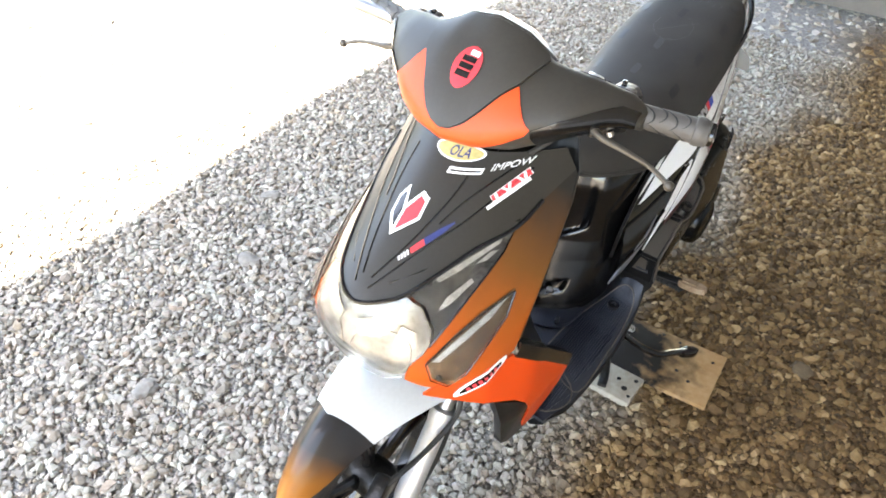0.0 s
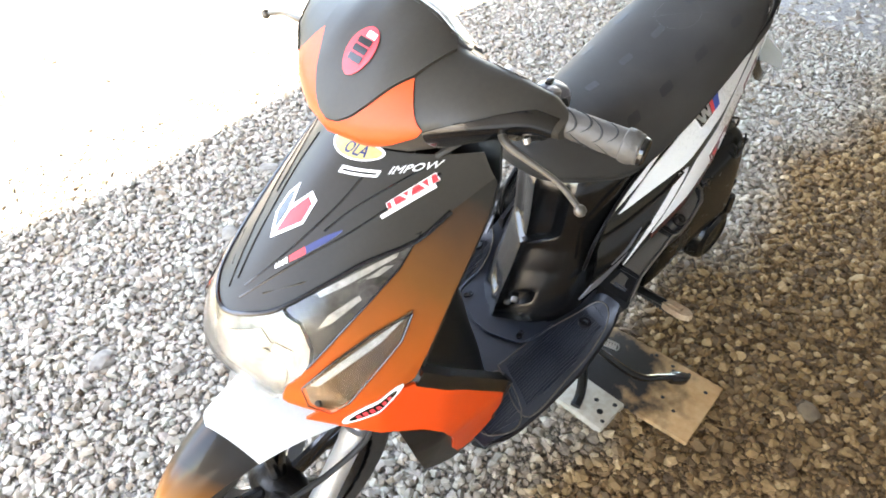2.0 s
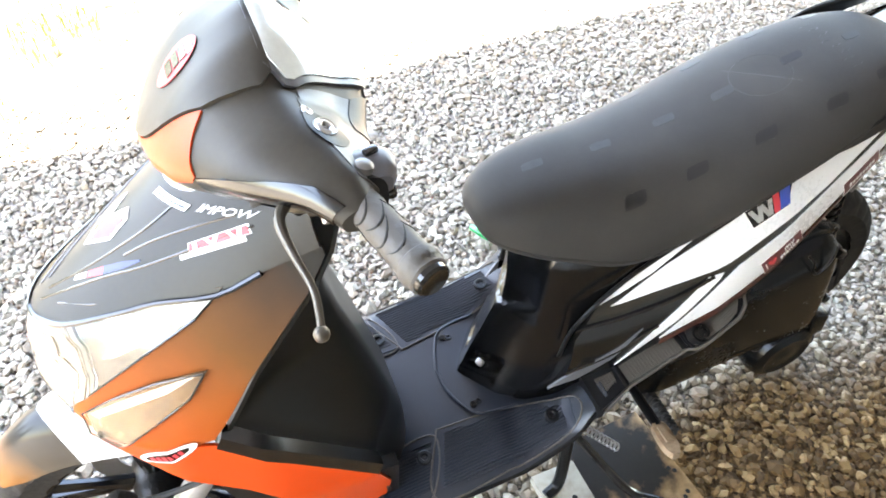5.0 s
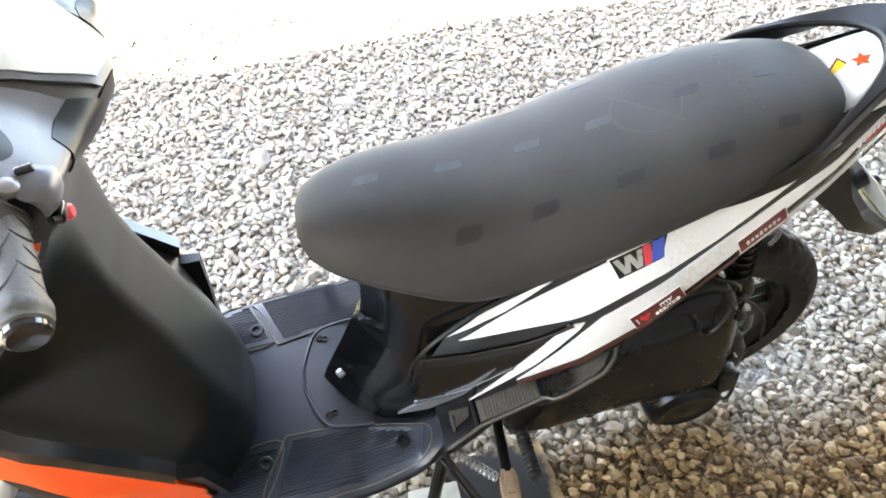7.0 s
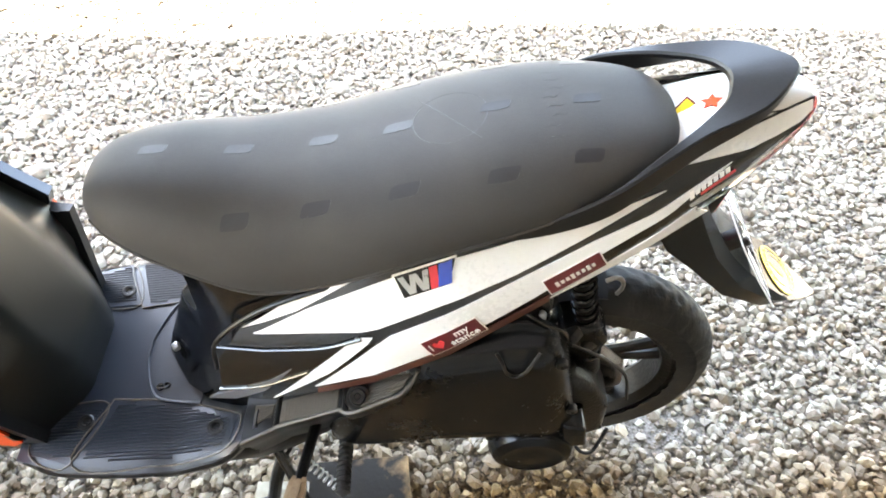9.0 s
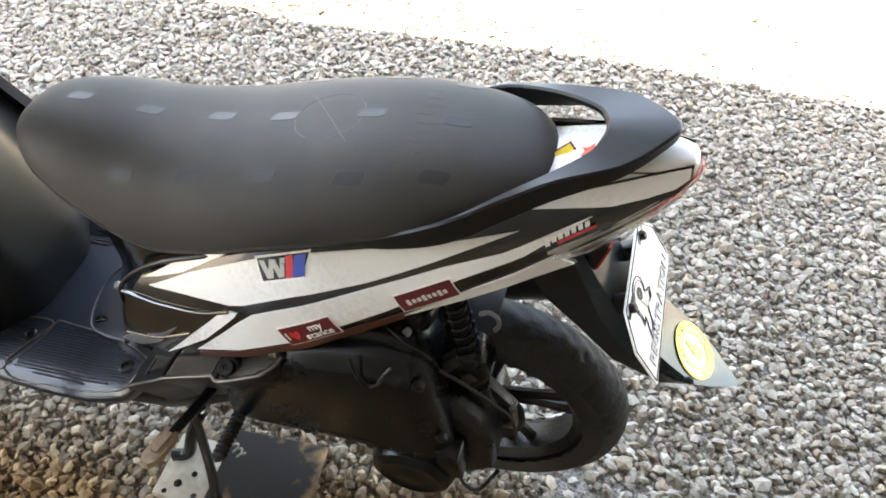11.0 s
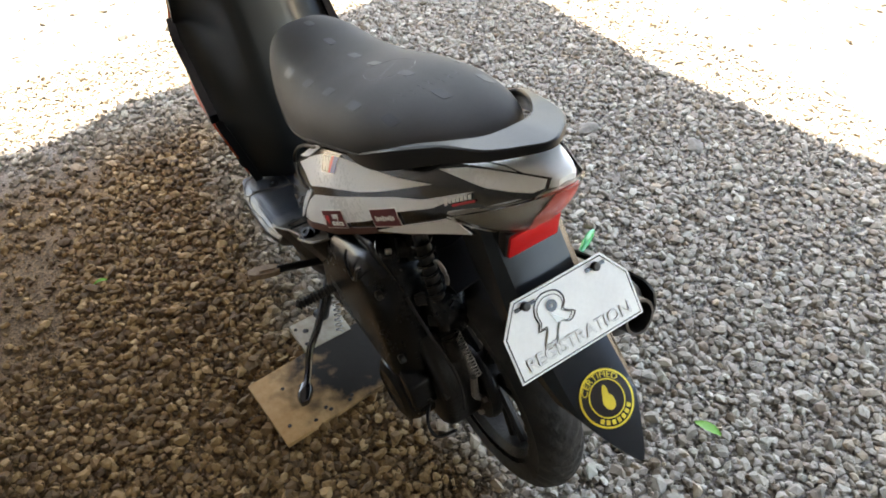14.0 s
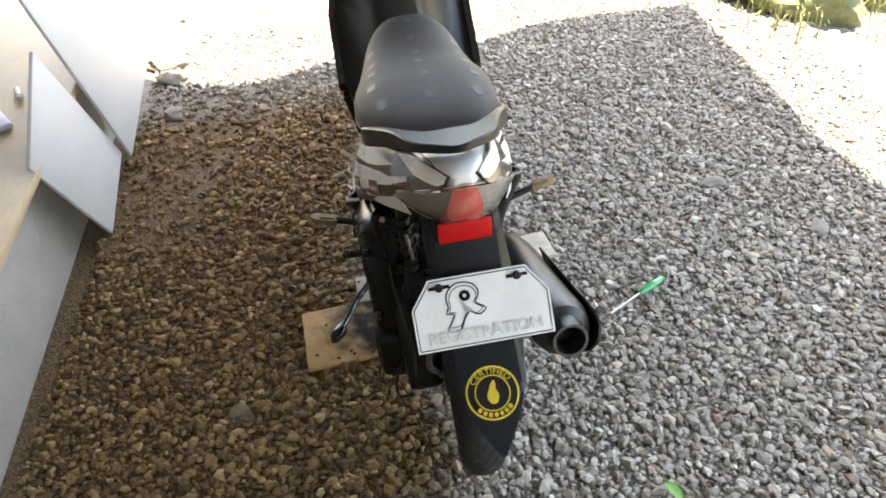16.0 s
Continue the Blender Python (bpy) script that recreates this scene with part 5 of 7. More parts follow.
P("gear_case", prism([(-0.58, 0.42), (-0.64, 0.43), (-0.69, 0.385), (-0.72, 0.33), (-0.728, 0.25), (-0.69, 0.205), (-0.62, 0.2)], 0.05, 0.125, 0.016), GRIME, "greasy gearbox beside the rear wheel")
for x, z in ((-0.708, 0.33), (-0.716, 0.255), (-0.675, 0.215), (-0.64, 0.362)):
    P("case_bolt", lathe(bmesh.new(), [(0.0, 0.009), (0.008, 0.009), (0.009, 0.006), (0.009, 0.0001)], (x, 0.113, z), (0, 1, 0), 6), GRIME)
P("case_nose", prism([(-0.632, 0.362), (-0.672, 0.35), (-0.684, 0.29), (-0.645, 0.282)], 0.11, 0.17, 0.006), ENGINE, "small black box at the rear of the case", parent=case)
P("air_box", prism([(-0.56, 0.50), (-0.66, 0.53), (-0.69, 0.48), (-0.67, 0.42), (-0.58, 0.44)], 0.03, 0.095, 0.015), ENGINE, "black air box above the wheel")
P("breather_hose", tube(bmesh.new(), spline([(-0.66, 0.12, 0.30), (-0.68, 0.15, 0.24), (-0.71, 0.15, 0.22), (-0.735, 0.12, 0.25)], 6), 0.0032, 8), RUBBER)
for x, z in ((-0.405, 0.515), (-0.6, 0.535), (-0.64, 0.40), (-0.643, 0.312), (-0.53, 0.298), (-0.42, 0.285)):
    P("case_screw", lathe(bmesh.new(), [(-0.004, 0.0085), (0.005, 0.0085), (0.0065, 0.006), (0.0065, 0.003), (0.003, 0.0028), (0.003, 0.0001)], (x, 0.158, z), (0, 1, 0), 12), GRIME, parent=case)
top, low = Vector((-0.612, 0.076, 0.655)), Vector((-0.682, 0.076, 0.385))
shock = P("shock_absorber", tube(bmesh.new(), [top, top.lerp(low, 0.5), low], [0.012, 0.014, 0.016], 14), GRIME, "black shock absorber with a coil spring")
way = (low - top).normalized()
e1 = way.cross(Vector((0, 1, 0))).normalized()
e2 = way.cross(e1)
coil = [top.lerp(low, 0.06 + 0.78 * i / 132) + (e1 * math.cos(i * 2 * math.pi / 12) + e2 * math.sin(i * 2 * math.pi / 12)) * 0.017 for i in range(133)]
P("spring", tube(bmesh.new(), coil, 0.0028, 7), ENGINE, "black coil spring", parent=shock)
P("brake_cable", tube(bmesh.new(), spline([(-0.62, 0.12, 0.52), (-0.67, 0.115, 0.48), (-0.73, 0.10, 0.40), (-0.75, 0.105, 0.33)], 6), 0.0028, 8), RUBBER, "black brake cable")
ca, cb = Vector((-0.672, 0.064, 0.444)), Vector((-0.732, 0.06, 0.372))
cw = (cb - ca).normalized()
c1 = cw.cross(Vector((0, 1, 0))).normalized()
c2 = cw.cross(c1)
P("cable_spring", tube(bmesh.new(), [ca.lerp(cb, i / 160) + (c1 * math.cos(i * 0.63) + c2 * math.sin(i * 0.63)) * 0.006 for i in range(161)], 0.0014, 5), STEEL, "bright steel spring round the cable")
P("hugger", patch([(0.35, -0.055), (1.5, -0.055), (1.5, 0.055), (0.35, 0.055)], lambda a, y: REAR + Vector((-0.275 * math.cos(1.25 + a * 0.9), y, 0.275 * math.sin(1.25 + a * 0.9) - 3 * y * y)), 0.004, 0.08), SATIN, "black inner mudguard over the rear wheel")

P("hose_hook", tube(bmesh.new(), spline([(-0.66, 0.084, 0.618), (-0.672, 0.086, 0.628), (-0.684, 0.085, 0.618), (-0.688, 0.083, 0.6), (-0.684, 0.082, 0.585)], 5), 0.0034, 8), DULLMETAL, "bent bracket above the wheel")
carb = P("carburettor", lathe(bmesh.new(), [(-0.03, 0.0001), (-0.03, 0.017), (-0.012, 0.02), (-0.01, 0.024), (0.008, 0.024), (0.01, 0.018), (0.028, 0.016), (0.03, 0.0001)], (-0.573, 0.075, 0.575), (0.2, 0.9, 0.3), 18), GRIME, "greasy carburettor under the seat")
P("carburettor_bowl", lathe(bmesh.new(), [(0.0, 0.0001), (0.0, 0.017), (0.026, 0.016), (0.03, 0.01), (0.03, 0.0001)], (-0.575, 0.07, 0.565), (0, 0, -1), 16), GRIME, parent=carb)
P("carburettor_screw", lathe(bmesh.new(), [(0.0, 0.006), (0.008, 0.006), (0.01, 0.004), (0.01, 0.0001)], (-0.57, 0.112, 0.585), (0.2, 0.9, 0.3), 8), STEEL, parent=carb)
backing = P("brake_plate", lathe(bmesh.new(), [(0.03, 0.0001), (0.05, 0.02), (0.052, 0.05), (0.05, 0.078), (0.04, 0.082), (0.03, 0.08)], REAR, (0, 1, 0), 32), GRIME, "greasy round brake plate of the rear wheel")
P("axle_nut", lathe(bmesh.new(), [(0.05, 0.016), (0.07, 0.016), (0.073, 0.012), (0.08, 0.009), (0.08, 0.0001)], REAR, (0, 1, 0), 6), DULLMETAL, parent=backing)
P("brake_lever_arm", tube(bmesh.new(), spline([REAR + Vector((-0.05, 0.06, 0.02)), REAR + Vector((-0.062, 0.075, 0.06)), REAR + Vector((-0.055, 0.07, 0.1))], 4), 0.0065, 8), DULLMETAL, parent=backing)
for q in range(5):
    a = 0.5 + q * 1.15
    P("plate_nut", lathe(bmesh.new(), [(0.05, 0.0075), (0.058, 0.0075), (0.06, 0.005), (0.06, 0.0001)], REAR + Vector((0.062 * math.cos(a), 0, 0.062 * math.sin(a))), (0, 1, 0), 6), DULLMETAL, parent=backing)
for k, (x, z) in enumerate(((-0.615, 0.455), (-0.64, 0.41), (-0.655, 0.475), (-0.625, 0.505))):
    P("engine_lug", block(bmesh.new(), (0.024, 0.03, 0.02), pose(x, 0.085 + 0.006 * (k % 2), z, 10 * k, 20, 15 * k), 0.004), GRIME, "greasy cast lug of the engine")
P("plug_lead", tube(bmesh.new(), spline([(-0.54, 0.12, 0.6), (-0.57, 0.135, 0.595), (-0.60, 0.13, 0.57), (-0.615, 0.12, 0.53)], 5), 0.0026, 8), BLACK, "black plug lead beside the shock absorber")

# rear mudguard with plate and reflector: s runs down its slope
GUARD_LINE = spline([(-0.76, 0.757), (-0.805, 0.692), (-0.848, 0.634), (-0.905, 0.581), (-0.968, 0.534), (-1.008, 0.507), (-1.05, 0.482)], 10)
GUARD_S = np.concatenate([[0.0], np.cumsum([np.hypot(*(b - a)) for a, b in zip(GUARD_LINE, GUARD_LINE[1:])])])
GUARD_X, GUARD_Z = np.array(GUARD_LINE).T


def guard_at(s, lift=0.0):
    """A place on the middle line of the mudguard, and the way out of it."""
    x, z = (float(np.interp(s, GUARD_S, q)) for q in (GUARD_X, GUARD_Z))
    x1, z1 = (float(np.interp(s + 0.01, GUARD_S, q)) for q in (GUARD_X, GUARD_Z))
    x0, z0 = (float(np.interp(s - 0.01, GUARD_S, q)) for q in (GUARD_X, GUARD_Z))
    out = Vector((z1 - z0, 0, x0 - x1)).normalized()
    return Vector((x, 0, z)) + out * lift, out


def guard(lift=0.0):
    def fn(s, y):
        bow = 0.003 * (y / 0.05) ** 2 + 0.75 * max(0.0, abs(y) - 0.05)
        p, out = guard_at(s, lift)
        return p + Vector((0, y, 0)) - out * bow
    return fn


GUARD = [(0.0, 0.06), (0.1, 0.066), (0.2, 0.067), (0.28, 0.06), (0.31, 0.051), (0.35, 0.033), (0.385, 0.014), (0.401, 0.003)]
# black plastic; the blue in its base stands in for reflected sky
GUARDM = mat("blue_black_mudguard_plastic", (0.007, 0.0105, 0.0135), 0.22, bump=0.015, dust=0.02, coat=0.06, coat_rough=0.1, spec=0.3)
mudguard = P("rear_mudguard", patch([*GUARD, *[(s, -y) for s, y in reversed(GUARD)]], guard(), 0.004, 0.01), GUARDM, "glossy black rear mudguard sloping to a point")
for s in (1, -1):
    bm = rings(bmesh.new(), [[guard()(t, s * w), guard()(t, s * (w + 0.003)), guard()(t, s * (w + 0.003)) + Vector((d, 0, -d)), guard()(t, s * w) + Vector((d, 0, -d))] for t, w, d in ((0.0, 0.058, 0.045), (0.06, 0.061, 0.042), (0.12, 0.065, 0.026), (0.2, 0.066, 0.02), (0.28, 0.057, 0.014), (0.35, 0.028, 0.004))])
    P("mudguard_side", bm, GUARDM, parent=mudguard)
up_tilt = pose(-0.79, 0, 0.732, 0, -8)
P("rear_reflector", block(bmesh.new(), (0.012, 0.086, 0.046), up_tilt, 0.003), REDLENS, "red rectangular reflector", parent=mudguard)
P("reflector_frame", block(bmesh.new(), (0.018, 0.094, 0.054), up_tilt @ pose(0.007, 0, 0), 0.003), SATIN, "black frame round the reflector", parent=mudguard)


# -- number plate board, flat, held by two bolts --
PC, PV = Vector((-0.858, -0.006, 0.625)), Vector((0.61, 0, 0.792)).normalized()
PN = Vector((-0.792, 0, 0.61)).normalized()


def on_plate(u, v, h=0.0):
    """u to the right seen from behind, v up the plate, h out of it."""
    return PC + Vector((0, -u, 0)) + PV * v + PN * (0.016 + h)


PLATE = [(-0.11, -0.058), (0.11, -0.058), (0.11, 0.012), (0.078, 0.056), (-0.078, 0.056), (-0.11, 0.012)]
PLATEM = mat("white_enamel_plate", (0.74, 0.75, 0.73), 0.4, var=0.06, scale=16, bump=0.05, dust=0.12)
plate = P("plate", patch(PLATE, lambda u, v: on_plate(u, v), 0.002, 0.05, (1, 0, -1)), PLATEM, "white plate with clipped corners and embossed lettering", smooth=False)
edge = [(u * 0.965, v * 0.94) for u, v in PLATE]
P("plate_line", tube(bmesh.new(), [on_plate(u, v, 0.0002) for u, v in (*edge, edge[0])], 0.0009, 6), BLACK, "thin black border line", parent=plate)
PALE = mat("pale_embossed_letters", (0.6, 0.61, 0.6), 0.45, var=0.05, bump=0.0)
P("plate_word_shadow", words("REGISTRATION", 0.0265, lambda u, v, h: on_plate(u * 1.02 + 0.0009, v - 0.0385, h + 0.0004)), GREYS, parent=plate, smooth=False)
P("plate_word", words("REGISTRATION", 0.0265, lambda u, v, h: on_plate(u * 1.02, v - 0.0375, h + 0.0014)), PALE, "pale raised lettering", parent=plate, smooth=False)
MARK = [(0.001, 0.036), (0.015, 0.031), (0.022, 0.020), (0.020, 0.009), (0.015, 0.003), (0.022, -0.004), (0.031, -0.010), (0.022, -0.018), (0.013, -0.017), (0.004, -0.012), (-0.006, -0.024), (-0.014, -0.038), (-0.034, -0.039), (-0.026, -0.024), (-0.021, -0.012), (-0.033, -0.011), (-0.028, -0.001), (-0.030, 0.012), (-0.025, 0.026), (-0.013, 0.035)]
on_mark = lambda u, v, h: on_plate(u - 0.024, v + 0.009, h)
for name, f, r in (("plate_mark_rim", 1.0, 0.0012), ("plate_mark_line", 0.84, 0.0007)):
    line_pts = [(u * f - 0.003 * (1 - f), v * f) for u, v in closed_spline(MARK, 2)]
    P(name, tube(bmesh.new(), [on_mark(u, v, 0.0003) for u, v in [*line_pts, line_pts[0]]], r, 6), BLACK, "black outlined letter mark", parent=plate)
bm = bmesh.new()
ring = [(0.0 + 0.0088 * math.cos(a), 0.0145 + 0.0088 * math.sin(a), 0.0, 0.0145) for a in [2 * math.pi * k / 28 for k in range(29)]]
rings(bm, [[on_mark(a, b, 0.0002), on_mark(a, b, 0.0012), on_mark(c + (a - c) * 0.35, d + (b - d) * 0.35, 0.0012), on_mark(c + (a - c) * 0.35, d + (b - d) * 0.35, 0.0002)] for a, b, c, d in ring])
P("plate_mark_bowl", bm, BLACK, "black round bowl of the letter", parent=plate)
bm = rings(bmesh.new(), [[on_mark(u, v, h) for u, v in ((-0.007, 0.008), (-0.001, 0.0), (0.012, -0.012), (-0.002, -0.012))] for h in (0.0002, 0.0014)])
P("plate_mark_wedge", bm, GREYS, "dark wedge between the letter's legs", parent=plate)
for u in (-0.062, 0.062):
    bolt = P("plate_bolt", lathe(bmesh.new(), [(0.0, 0.007), (0.006, 0.007), (0.008, 0.005), (0.008, 0.0001)], on_plate(u, 0.042, 0.0), PN, 10), GRIME, parent=plate)
    P("plate_slot", block(bmesh.new(), (0.0055, 0.034, 0.0016), Matrix.Translation(on_plate(u, 0.042, 0.0008)) @ pose(0, 0, 0, 0, -52, 0), 0.0004, 1), BLACK, parent=plate)
    P("plate_bracket", block(bmesh.new(), (0.025, 0.018, 0.03), Matrix.Translation(on_plate(u * 0.75, 0.035, -0.017)) @ pose(0, 0, 0, 0, -52, 0), 0.003), SATIN)

# round yellow emblem on the mudguard
GOLD = mat("gold_foil_sticker", (0.78, 0.6, 0.06), 0.32, metal=0.35, var=0.12, bump=0.0)
EM = 0.303


def on_guard(u, v, h):
    return guard(0.0012 + h)(EM - v, -u)


def ring_plate(r0, r1, h, n=44):
    bm = bmesh.new()
    loops = [[on_guard(r * math.cos(2 * math.pi * k / n), r * math.sin(2 * math.pi * k / n), z) for k in range(n)] for r, z in ((r0, 0), (r0, h), (r1, h), (r1, 0), (r0, 0))]
    return rings(bm, loops, True, False)


P("emblem_ground", patch([(EM + 0.042 * math.cos(a), 0.042 * math.sin(a)) for a in [2 * math.pi * k / 40 for k in range(40)]], guard(0.001), 0.0008, 0.012), BLACK, parent=mudguard)
P("emblem_ring", ring_plate(0.0395, 0.0425, 0.0012), GOLD, "gold ring of a round sticker", parent=mudguard)
P("emblem_inner_ring", ring_plate(0.0265, 0.0285, 0.0012), GOLD, parent=mudguard)
for k in range(-3, 4):
    a = radians(270 + k * 15)
    c = on_guard(0.034 * math.cos(a), 0.034 * math.sin(a), 0.0006)
    t = (on_guard(0.034 * math.cos(a + 0.05), 0.034 * math.sin(a + 0.05), 0.0006) - c).normalized()
    o = (on_guard(0.037 * math.cos(a), 0.037 * math.sin(a), 0.0006) - c).normalized()
    up = o.cross(t).normalized() * 0.0006
    q = [c + t * x * 0.003 + o * y * 0.0034 for x, y in ((-1, -1), (1, -1), (1, 1), (-1, 1))]
    P("emblem_bar", rings(bmesh.new(), [[p - up for p in q], [p + up for p in q]]), GOLD, parent=mudguard, smooth=False)


def round_top(u, v, h):
    """Letters bent round the upper half of the emblem."""
    a = math.pi / 2 - u / 0.034
    return on_guard((0.034 + v) * math.cos(a), (0.034 + v) * math.sin(a), 0.0006 + h)


P("emblem_word", words("CERTIFIED", 0.0125, lambda u, v, h: round_top(u * 1.25, v, h)), GOLD, "gold lettering round the sticker", parent=mudguard, smooth=False)
bm = bmesh.new()
for cx, cy, rx, ry, ang in ((0.0, -0.005, 0.0095, 0.0125, 0), (0.0, 0.006, 0.005, 0.014, -20)):
    pts = []
    for k in range(18):
        a, q = 2 * math.pi * k / 18, radians(ang)
        x, y = rx * math.cos(a), ry * math.sin(a)
        pts.append((cx + x * math.cos(q) - y * math.sin(q), cy + x * math.sin(q) + y * math.cos(q)))
    rings(bm, [[on_guard(x, y, 0.0) for x, y in pts], [on_guard(x, y, 0.0014) for x, y in pts]])
P("emblem_shape", bm, GOLD, "plain gold shape in the middle of the sticker", parent=mudguard, smooth=False)


# -- stickers on the left side panel --
def frame_on_side(cx, cz, ang):
    c, s = math.cos(radians(ang)), math.sin(radians(ang))

    def fn(u, v, lift):
        """u towards the tail, v up."""
        x, z = cx - u * c + v * s, cz + u * s + v * c
        return Vector((x, side_y(x, z) + lift + swell(x), z + 1.2 * swell(x)))
    return fn


def side_sticker(name, fr, poly, lift, material, label="", thick=0.0008):
    return P(name, patch(poly, lambda u, v: fr(u, v, lift), thick, 0.02, (0, -1, 0)), material, label, parent=panels[1])


def rect(w, h, du=0.0, dv=0.0, slant=0.0):
    return [(du - w / 2 - slant * h / 2, dv - h / 2), (du + w / 2 - slant * h / 2, dv - h / 2), (du + w / 2 + slant * h / 2, dv + h / 2), (du - w / 2 + slant * h / 2, dv + h / 2)]


fr = frame_on_side(-0.4175, 0.666, 30)
BADGE = [(-0.043, -0.0145), (0.022, -0.0145), (0.044, 0.0145), (-0.044, 0.0145)]
side_sticker("badge_edge", fr, BADGE, 0.0028, STICKW, "white-edged badge with silver, red and blue bars")
side_sticker("badge_ground", fr, [(u * 0.94, v * 0.86) for u, v in BADGE], 0.003, BLACK)
for k, sl in enumerate((-0.35, 0.4, -0.35, 0.4)):
    side_sticker("badge_bar", fr, rect(0.0075, 0.02, -0.031 + 0.0088 * k, 0.0, sl), 0.0036, GREYS)
side_sticker("badge_bar_red", fr, rect(0.011, 0.023, 0.0065, 0, 0.35), 0.0036, REDM)
side_sticker("badge_bar_blue", fr, rect(0.018, 0.023, 0.0215, 0, 0.5), 0.0036, BLUEM)

fr = frame_on_side(-0.452, 0.584, 36)
side_sticker("slogan_edge", fr, rect(0.084, 0.033), 0.0032, STICKW, "dark sticker with white and red lettering")
side_sticker("slogan_ground", fr, rect(0.081, 0.030), 0.0036, MAROON)
P("slogan_words", words("my", 0.0175, lambda u, v, h, f=fr: f(u + 0.014, v + 0.0065, h + 0.004)), STICKW, parent=panels[1], smooth=False)
P("slogan_words", words("stance", 0.0165, lambda u, v, h, f=fr: f(u + 0.013, v - 0.0065, h + 0.004)), STICKW, parent=panels[1], smooth=False)
P("slogan_words", words("I", 0.018, lambda u, v, h, f=fr: f(u - 0.034, v, h + 0.004)), STICKW, parent=panels[1], smooth=False)
side_sticker("slogan_heart", fr, [(-0.0215, -0.009), (-0.0135, 0.001), (-0.0145, 0.006), (-0.018, 0.007), (-0.0215, 0.0035), (-0.025, 0.007), (-0.0285, 0.006), (-0.0295, 0.001)], 0.0042, REDM, "red heart")

fr = frame_on_side(-0.595, 0.6865, 34)
side_sticker("red_tag_edge", fr, rect(0.08, 0.031), 0.0028, STICKW, "maroon sticker with pale bars")
side_sticker("red_tag_ground", fr, rect(0.077, 0.028), 0.003, MAROON)
for k in range(8):
    side_sticker("tag_bar", fr, rect(0.0045, 0.006 if k % 3 else 0.009, -0.025 + 0.0072 * k, -0.001), 0.0036, PEARL)
fr = frame_on_side(-0.742, 0.8075, 37)
for k in range(7):
    side_sticker("tail_bar", fr, rect(0.0055, 0.006 + 0.004 * (k == 0), -0.026 + 0.0078 * k, 0, 0.3), 0.003, STICKW, thick=0.001)
side_sticker("tail_bar_red", fr, rect(0.045, 0.003, 0.006, -0.0065), 0.003, REDM, thick=0.001)
MAROONP = mat("brown_red_edge_film", (0.07, 0.022, 0.014), 0.4, var=0.2, bump=0.0)
for s in (1, -1):
    P("edge_film", patch([(-0.27, 0.45), (-0.349, 0.5), (-0.441, 0.557), (-0.57, 0.65), (-0.57, 0.637), (-0.45, 0.546), (-0.35, 0.487), (-0.27, 0.438)], on_side(0.0028, s), 0.0022, 0.02, (0, -s, 0)), MAROONP, parent=panels[s])


# black ridges that stand out on the panel
for s in (1, -1):
    P("panel_ridge", tube(bmesh.new(), [on_side(0.002, s)(x, z) for x, z in spline([(-0.13, 0.49), (-0.20, 0.51), (-0.28, 0.535), (-0.335, 0.565)], 5)], 0.003, 8), PANELP, parent=panels[s])
    P("panel_ridge", tube(bmesh.new(), [on_side(0.001, s)(x, z) for x, z in spline([(-0.12, 0.40), (-0.18, 0.43), (-0.26, 0.485)], 5)], 0.0025, 8), PANELP, parent=panels[s])
    # black wedge, coloured grey for the sheen on it
    P("grey_wedge", patch([(-0.095, 0.36), (-0.115, 0.385), (-0.2, 0.452), (-0.235, 0.485), (-0.19, 0.425), (-0.14, 0.378)], on_side(0.0025, s), 0.004, 0.02, (0, -s, 0)), DASH, "glossy wedge on the panel, grey sheen put into its colour", parent=panels[s])

# -- stickers on the front --
def front_sticker(name, poly, lift, material, label="", thick=0.0008):
    return P(name, patch(poly, on_apron(0.004 + lift), thick, 0.012, (-1, 0, 0)), material, label, parent=beak)


front_sticker("shield_edge", [(-0.025, 0.829), (-0.017, 0.843), (-0.006, 0.826), (0.008, 0.844), (0.021, 0.839), (0.024, 0.817), (-0.004, 0.794), (-0.023, 0.811)], 0.0012, STICKW, "white-edged shield sticker, half black and half red")
front_sticker("shield_red", [(-0.003, 0.822), (0.0085, 0.839), (0.018, 0.835), (0.0205, 0.819), (-0.002, 0.800)], 0.002, REDM)
front_sticker("shield_black", [(-0.0215, 0.829), (-0.0165, 0.837), (-0.0075, 0.82), (-0.0065, 0.802), (-0.0195, 0.813)], 0.002, BLACK)
a, b, n = Vector((0.027, 0.777)), Vector((0.066, 0.818)), Vector((0.003, -0.003))
for f0, f1, w0, w1, m in ((0.0, 0.035, 0.6, 0.6, STICKW), (0.055, 0.09, 0.65, 0.65, STICKW), (0.11, 0.145, 0.7, 0.7, STICKW), (0.165, 0.2, 0.75, 0.75, STICKW), (0.23, 0.48, 0.8, 1.0, REDM), (0.48, 0.78, 1.0, 0.9, NAVY), (0.78, 1.0, 0.9, 0.25, NAVY)):
    p0, p1 = a.lerp(b, f0), a.lerp(b, f1)
    front_sticker("strip", [(p0 - n * w0)[:], (p0 + n * w0)[:], (p1 + n * w1)[:], (p1 - n * w1)[:]], 0.0012, m)
OVAL = [(0.02 + 0.036 * math.cos(a) + 0.0, 0.8885 + 0.0095 * math.sin(a) - 0.0) for a in [2 * math.pi * k / 28 for k in range(28)]]
front_sticker("oval_edge", OVAL, 0.0012, STICKW, "yellow oval sticker with dark letters")
DULLY = mat("rubbed_yellow_vinyl_sticker", (0.42, 0.34, 0.13), 0.4, var=0.3, scale=60, bump=0.0)
front_sticker("oval_ground", [(0.02 + (y - 0.02) * 0.93, 0.8885 + (z - 0.8885) * 0.82) for y, z in OVAL], 0.002, DULLY)
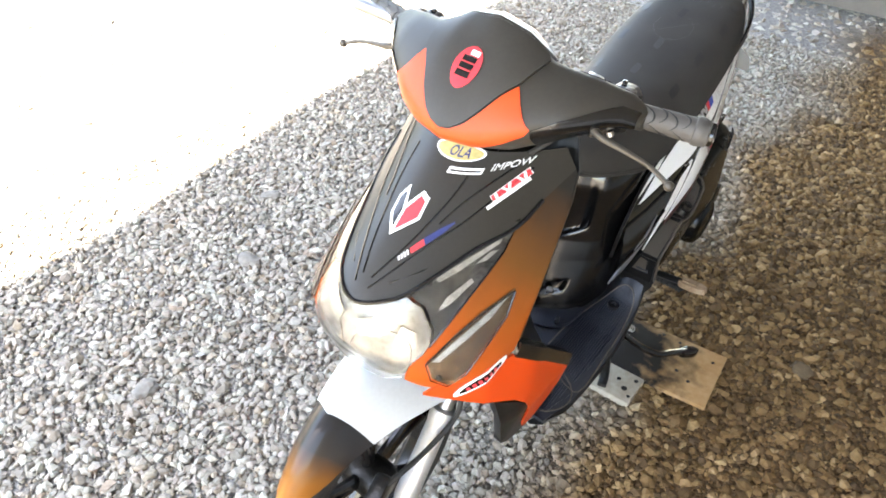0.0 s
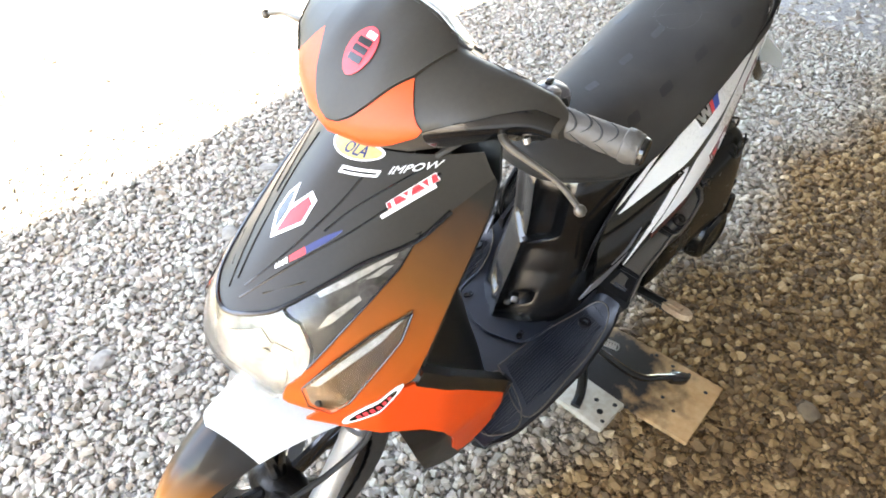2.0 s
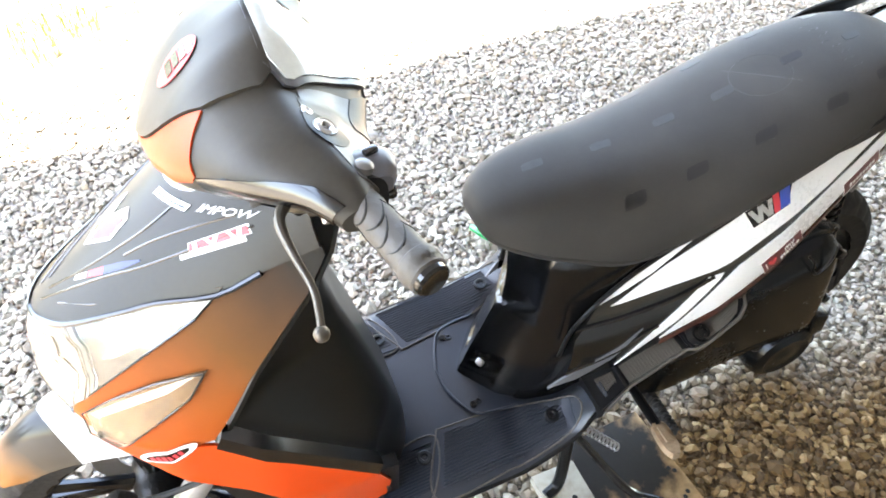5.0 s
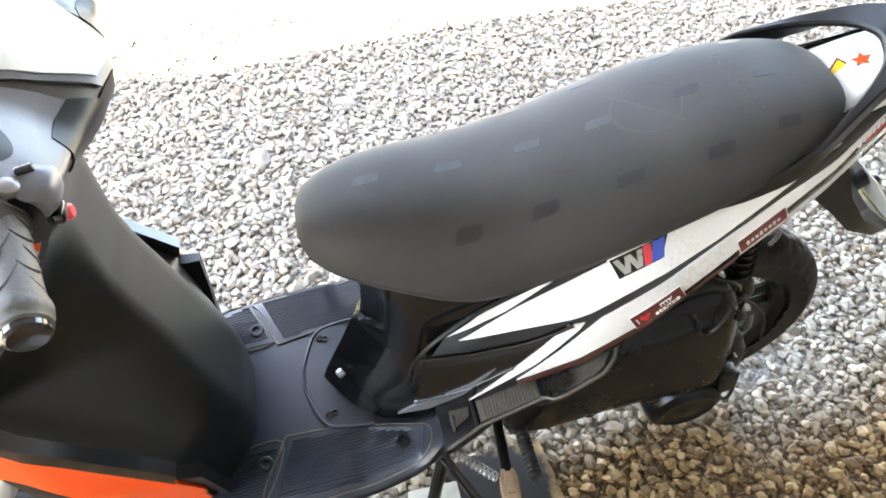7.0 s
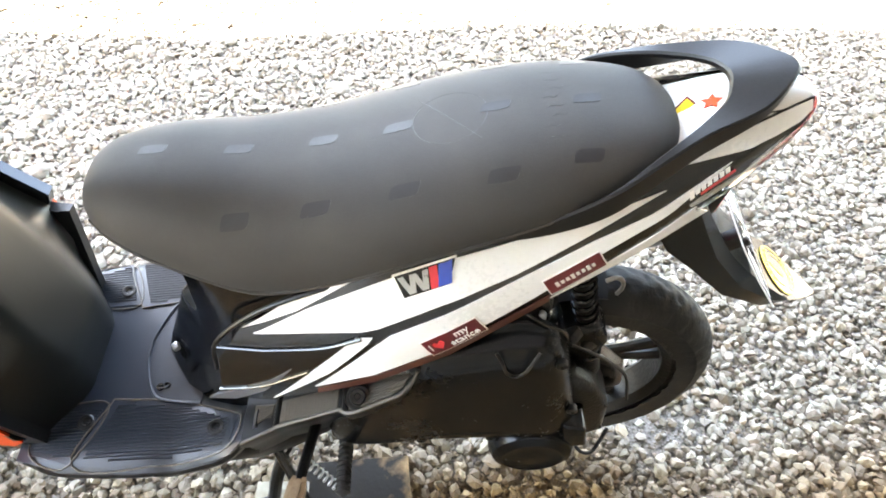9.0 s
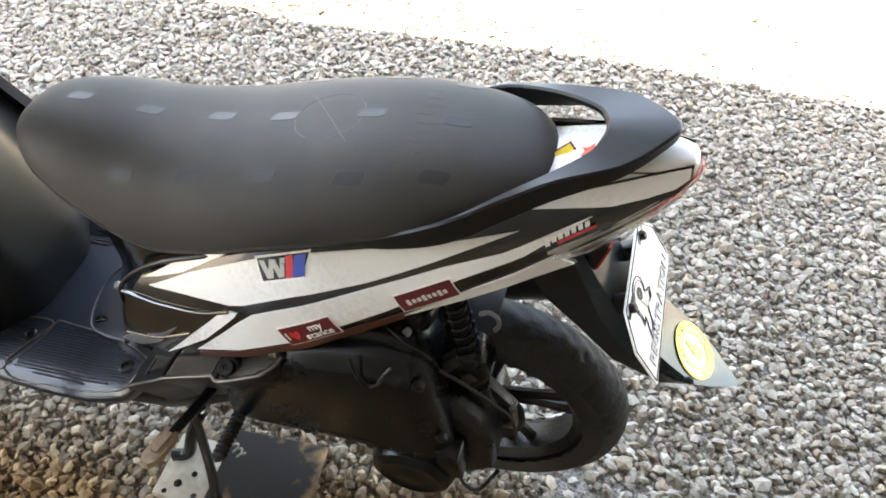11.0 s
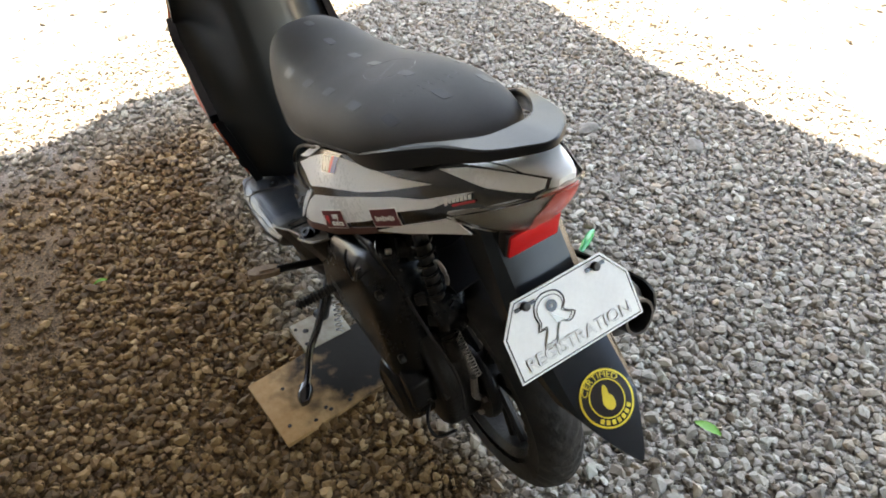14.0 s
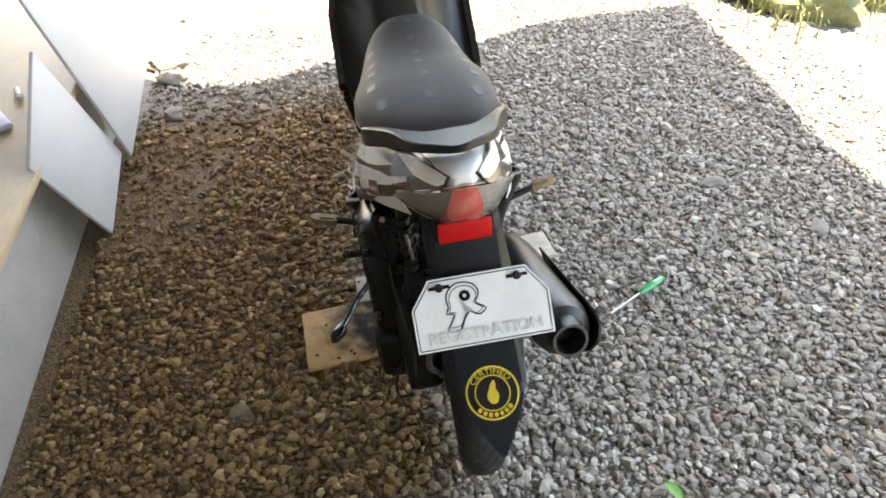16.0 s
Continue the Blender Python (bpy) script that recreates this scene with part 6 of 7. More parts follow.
P("oval_words", words("OLA", 0.015, lambda u, v, h: apron(0.024 + u, 0.8885 + v, 0.0066 + h)), NAVY, parent=beak, smooth=False)
front_sticker("pale_bar", [(0.022, 0.867), (0.063, 0.869), (0.063, 0.8755), (0.022, 0.8735)], 0.0026, STICKW)
front_sticker("pale_bar_line", [(0.025, 0.8695), (0.061, 0.8713), (0.061, 0.873), (0.025, 0.8712)], 0.0034, BLACK)
P("front_words", words("IMPOW", 0.0108, lambda u, v, h: apron(0.088 + u, 0.8785 + v + 0.18 * u, 0.0052 + h)), STICKW, parent=beak, smooth=False)
front_sticker("red_block_edge", [(0.085, 0.845), (0.091, 0.838), (0.113, 0.866), (0.106, 0.874)], 0.0012, STICKW, "red sticker with slanted white bars")
front_sticker("red_block", [(0.0858, 0.8452), (0.091, 0.8392), (0.1122, 0.866), (0.1062, 0.8728)], 0.002, REDM)
for k, (lean, w) in enumerate(((0.0, 0.0012), (0.0025, 0.001), (-0.002, 0.0013), (0.002, 0.001), (-0.001, 0.0012))):
    f = (k + 0.6) / 5.2
    a, b = Vector((0.0858, 0.8452)).lerp(Vector((0.1062, 0.8728)), f), Vector((0.091, 0.8392)).lerp(Vector((0.1122, 0.866)), min(0.97, max(0.03, f + lean * 40)))
    n = Vector((0.6, 0.8)) * w
    front_sticker("white_bar", [(a - n)[:], (b - n)[:], (b + n)[:], (a + n)[:]], 0.0027, STICKW)
front_sticker("thin_bar", [(0.0875, 0.833), (0.091, 0.8295), (0.1145, 0.8585), (0.111, 0.8625)], 0.0012, STICKW)
# creases of the front cover
for s in (1, -1):
    for pts in ([(0.012, 0.742), (0.05, 0.79), (0.075, 0.818), (0.11, 0.872)], [(0.05, 0.815), (0.06, 0.835), (0.075, 0.855), (0.095, 0.878)], [(0.008, 0.752), (0.028, 0.79), (0.045, 0.838), (0.05, 0.875)]):
        P("crease", tube(bmesh.new(), [apron(s * y, z, 0.0035) for y, z in spline(pts, 6)], 0.0016, 6), BLACK, parent=beak)
# round red sticker on the cowl
bm = patch([(0.0 + 0.021 * math.cos(a), 2.0 + 0.36 * math.sin(a)) for a in [2 * math.pi * k / 28 for k in range(28)]], on_cowl(0.0062), 0.0008, 0.012, (-1, 0, 0))
P("round_sticker", bm, REDM, "round red sticker with dark bars", parent=cowl_body)
for k in range(3):
    P("round_sticker_bar", patch(rect(0.022, 0.1, 0.0, 1.86 + 0.13 * k), on_cowl(0.0072), 0.0008, 0.012, (-1, 0, 0)), BLACK, parent=cowl_body)
P("round_sticker_tab", patch(rect(0.014, 0.09, 0.004, 2.24), on_cowl(0.0072), 0.0008, 0.012, (-1, 0, 0)), STICKW, parent=cowl_body)
# slanted oval on the orange flank
fl = flank(1, 0.0015)


def on_flank(u, v, lift):
    c, s = math.cos(radians(40)), math.sin(radians(40))
    p = fl(0.467 - u * c + v * s, 0.591 + u * s + v * c)
    return p + Vector((0.3, 1, 0)) * lift


flank_thing = [o for o in scooter.children if o.name == "apron_flank"][0]
P("flank_sticker", patch([(0.047 * math.cos(a) * (1.0 if math.cos(a) < 0 else 1.08), 0.011 * math.sin(a)) for a in [2 * math.pi * k / 26 for k in range(26)]], lambda u, v: on_flank(u, v, 0.001), 0.0008, 0.015, (0, -1, 0)), STICKW, "white slanted oval sticker with dark bars", parent=flank_thing)
P("flank_sticker_ground", patch([(0.038 * math.cos(a), 0.0065 * math.sin(a)) for a in [2 * math.pi * k / 22 for k in range(22)]], lambda u, v: on_flank(u, v, 0.0018), 0.0008, 0.015, (0, -1, 0)), BLACK, parent=flank_thing)
for k in range(6):
    P("flank_sticker_bar", patch(rect(0.006, 0.007, -0.024 + 0.0095 * k, 0, 0.3), lambda u, v: on_flank(u, v, 0.0026), 0.0006, 0.015, (0, -1, 0)), REDM, parent=flank_thing)


# -- seat prints: two rows of worn glossy marks, and a seam --
SEAT_ROWS = np.array(spline(SEAT, 4))[::-1]
SEAT_X = SEAT_ROWS[:, 0]


def seat_top(x, y, lift=0.0):
    z0, z1, w = (float(np.interp(x, SEAT_X, SEAT_ROWS[:, k])) for k in (1, 2, 3))
    zc = z0 + 0.3 * (z1 - z0)
    c = min(1.0, abs(y) / w) ** (1 / 0.72)
    return Vector((x, y + lift * 0.7 * y / w, zc + (z1 - zc) * max(0.0, 1 - c * c) ** 0.425 + lift))


PRINT = mat("worn_glossy_print", (0.013, 0.013, 0.0135), 0.52, var=0.2, scale=70, bump=0.03, fine=320, spec=0.4)
# paler copy of the same print, its sky sheen put into the base
PALEPRINT = mat("rubbed_glossy_print", (0.032, 0.032, 0.033), 0.5, var=0.25, scale=70, bump=0.03, spec=0.42)
PRINTS = [(x, 0.003 * (k % 2) - 0.004, PALEPRINT if k < 4 else PRINT) for k, x in enumerate((-0.08, -0.185, -0.287, -0.376, -0.486, -0.59))]
PRINTS += [(x, side * y, PRINT) for side in (1, -1) for x, y in ((-0.192, 0.092), (-0.286, 0.09), (-0.386, 0.09), (-0.492, 0.092), (-0.584, 0.08))]
for x, y, m in PRINTS:
    w, h = 0.033, 0.015
    poly = [(x + (w / 2) * math.copysign(abs(math.cos(a)) ** 0.4, math.cos(a)) + 0.25 * h * math.sin(a), y + (h / 2) * math.copysign(abs(math.sin(a)) ** 0.4, math.sin(a))) for a in [2 * math.pi * k / 16 for k in range(16)]]
    P("seat_print", patch(poly, lambda u, v: seat_top(u, v, 0.0003), 0.0004, 0.006, (0, 0, -1)), m, "worn glossy print on the vinyl", parent=seat)
EMBOSS = mat("rubbed_embossing", (0.028, 0.027, 0.027), 0.36, var=0.2, bump=0.02)
# a rubbed row of marks across the seat and a ring with a slash
for k in range(8):
    x, y = -0.548 - 0.004 * (k % 3), -0.055 + 0.0155 * k
    P("seat_mark", tube(bmesh.new(), [seat_top(x - 0.009 + 0.006 * j, y + 0.003 * (j % 2), -0.0002) for j in range(4)], 0.0004, 5), EMBOSS, parent=seat)
ring_line = [seat_top(-0.435 + 0.042 * math.cos(a), 0.042 * math.sin(a), -0.00028) for a in [2 * math.pi * k / 36 for k in range(37)]]
P("seat_ring", tube(bmesh.new(), ring_line, 0.0004, 5), EMBOSS, "faint rubbed ring on the vinyl", parent=seat)
P("seat_slash", tube(bmesh.new(), [seat_top(-0.40 - 0.01 * j, -0.04 + 0.012 * j, -0.00028) for j in range(8)], 0.0004, 5), EMBOSS, parent=seat)
bm = bmesh.new()
for s in (1, -1):
    ln = []
    for x, z0, z1, w in SEAT[1:-1]:
        ln.append((x, s * w * 0.99, z0 + 0.26 * (z1 - z0)))
    tube(bm, spline(ln, 4), 0.0028, 6)
P("seat_piping", bm, SEATM, parent=seat)
P("seat_bracket", block(bmesh.new(), (0.05, 0.004, 0.014), pose(-0.572, 0.1, 0.768, 0, 28, 0), 0.002), ALLOY)
P("tail_sticker_edge", block(bmesh.new(), (0.042, 0.017, 0.0009), Matrix.Translation((-0.7085, 0.004, 0.8411)) @ pose(0, 0, 0, 0, 27, 36), 0.0003, 1), MAROON)
P("tail_sticker", block(bmesh.new(), (0.036, 0.012, 0.0012), Matrix.Translation((-0.7085, 0.004, 0.8415)) @ pose(0, 0, 0, 0, 27, 36), 0.0004, 1), YELLOW, "small yellow and red sticker")
P("tail_sticker_bar", block(bmesh.new(), (0.010, 0.0105, 0.0014), Matrix.Translation((-0.699, 0.0105, 0.8372)) @ pose(0, 0, 0, 0, 27, 36), 0.0004, 1), REDM)
P("leaf_sticker", patch([(0.012 * r * math.cos(a), 0.012 * r * math.sin(a)) for a, r in [(2 * math.pi * k / 10, 1.0 if k % 2 else 0.5) for k in range(10)]], lambda u, v: Vector((-0.742 + u, 0.004 + v, 0.8592 - 0.5 * u)), 0.001, 0.02, (0, 0, -1)), ORANGE, "small orange sticker on the tail")

# -- exhaust on the right --
ma, mb = Vector((-0.44, -0.135, 0.335)), Vector((-0.862, -0.172, 0.497))
mw = (mb - ma).normalized()
L = (mb - ma).length
muffler = P("muffler", lathe(bmesh.new(), [(0.0, 0.0001), (0.0, 0.03), (0.03, 0.046), (0.08, 0.052), (L - 0.06, 0.054), (L - 0.04, 0.048), (L - 0.03, 0.034), (L - 0.02, 0.0315), (L, 0.0315), (L, 0.0265), (L - 0.05, 0.0255), (L - 0.05, 0.0001)], ma, mw, 32), EXHAUST, "black muffler with an open round end")


def shield(u, v):
    """u along the muffler, v round its outer side."""
    e1 = mw.cross(Vector((0, -1, 0))).normalized()
    e2 = e1.cross(mw)
    return ma + mw * u + (e1 * math.sin(v / 0.066) + e2 * math.cos(v / 0.066)) * -0.0605 * (1 if e2.y > 0 else -1)


P("heat_shield", patch([(0.12, -0.06), (L - 0.09, -0.072), (L - 0.045, -0.068), (L - 0.03, -0.055), (L - 0.024, -0.03), (L - 0.026, 0.005), (L - 0.04, 0.03), (L - 0.08, 0.045), (0.2, 0.05), (0.1, 0.03)], shield, 0.004, 0.02), SATIN, "black perforated heat shield", parent=muffler)
P("exhaust_pipe", tube(bmesh.new(), spline([(-0.25, -0.04, 0.25), (-0.30, -0.11, 0.21), (-0.38, -0.14, 0.26), ma], 6), 0.014, 12), GRIME)

# -- footpegs, stand, kick pedal --
PEGM = mat("worn_tan_peg", (0.2, 0.125, 0.066), 0.55, other=(0.34, 0.24, 0.15), bump=0.1, scale=30)
for s in (1, -1):
    a, b = Vector((-0.25, s * 0.19, 0.325)), Vector((-0.234, s * 0.312, 0.352))
    m = look(a, b)
    bm = loft([[m @ Vector((x, y, -d)) for x, y in ((-w, -0.007), (w, -0.007), (w, 0.007), (-w, 0.007))] for d, w in ((0.058, 0.010), (0.072, 0.013), (0.105, 0.013), (0.122, 0.006))], 3)
    peg = P("footpeg", bm, PEGM, "worn tan passenger footpeg")
    P("peg_rubber", loft([[m @ Vector((x, y, -d)) for x, y in ((-0.006, 0.006), (0.006, 0.006), (0.006, 0.0105), (-0.006, 0.0105))] for d in (0.068, 0.1)], 2), PEGM, parent=peg)
    P("peg_bracket", tube(bmesh.new(), [(-0.26, s * 0.09, 0.30), (-0.252, s * 0.17, 0.318), m @ Vector((0, 0, -0.062))], 0.0085, 10), SATIN)
bm = bmesh.new()
ln = [Vector((-0.30, 0.12, 0.27)), Vector((-0.30, 0.25, 0.27))]
rib = [(0.0, 0.008)]
for k in range(12):
    rib += [(0.03 + 0.008 * k, 0.009), (0.031 + 0.008 * k, 0.012), (0.034 + 0.008 * k, 0.012), (0.035 + 0.008 * k, 0.009)]
P("kick_pedal", lathe(bm, [*rib, (0.13, 0.0001)], ln[0], (ln[1] - ln[0]).normalized(), 14), RUBBER, "ribbed black kick pedal")
for s in (1, -1):
    P("stand_leg", tube(bmesh.new(), spline([(-0.20, s * 0.09, 0.20), (-0.165, s * 0.15, 0.09), (-0.15, s * 0.17, 0.022 - 0.012 * (1 - s)), (-0.12, s * 0.18, 0.01 - 0.012 * (1 - s))], 5), 0.012, 10), SATIN, "black centre stand leg")
P("stand_bar", tube(bmesh.new(), [(-0.20, -0.09, 0.20), (-0.20, 0.09, 0.20)], 0.012, 10), SATIN)
P("side_stand", tube(bmesh.new(), spline([(-0.16, 0.12, 0.19), (-0.225, 0.20, 0.10), (-0.262, 0.25, 0.065), (-0.31, 0.28, 0.05), (-0.345, 0.305, 0.045)], 5), 0.009, 10), BLACK, "black side stand with a flat foot")
P("stand_foot", loft([oval(-0.325, 0.296, 0.043, 0.012, 0.01, 0.7, 16), oval(-0.35, 0.308, 0.04, 0.02, 0.014, 0.7, 16), oval(-0.372, 0.318, 0.038, 0.01, 0.008, 0.7, 16)], 3), BLACK)
sp0, sp1 = Vector((-0.19, 0.13, 0.17)), Vector((-0.275, 0.17, 0.09))
way = (sp1 - sp0).normalized()
e1 = way.cross(Vector((0, 0, 1))).normalized()
e2 = way.cross(e1)
P("stand_spring", tube(bmesh.new(), [sp0.lerp(sp1, i / 110) + (e1 * math.cos(i * 0.6) + e2 * math.sin(i * 0.6)) * 0.008 for i in range(111)], 0.002, 5), STEEL)

# -- the tail sits a little low, and turned to the scooter's right --
ENGINE_PARTS = ("drive_case", "crankcase", "gear_case", "air_box", "muffler", "hugger", "shock_absorber", "breather_hose", "brake_cable", "cable_spring", "case_bolt", "carburettor", "brake_plate", "engine_lug", "plug_lead")
for thing in [o for o in scooter.children if o.type == "MESH" and not o.name.startswith(ENGINE_PARTS)]:
    for ob in (thing, *thing.children_recursive):
        for v in ob.data.vertices:
            k = smooth01((-0.5 - v.co.x) / 0.33)
            v.co += Vector((0.010, -0.020, -0.016)) * k

# ---- things on the ground ----
def on_ground(name, bm, material, label, category, group="", **kw):
    return tagged(part(name, bm, material, None, **kw), label, category, group)


def stained_ply():
    m = OLDPLY.copy()
    m.name = "oil_stained_plywood"
    n, l = m.node_tree.nodes, m.node_tree.links
    b = n["Principled BSDF"]
    src = b.inputs["Base Color"].links[0].from_socket
    co, tex, ramp, mixc, far, add = (n.new("ShaderNode" + k) for k in ("TexCoord", "TexNoise", "ValToRGB", "Mix", "VectorMath", "Math"))
    tex.inputs["Scale"].default_value, tex.inputs["Detail"].default_value = 22.0, 6.0
    l.new(co.outputs["Object"], tex.inputs["Vector"])
    far.operation, far.inputs[1].default_value = "DISTANCE", (0.03, -0.09, 0.0)
    l.new(co.outputs["Object"], far.inputs[0])
    add.operation, add.inputs[1].default_value = "MULTIPLY_ADD", 0.3
    l.new(tex.outputs[0], add.inputs[0]), l.new(far.outputs["Value"], add.inputs[2])
    ramp.color_ramp.elements[0].position, ramp.color_ramp.elements[1].position = 0.25, 0.37
    ramp.color_ramp.elements[0].color, ramp.color_ramp.elements[1].color = (0.985, 0.985, 0.985, 1), (0.06, 0.06, 0.06, 1)
    mixc.data_type = "RGBA"
    l.new(add.outputs[0], ramp.inputs[0]), l.new(ramp.outputs[0], mixc.inputs[0]), l.new(src, mixc.inputs[6])
    mixc.inputs[7].default_value = (0.01, 0.0095, 0.0095, 1)
    b.inputs["Specular IOR Level"].default_value = 0.15
    l.new(mixc.outputs[2], b.inputs["Base Color"])
    return m


STAINED = stained_ply()
bm = block(bmesh.new(), (0.204, 0.325, 0.012), None, 0.002)
for v in bm.verts:
    v.co.x += 0.004 * noise.noise(v.co * 30)
board = on_ground("plywood_board", bm, STAINED, "oil-stained scrap of plywood lying under the scooter's stand", "board")
board.matrix_basis = pose(-0.313, 0.228, GZ + 0.006, 0, 0, 5.6)
for x, y in ((-0.06, 0.135), (0.04, 0.10), (-0.085, 0.08), (-0.07, 0.045), (-0.082, 0.038), (-0.088, -0.01), (-0.08, -0.02), (0.02, 0.062)):
    part("nail_hole", lathe(bmesh.new(), [(0.0062, 0.005), (0.0068, 0.0042), (0.0066, 0.0001)], (x, y, 0), (0, 0, 1), 10), GRIME, board)
bm = block(bmesh.new(), (0.1, 0.13, 0.022), None, 0.004)
OLDWOOD = mat("pale_dirty_wood", (0.5, 0.45, 0.36), 0.75, other=(0.3, 0.25, 0.18), bump=0.2, fine=80, scale=18, dust=0.2)
scrap = on_ground("wood_block", bm, OLDWOOD, "pale scuffed scrap of wood under the centre stand", "wood block")
scrap.matrix_basis = pose(-0.163, 0.178, GZ + 0.004, 0, 0, 1.5)
for x, y, r in ((-0.03, 0.05, 0.006), (0.01, 0.035, 0.008), (0.028, 0.055, 0.005), (-0.012, 0.01, 0.006), (0.02, -0.02, 0.007)):
    part("worn_hole", lathe(bmesh.new(), [(0.0112, r), (0.0118, r * 0.8), (0.0116, 0.0001)], (x, y, 0), (0, 0, 1), 10), GRIME, scrap)
bm = block(bmesh.new(), (0.11, 0.13, 0.014), None, 0.003)
scrap = on_ground("wood_block", bm, OLDWOOD, "pale flat scrap of wood lying on the gravel", "wood block")
scrap.matrix_basis = pose(-0.095, -0.283, 0.018 + GZ, 0, 0, 8)

# screwdriver
GREENP = mat("green_clear_plastic", (0.01, 0.3, 0.09), 0.2, var=0.2, coat=0.5, bump=0.0)
driver = tagged(new("screwdriver"), "screwdriver with a green plastic handle lying on the gravel", "screwdriver")
tip, end = Vector((-0.384, -0.443, 0.014 + GZ)), Vector((-0.286, -0.625, 0.022 + GZ))
way = (end - tip).normalized()
part("shaft", lathe(bmesh.new(), [(0.0, 0.0001), (0.0, 0.0022), (0.115, 0.0025)], tip, way, 10), STEEL, driver)
part("handle", lathe(bmesh.new(), [(0.11, 0.004), (0.115, 0.008), (0.13, 0.0085), (0.14, 0.0115), (0.165, 0.012), (0.19, 0.0105), (0.202, 0.0075), (0.206, 0.0001)], tip, way, 8), GREENP, driver, "green plastic handle")

# leaves
LEAF = mat("fresh_green_leaf", (0.09, 0.28, 0.02), 0.5, var=0.3)
for x, y, r, sz in ((-0.912, -0.412, 20, 0.03), (0.32, 0.62, 80, 0.018)):
    bm = bmesh.new()
    loops = []
    for k in range(7):
        f = k / 6
        w = sz * 0.42 * math.sin(math.pi * (0.06 + 0.9 * f)) ** 0.8
        z = 0.006 * math.sin(3 * f)
        loops.append([(sz * (f - 0.5) * 2, -w, z + 0.003), (sz * (f - 0.5) * 2, 0, z), (sz * (f - 0.5) * 2, w, z + 0.003), (sz * (f - 0.5) * 2, 0, z - 0.0006)])
    rings(bm, loops)
    ob = on_ground("leaf", bm, LEAF, "small fallen green leaf on the gravel", "leaf", "fallen leaves")
    ob.matrix_basis = pose(x, y, 0.022 + GZ, 8, 5, r)

# larger stones in the gravel
ROCKM = mat("brown_grey_field_stone", (0.1, 0.066, 0.034), 0.9, other=(0.17, 0.122, 0.07), bump=0.6, fine=60, scale=22)
GREYROCK = mat("grey_field_stone", (0.15, 0.136, 0.114), 0.9, other=(0.25, 0.23, 0.195), bump=0.6, fine=60, scale=22)


def stone(name, x, y, sx, sy, sz, seed, material, label, category, group="", sub=3, rough=0.35):
    bm = bmesh.new()
    bmesh.ops.create_icosphere(bm, subdivisions=sub, radius=1.0)
    off = Vector((seed * 3.1, seed * 1.7, seed))
    for v in bm.verts:
        k = 1 + rough * noise.noise(v.co * 1.3 + off) + 0.12 * noise.noise(v.co * 3.5 + off)
        v.co = Vector((v.co.x * sx * k, v.co.y * sy * k, v.co.z * sz * k))
    ob = on_ground(name, bm, material, label, category, group, flat_angle=28)
    ob.matrix_basis = pose(x, y, sz * 0.35 - 0.01 + GZ, 0, 0, seed * 47)
    return ob


for i, (x, y, s) in enumerate(((-0.53, 0.55, 0.026), (0.12, -0.95, 0.03), (-0.15, -1.17, 0.028), (0.62, -0.75, 0.027), (1.27, 0.98, 0.05), (1.42, 1.02, 0.07), (1.53, 0.97, 0.06), (0.98, 0.93, 0.035))):
    brown = y > 0.2 and x < 0.9
    stone("stone", x, y, s * 1.3, s, s * 0.6, i + 1, ROCKM if brown else GREYROCK, f"larger flat {'brown' if brown else 'grey'} stone lying among the gravel", "stone", "larger stones")
MOSS = mat("moss_on_stone", (0.06, 0.085, 0.02), 0.95, other=(0.2, 0.2, 0.12), bump=0.6, fine=120, scale=10)
stone("boulder", 1.5, -1.85, 0.42, 0.26, 0.2, 31, MOSS, "mossy green boulder in the sun beyond the roof", "boulder", sub=4)
stone("boulder", 1.36, -2.35, 0.25, 0.22, 0.14, 33, MOSS, "small mossy boulder beside the larger one", "boulder", sub=4)

# grass and weeds in the open beyond the roof's shade
GRASS = mat("dry_green_grass", (0.1, 0.16, 0.03), 0.7, other=(0.3, 0.28, 0.12))
rng = random.Random(8)
bm = bmesh.new()
for k in range(420):
    cx, cy = rng.choice(((1.15, -1.72), (0.85, -2.15), (0.7, -2.3), (1.25, -2.15), (1.6, -1.6)))
    x, y = cx + rng.gauss(0, 0.12), cy + rng.gauss(0, 0.1)
    h, a = rng.uniform(0.03, 0.09), rng.uniform(0, 2 * math.pi)
    dx, dy = 0.5 * h * math.cos(a), 0.5 * h * math.sin(a)
    px, py = -math.sin(a) * 0.003, math.cos(a) * 0.003
    v = [bm.verts.new(p) for p in ((x - px, y - py, GZ - 0.01), (x + px, y + py, GZ - 0.01), (x + dx * 0.4 + px, y + dy * 0.4 + py, h * 0.7), (x + dx, y + dy, h), (x + dx * 0.4 - px, y + dy * 0.4 - py, h * 0.7))]
    bm.faces.new(v)
tagged(part("grass", bm, GRASS, None, smooth=False), "thin green grass tufts between sunlit stones", "grass", kind="stuff")

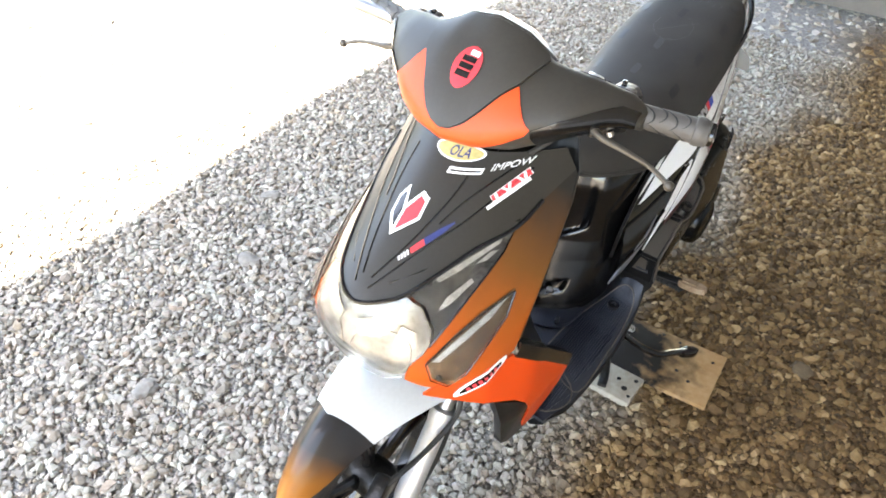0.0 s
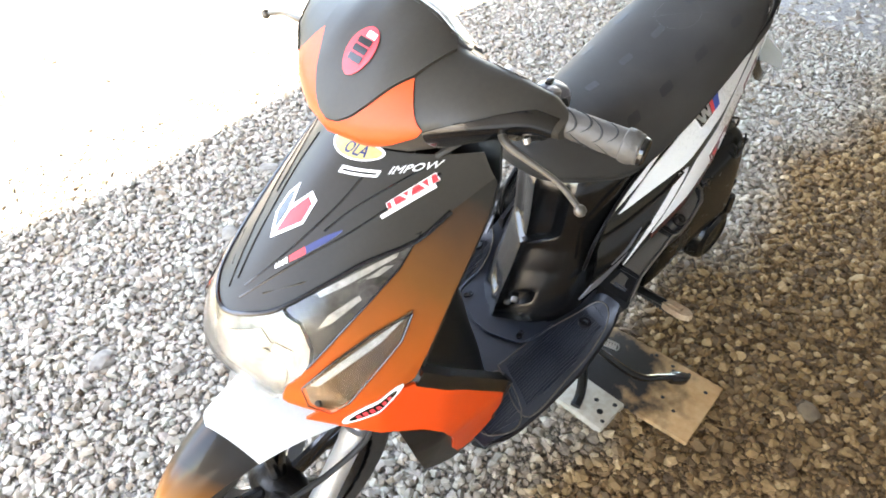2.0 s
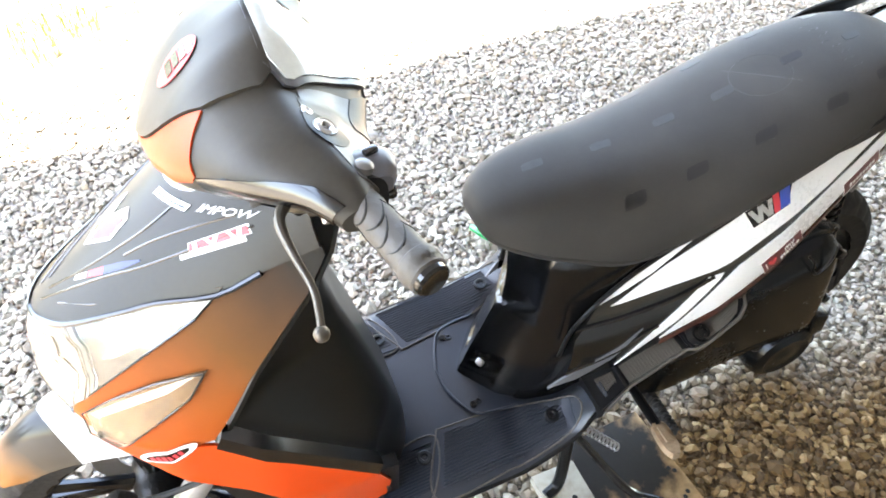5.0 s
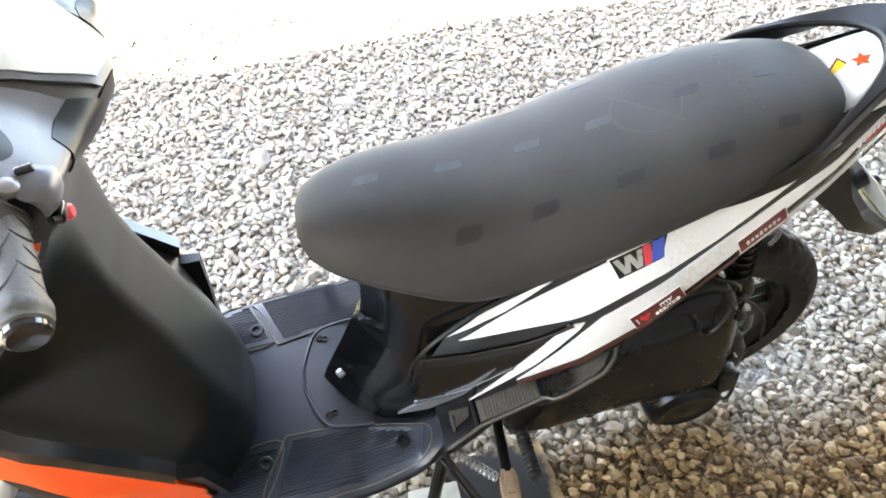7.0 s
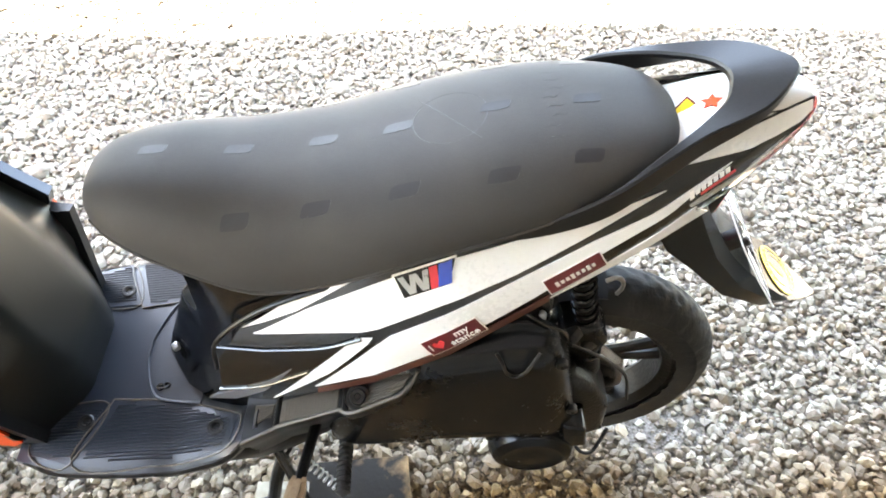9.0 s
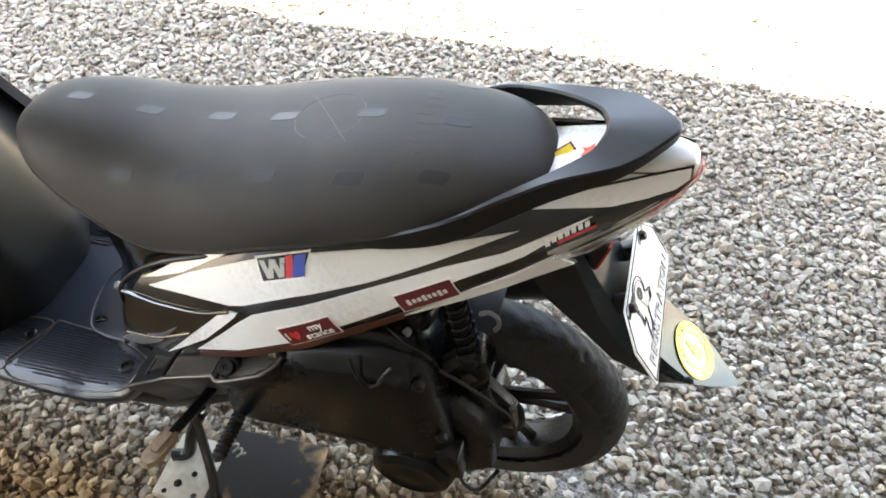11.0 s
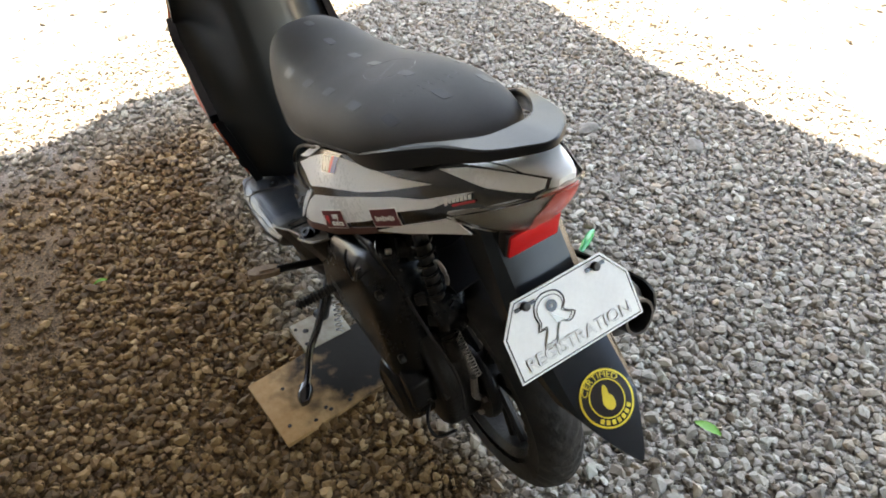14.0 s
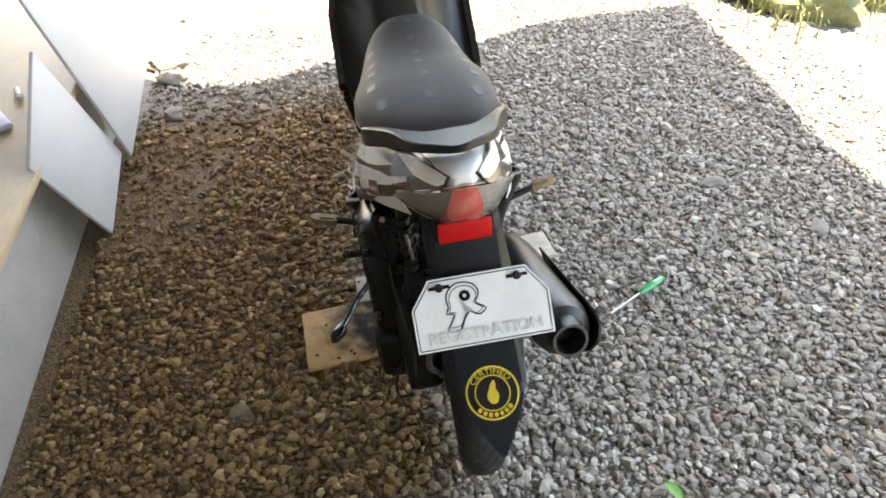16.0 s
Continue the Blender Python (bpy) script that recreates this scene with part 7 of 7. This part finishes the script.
# ---- bench of the building and the white boards against it ----
BENCHTOP = mat("tan_painted_cement", (0.46, 0.34, 0.2), 0.55, var=0.12, bump=0.1, fine=60, dust=0.25)
bench = tagged(new("bench"), "long low cement bench with a tan top along the building", "bench")
bench.matrix_basis = pose(0, 0, 0, 0, 0, 1.5)
part("base", block(bmesh.new(), (4.4, 0.5, 0.38), pose(-1.0, 1.37, 0.145), 0.012), CONCRETE, bench, "rough grey cement base")
part("top", block(bmesh.new(), (4.5, 0.95, 0.03), pose(-1.0, 1.52, 0.35), 0.006), BENCHTOP, bench, "tan cement top")


def leaning(poly, y, t, name, label):
    bm = bmesh.new()
    a = [bm.verts.new((x, y + 0.06 * z, z)) for x, z in poly]
    b = [bm.verts.new((x, y + 0.06 * z + t, z)) for x, z in poly]
    bm.faces.new(a), bm.faces.new(b[::-1])
    for i in range(4):
        j = (i + 1) % 4
        bm.faces.new((a[i], a[j], b[j], b[i]))
    bmesh.ops.bevel(bm, geom=bm.edges[:], offset=0.0025, segments=2, affect="EDGES", profile=0.5)
    return on_ground(name, bm, LATEX, label, "board", "white boards")


leaning([(0.06, 0.385), (0.262, -0.028), (0.60, 0.06), (0.39, 0.56)], 1.027, 0.012, "white_board", "white painted board leaning askew against the bench")
leaning([(0.40, 0.80), (0.615, 0.035), (1.17, 0.13), (0.99, 0.72)], 1.004, 0.012, "white_board", "white painted board overlapping another against the bench")
CAPM = mat("white_plastic", (0.78, 0.74, 0.72), 0.35, var=0.04)
on_ground("bottle", lathe(bmesh.new(), [(-0.03, 0.0001), (-0.03, 0.012), (0.022, 0.0125), (0.026, 0.009), (0.033, 0.009), (0.034, 0.0001)], (0.50, 1.215, 0.379), (-0.9, -0.35, 0), 18), CAPM, "small white plastic bottle lying on the bench", "bottle")
on_ground("packet", block(bmesh.new(), (0.11, 0.07, 0.02), pose(0.34, 1.235, 0.377, 0, 0, 35), 0.008), mat("pale_violet_plastic", (0.66, 0.62, 0.74), 0.35, var=0.05), "pale violet plastic packet on the bench", "packet")
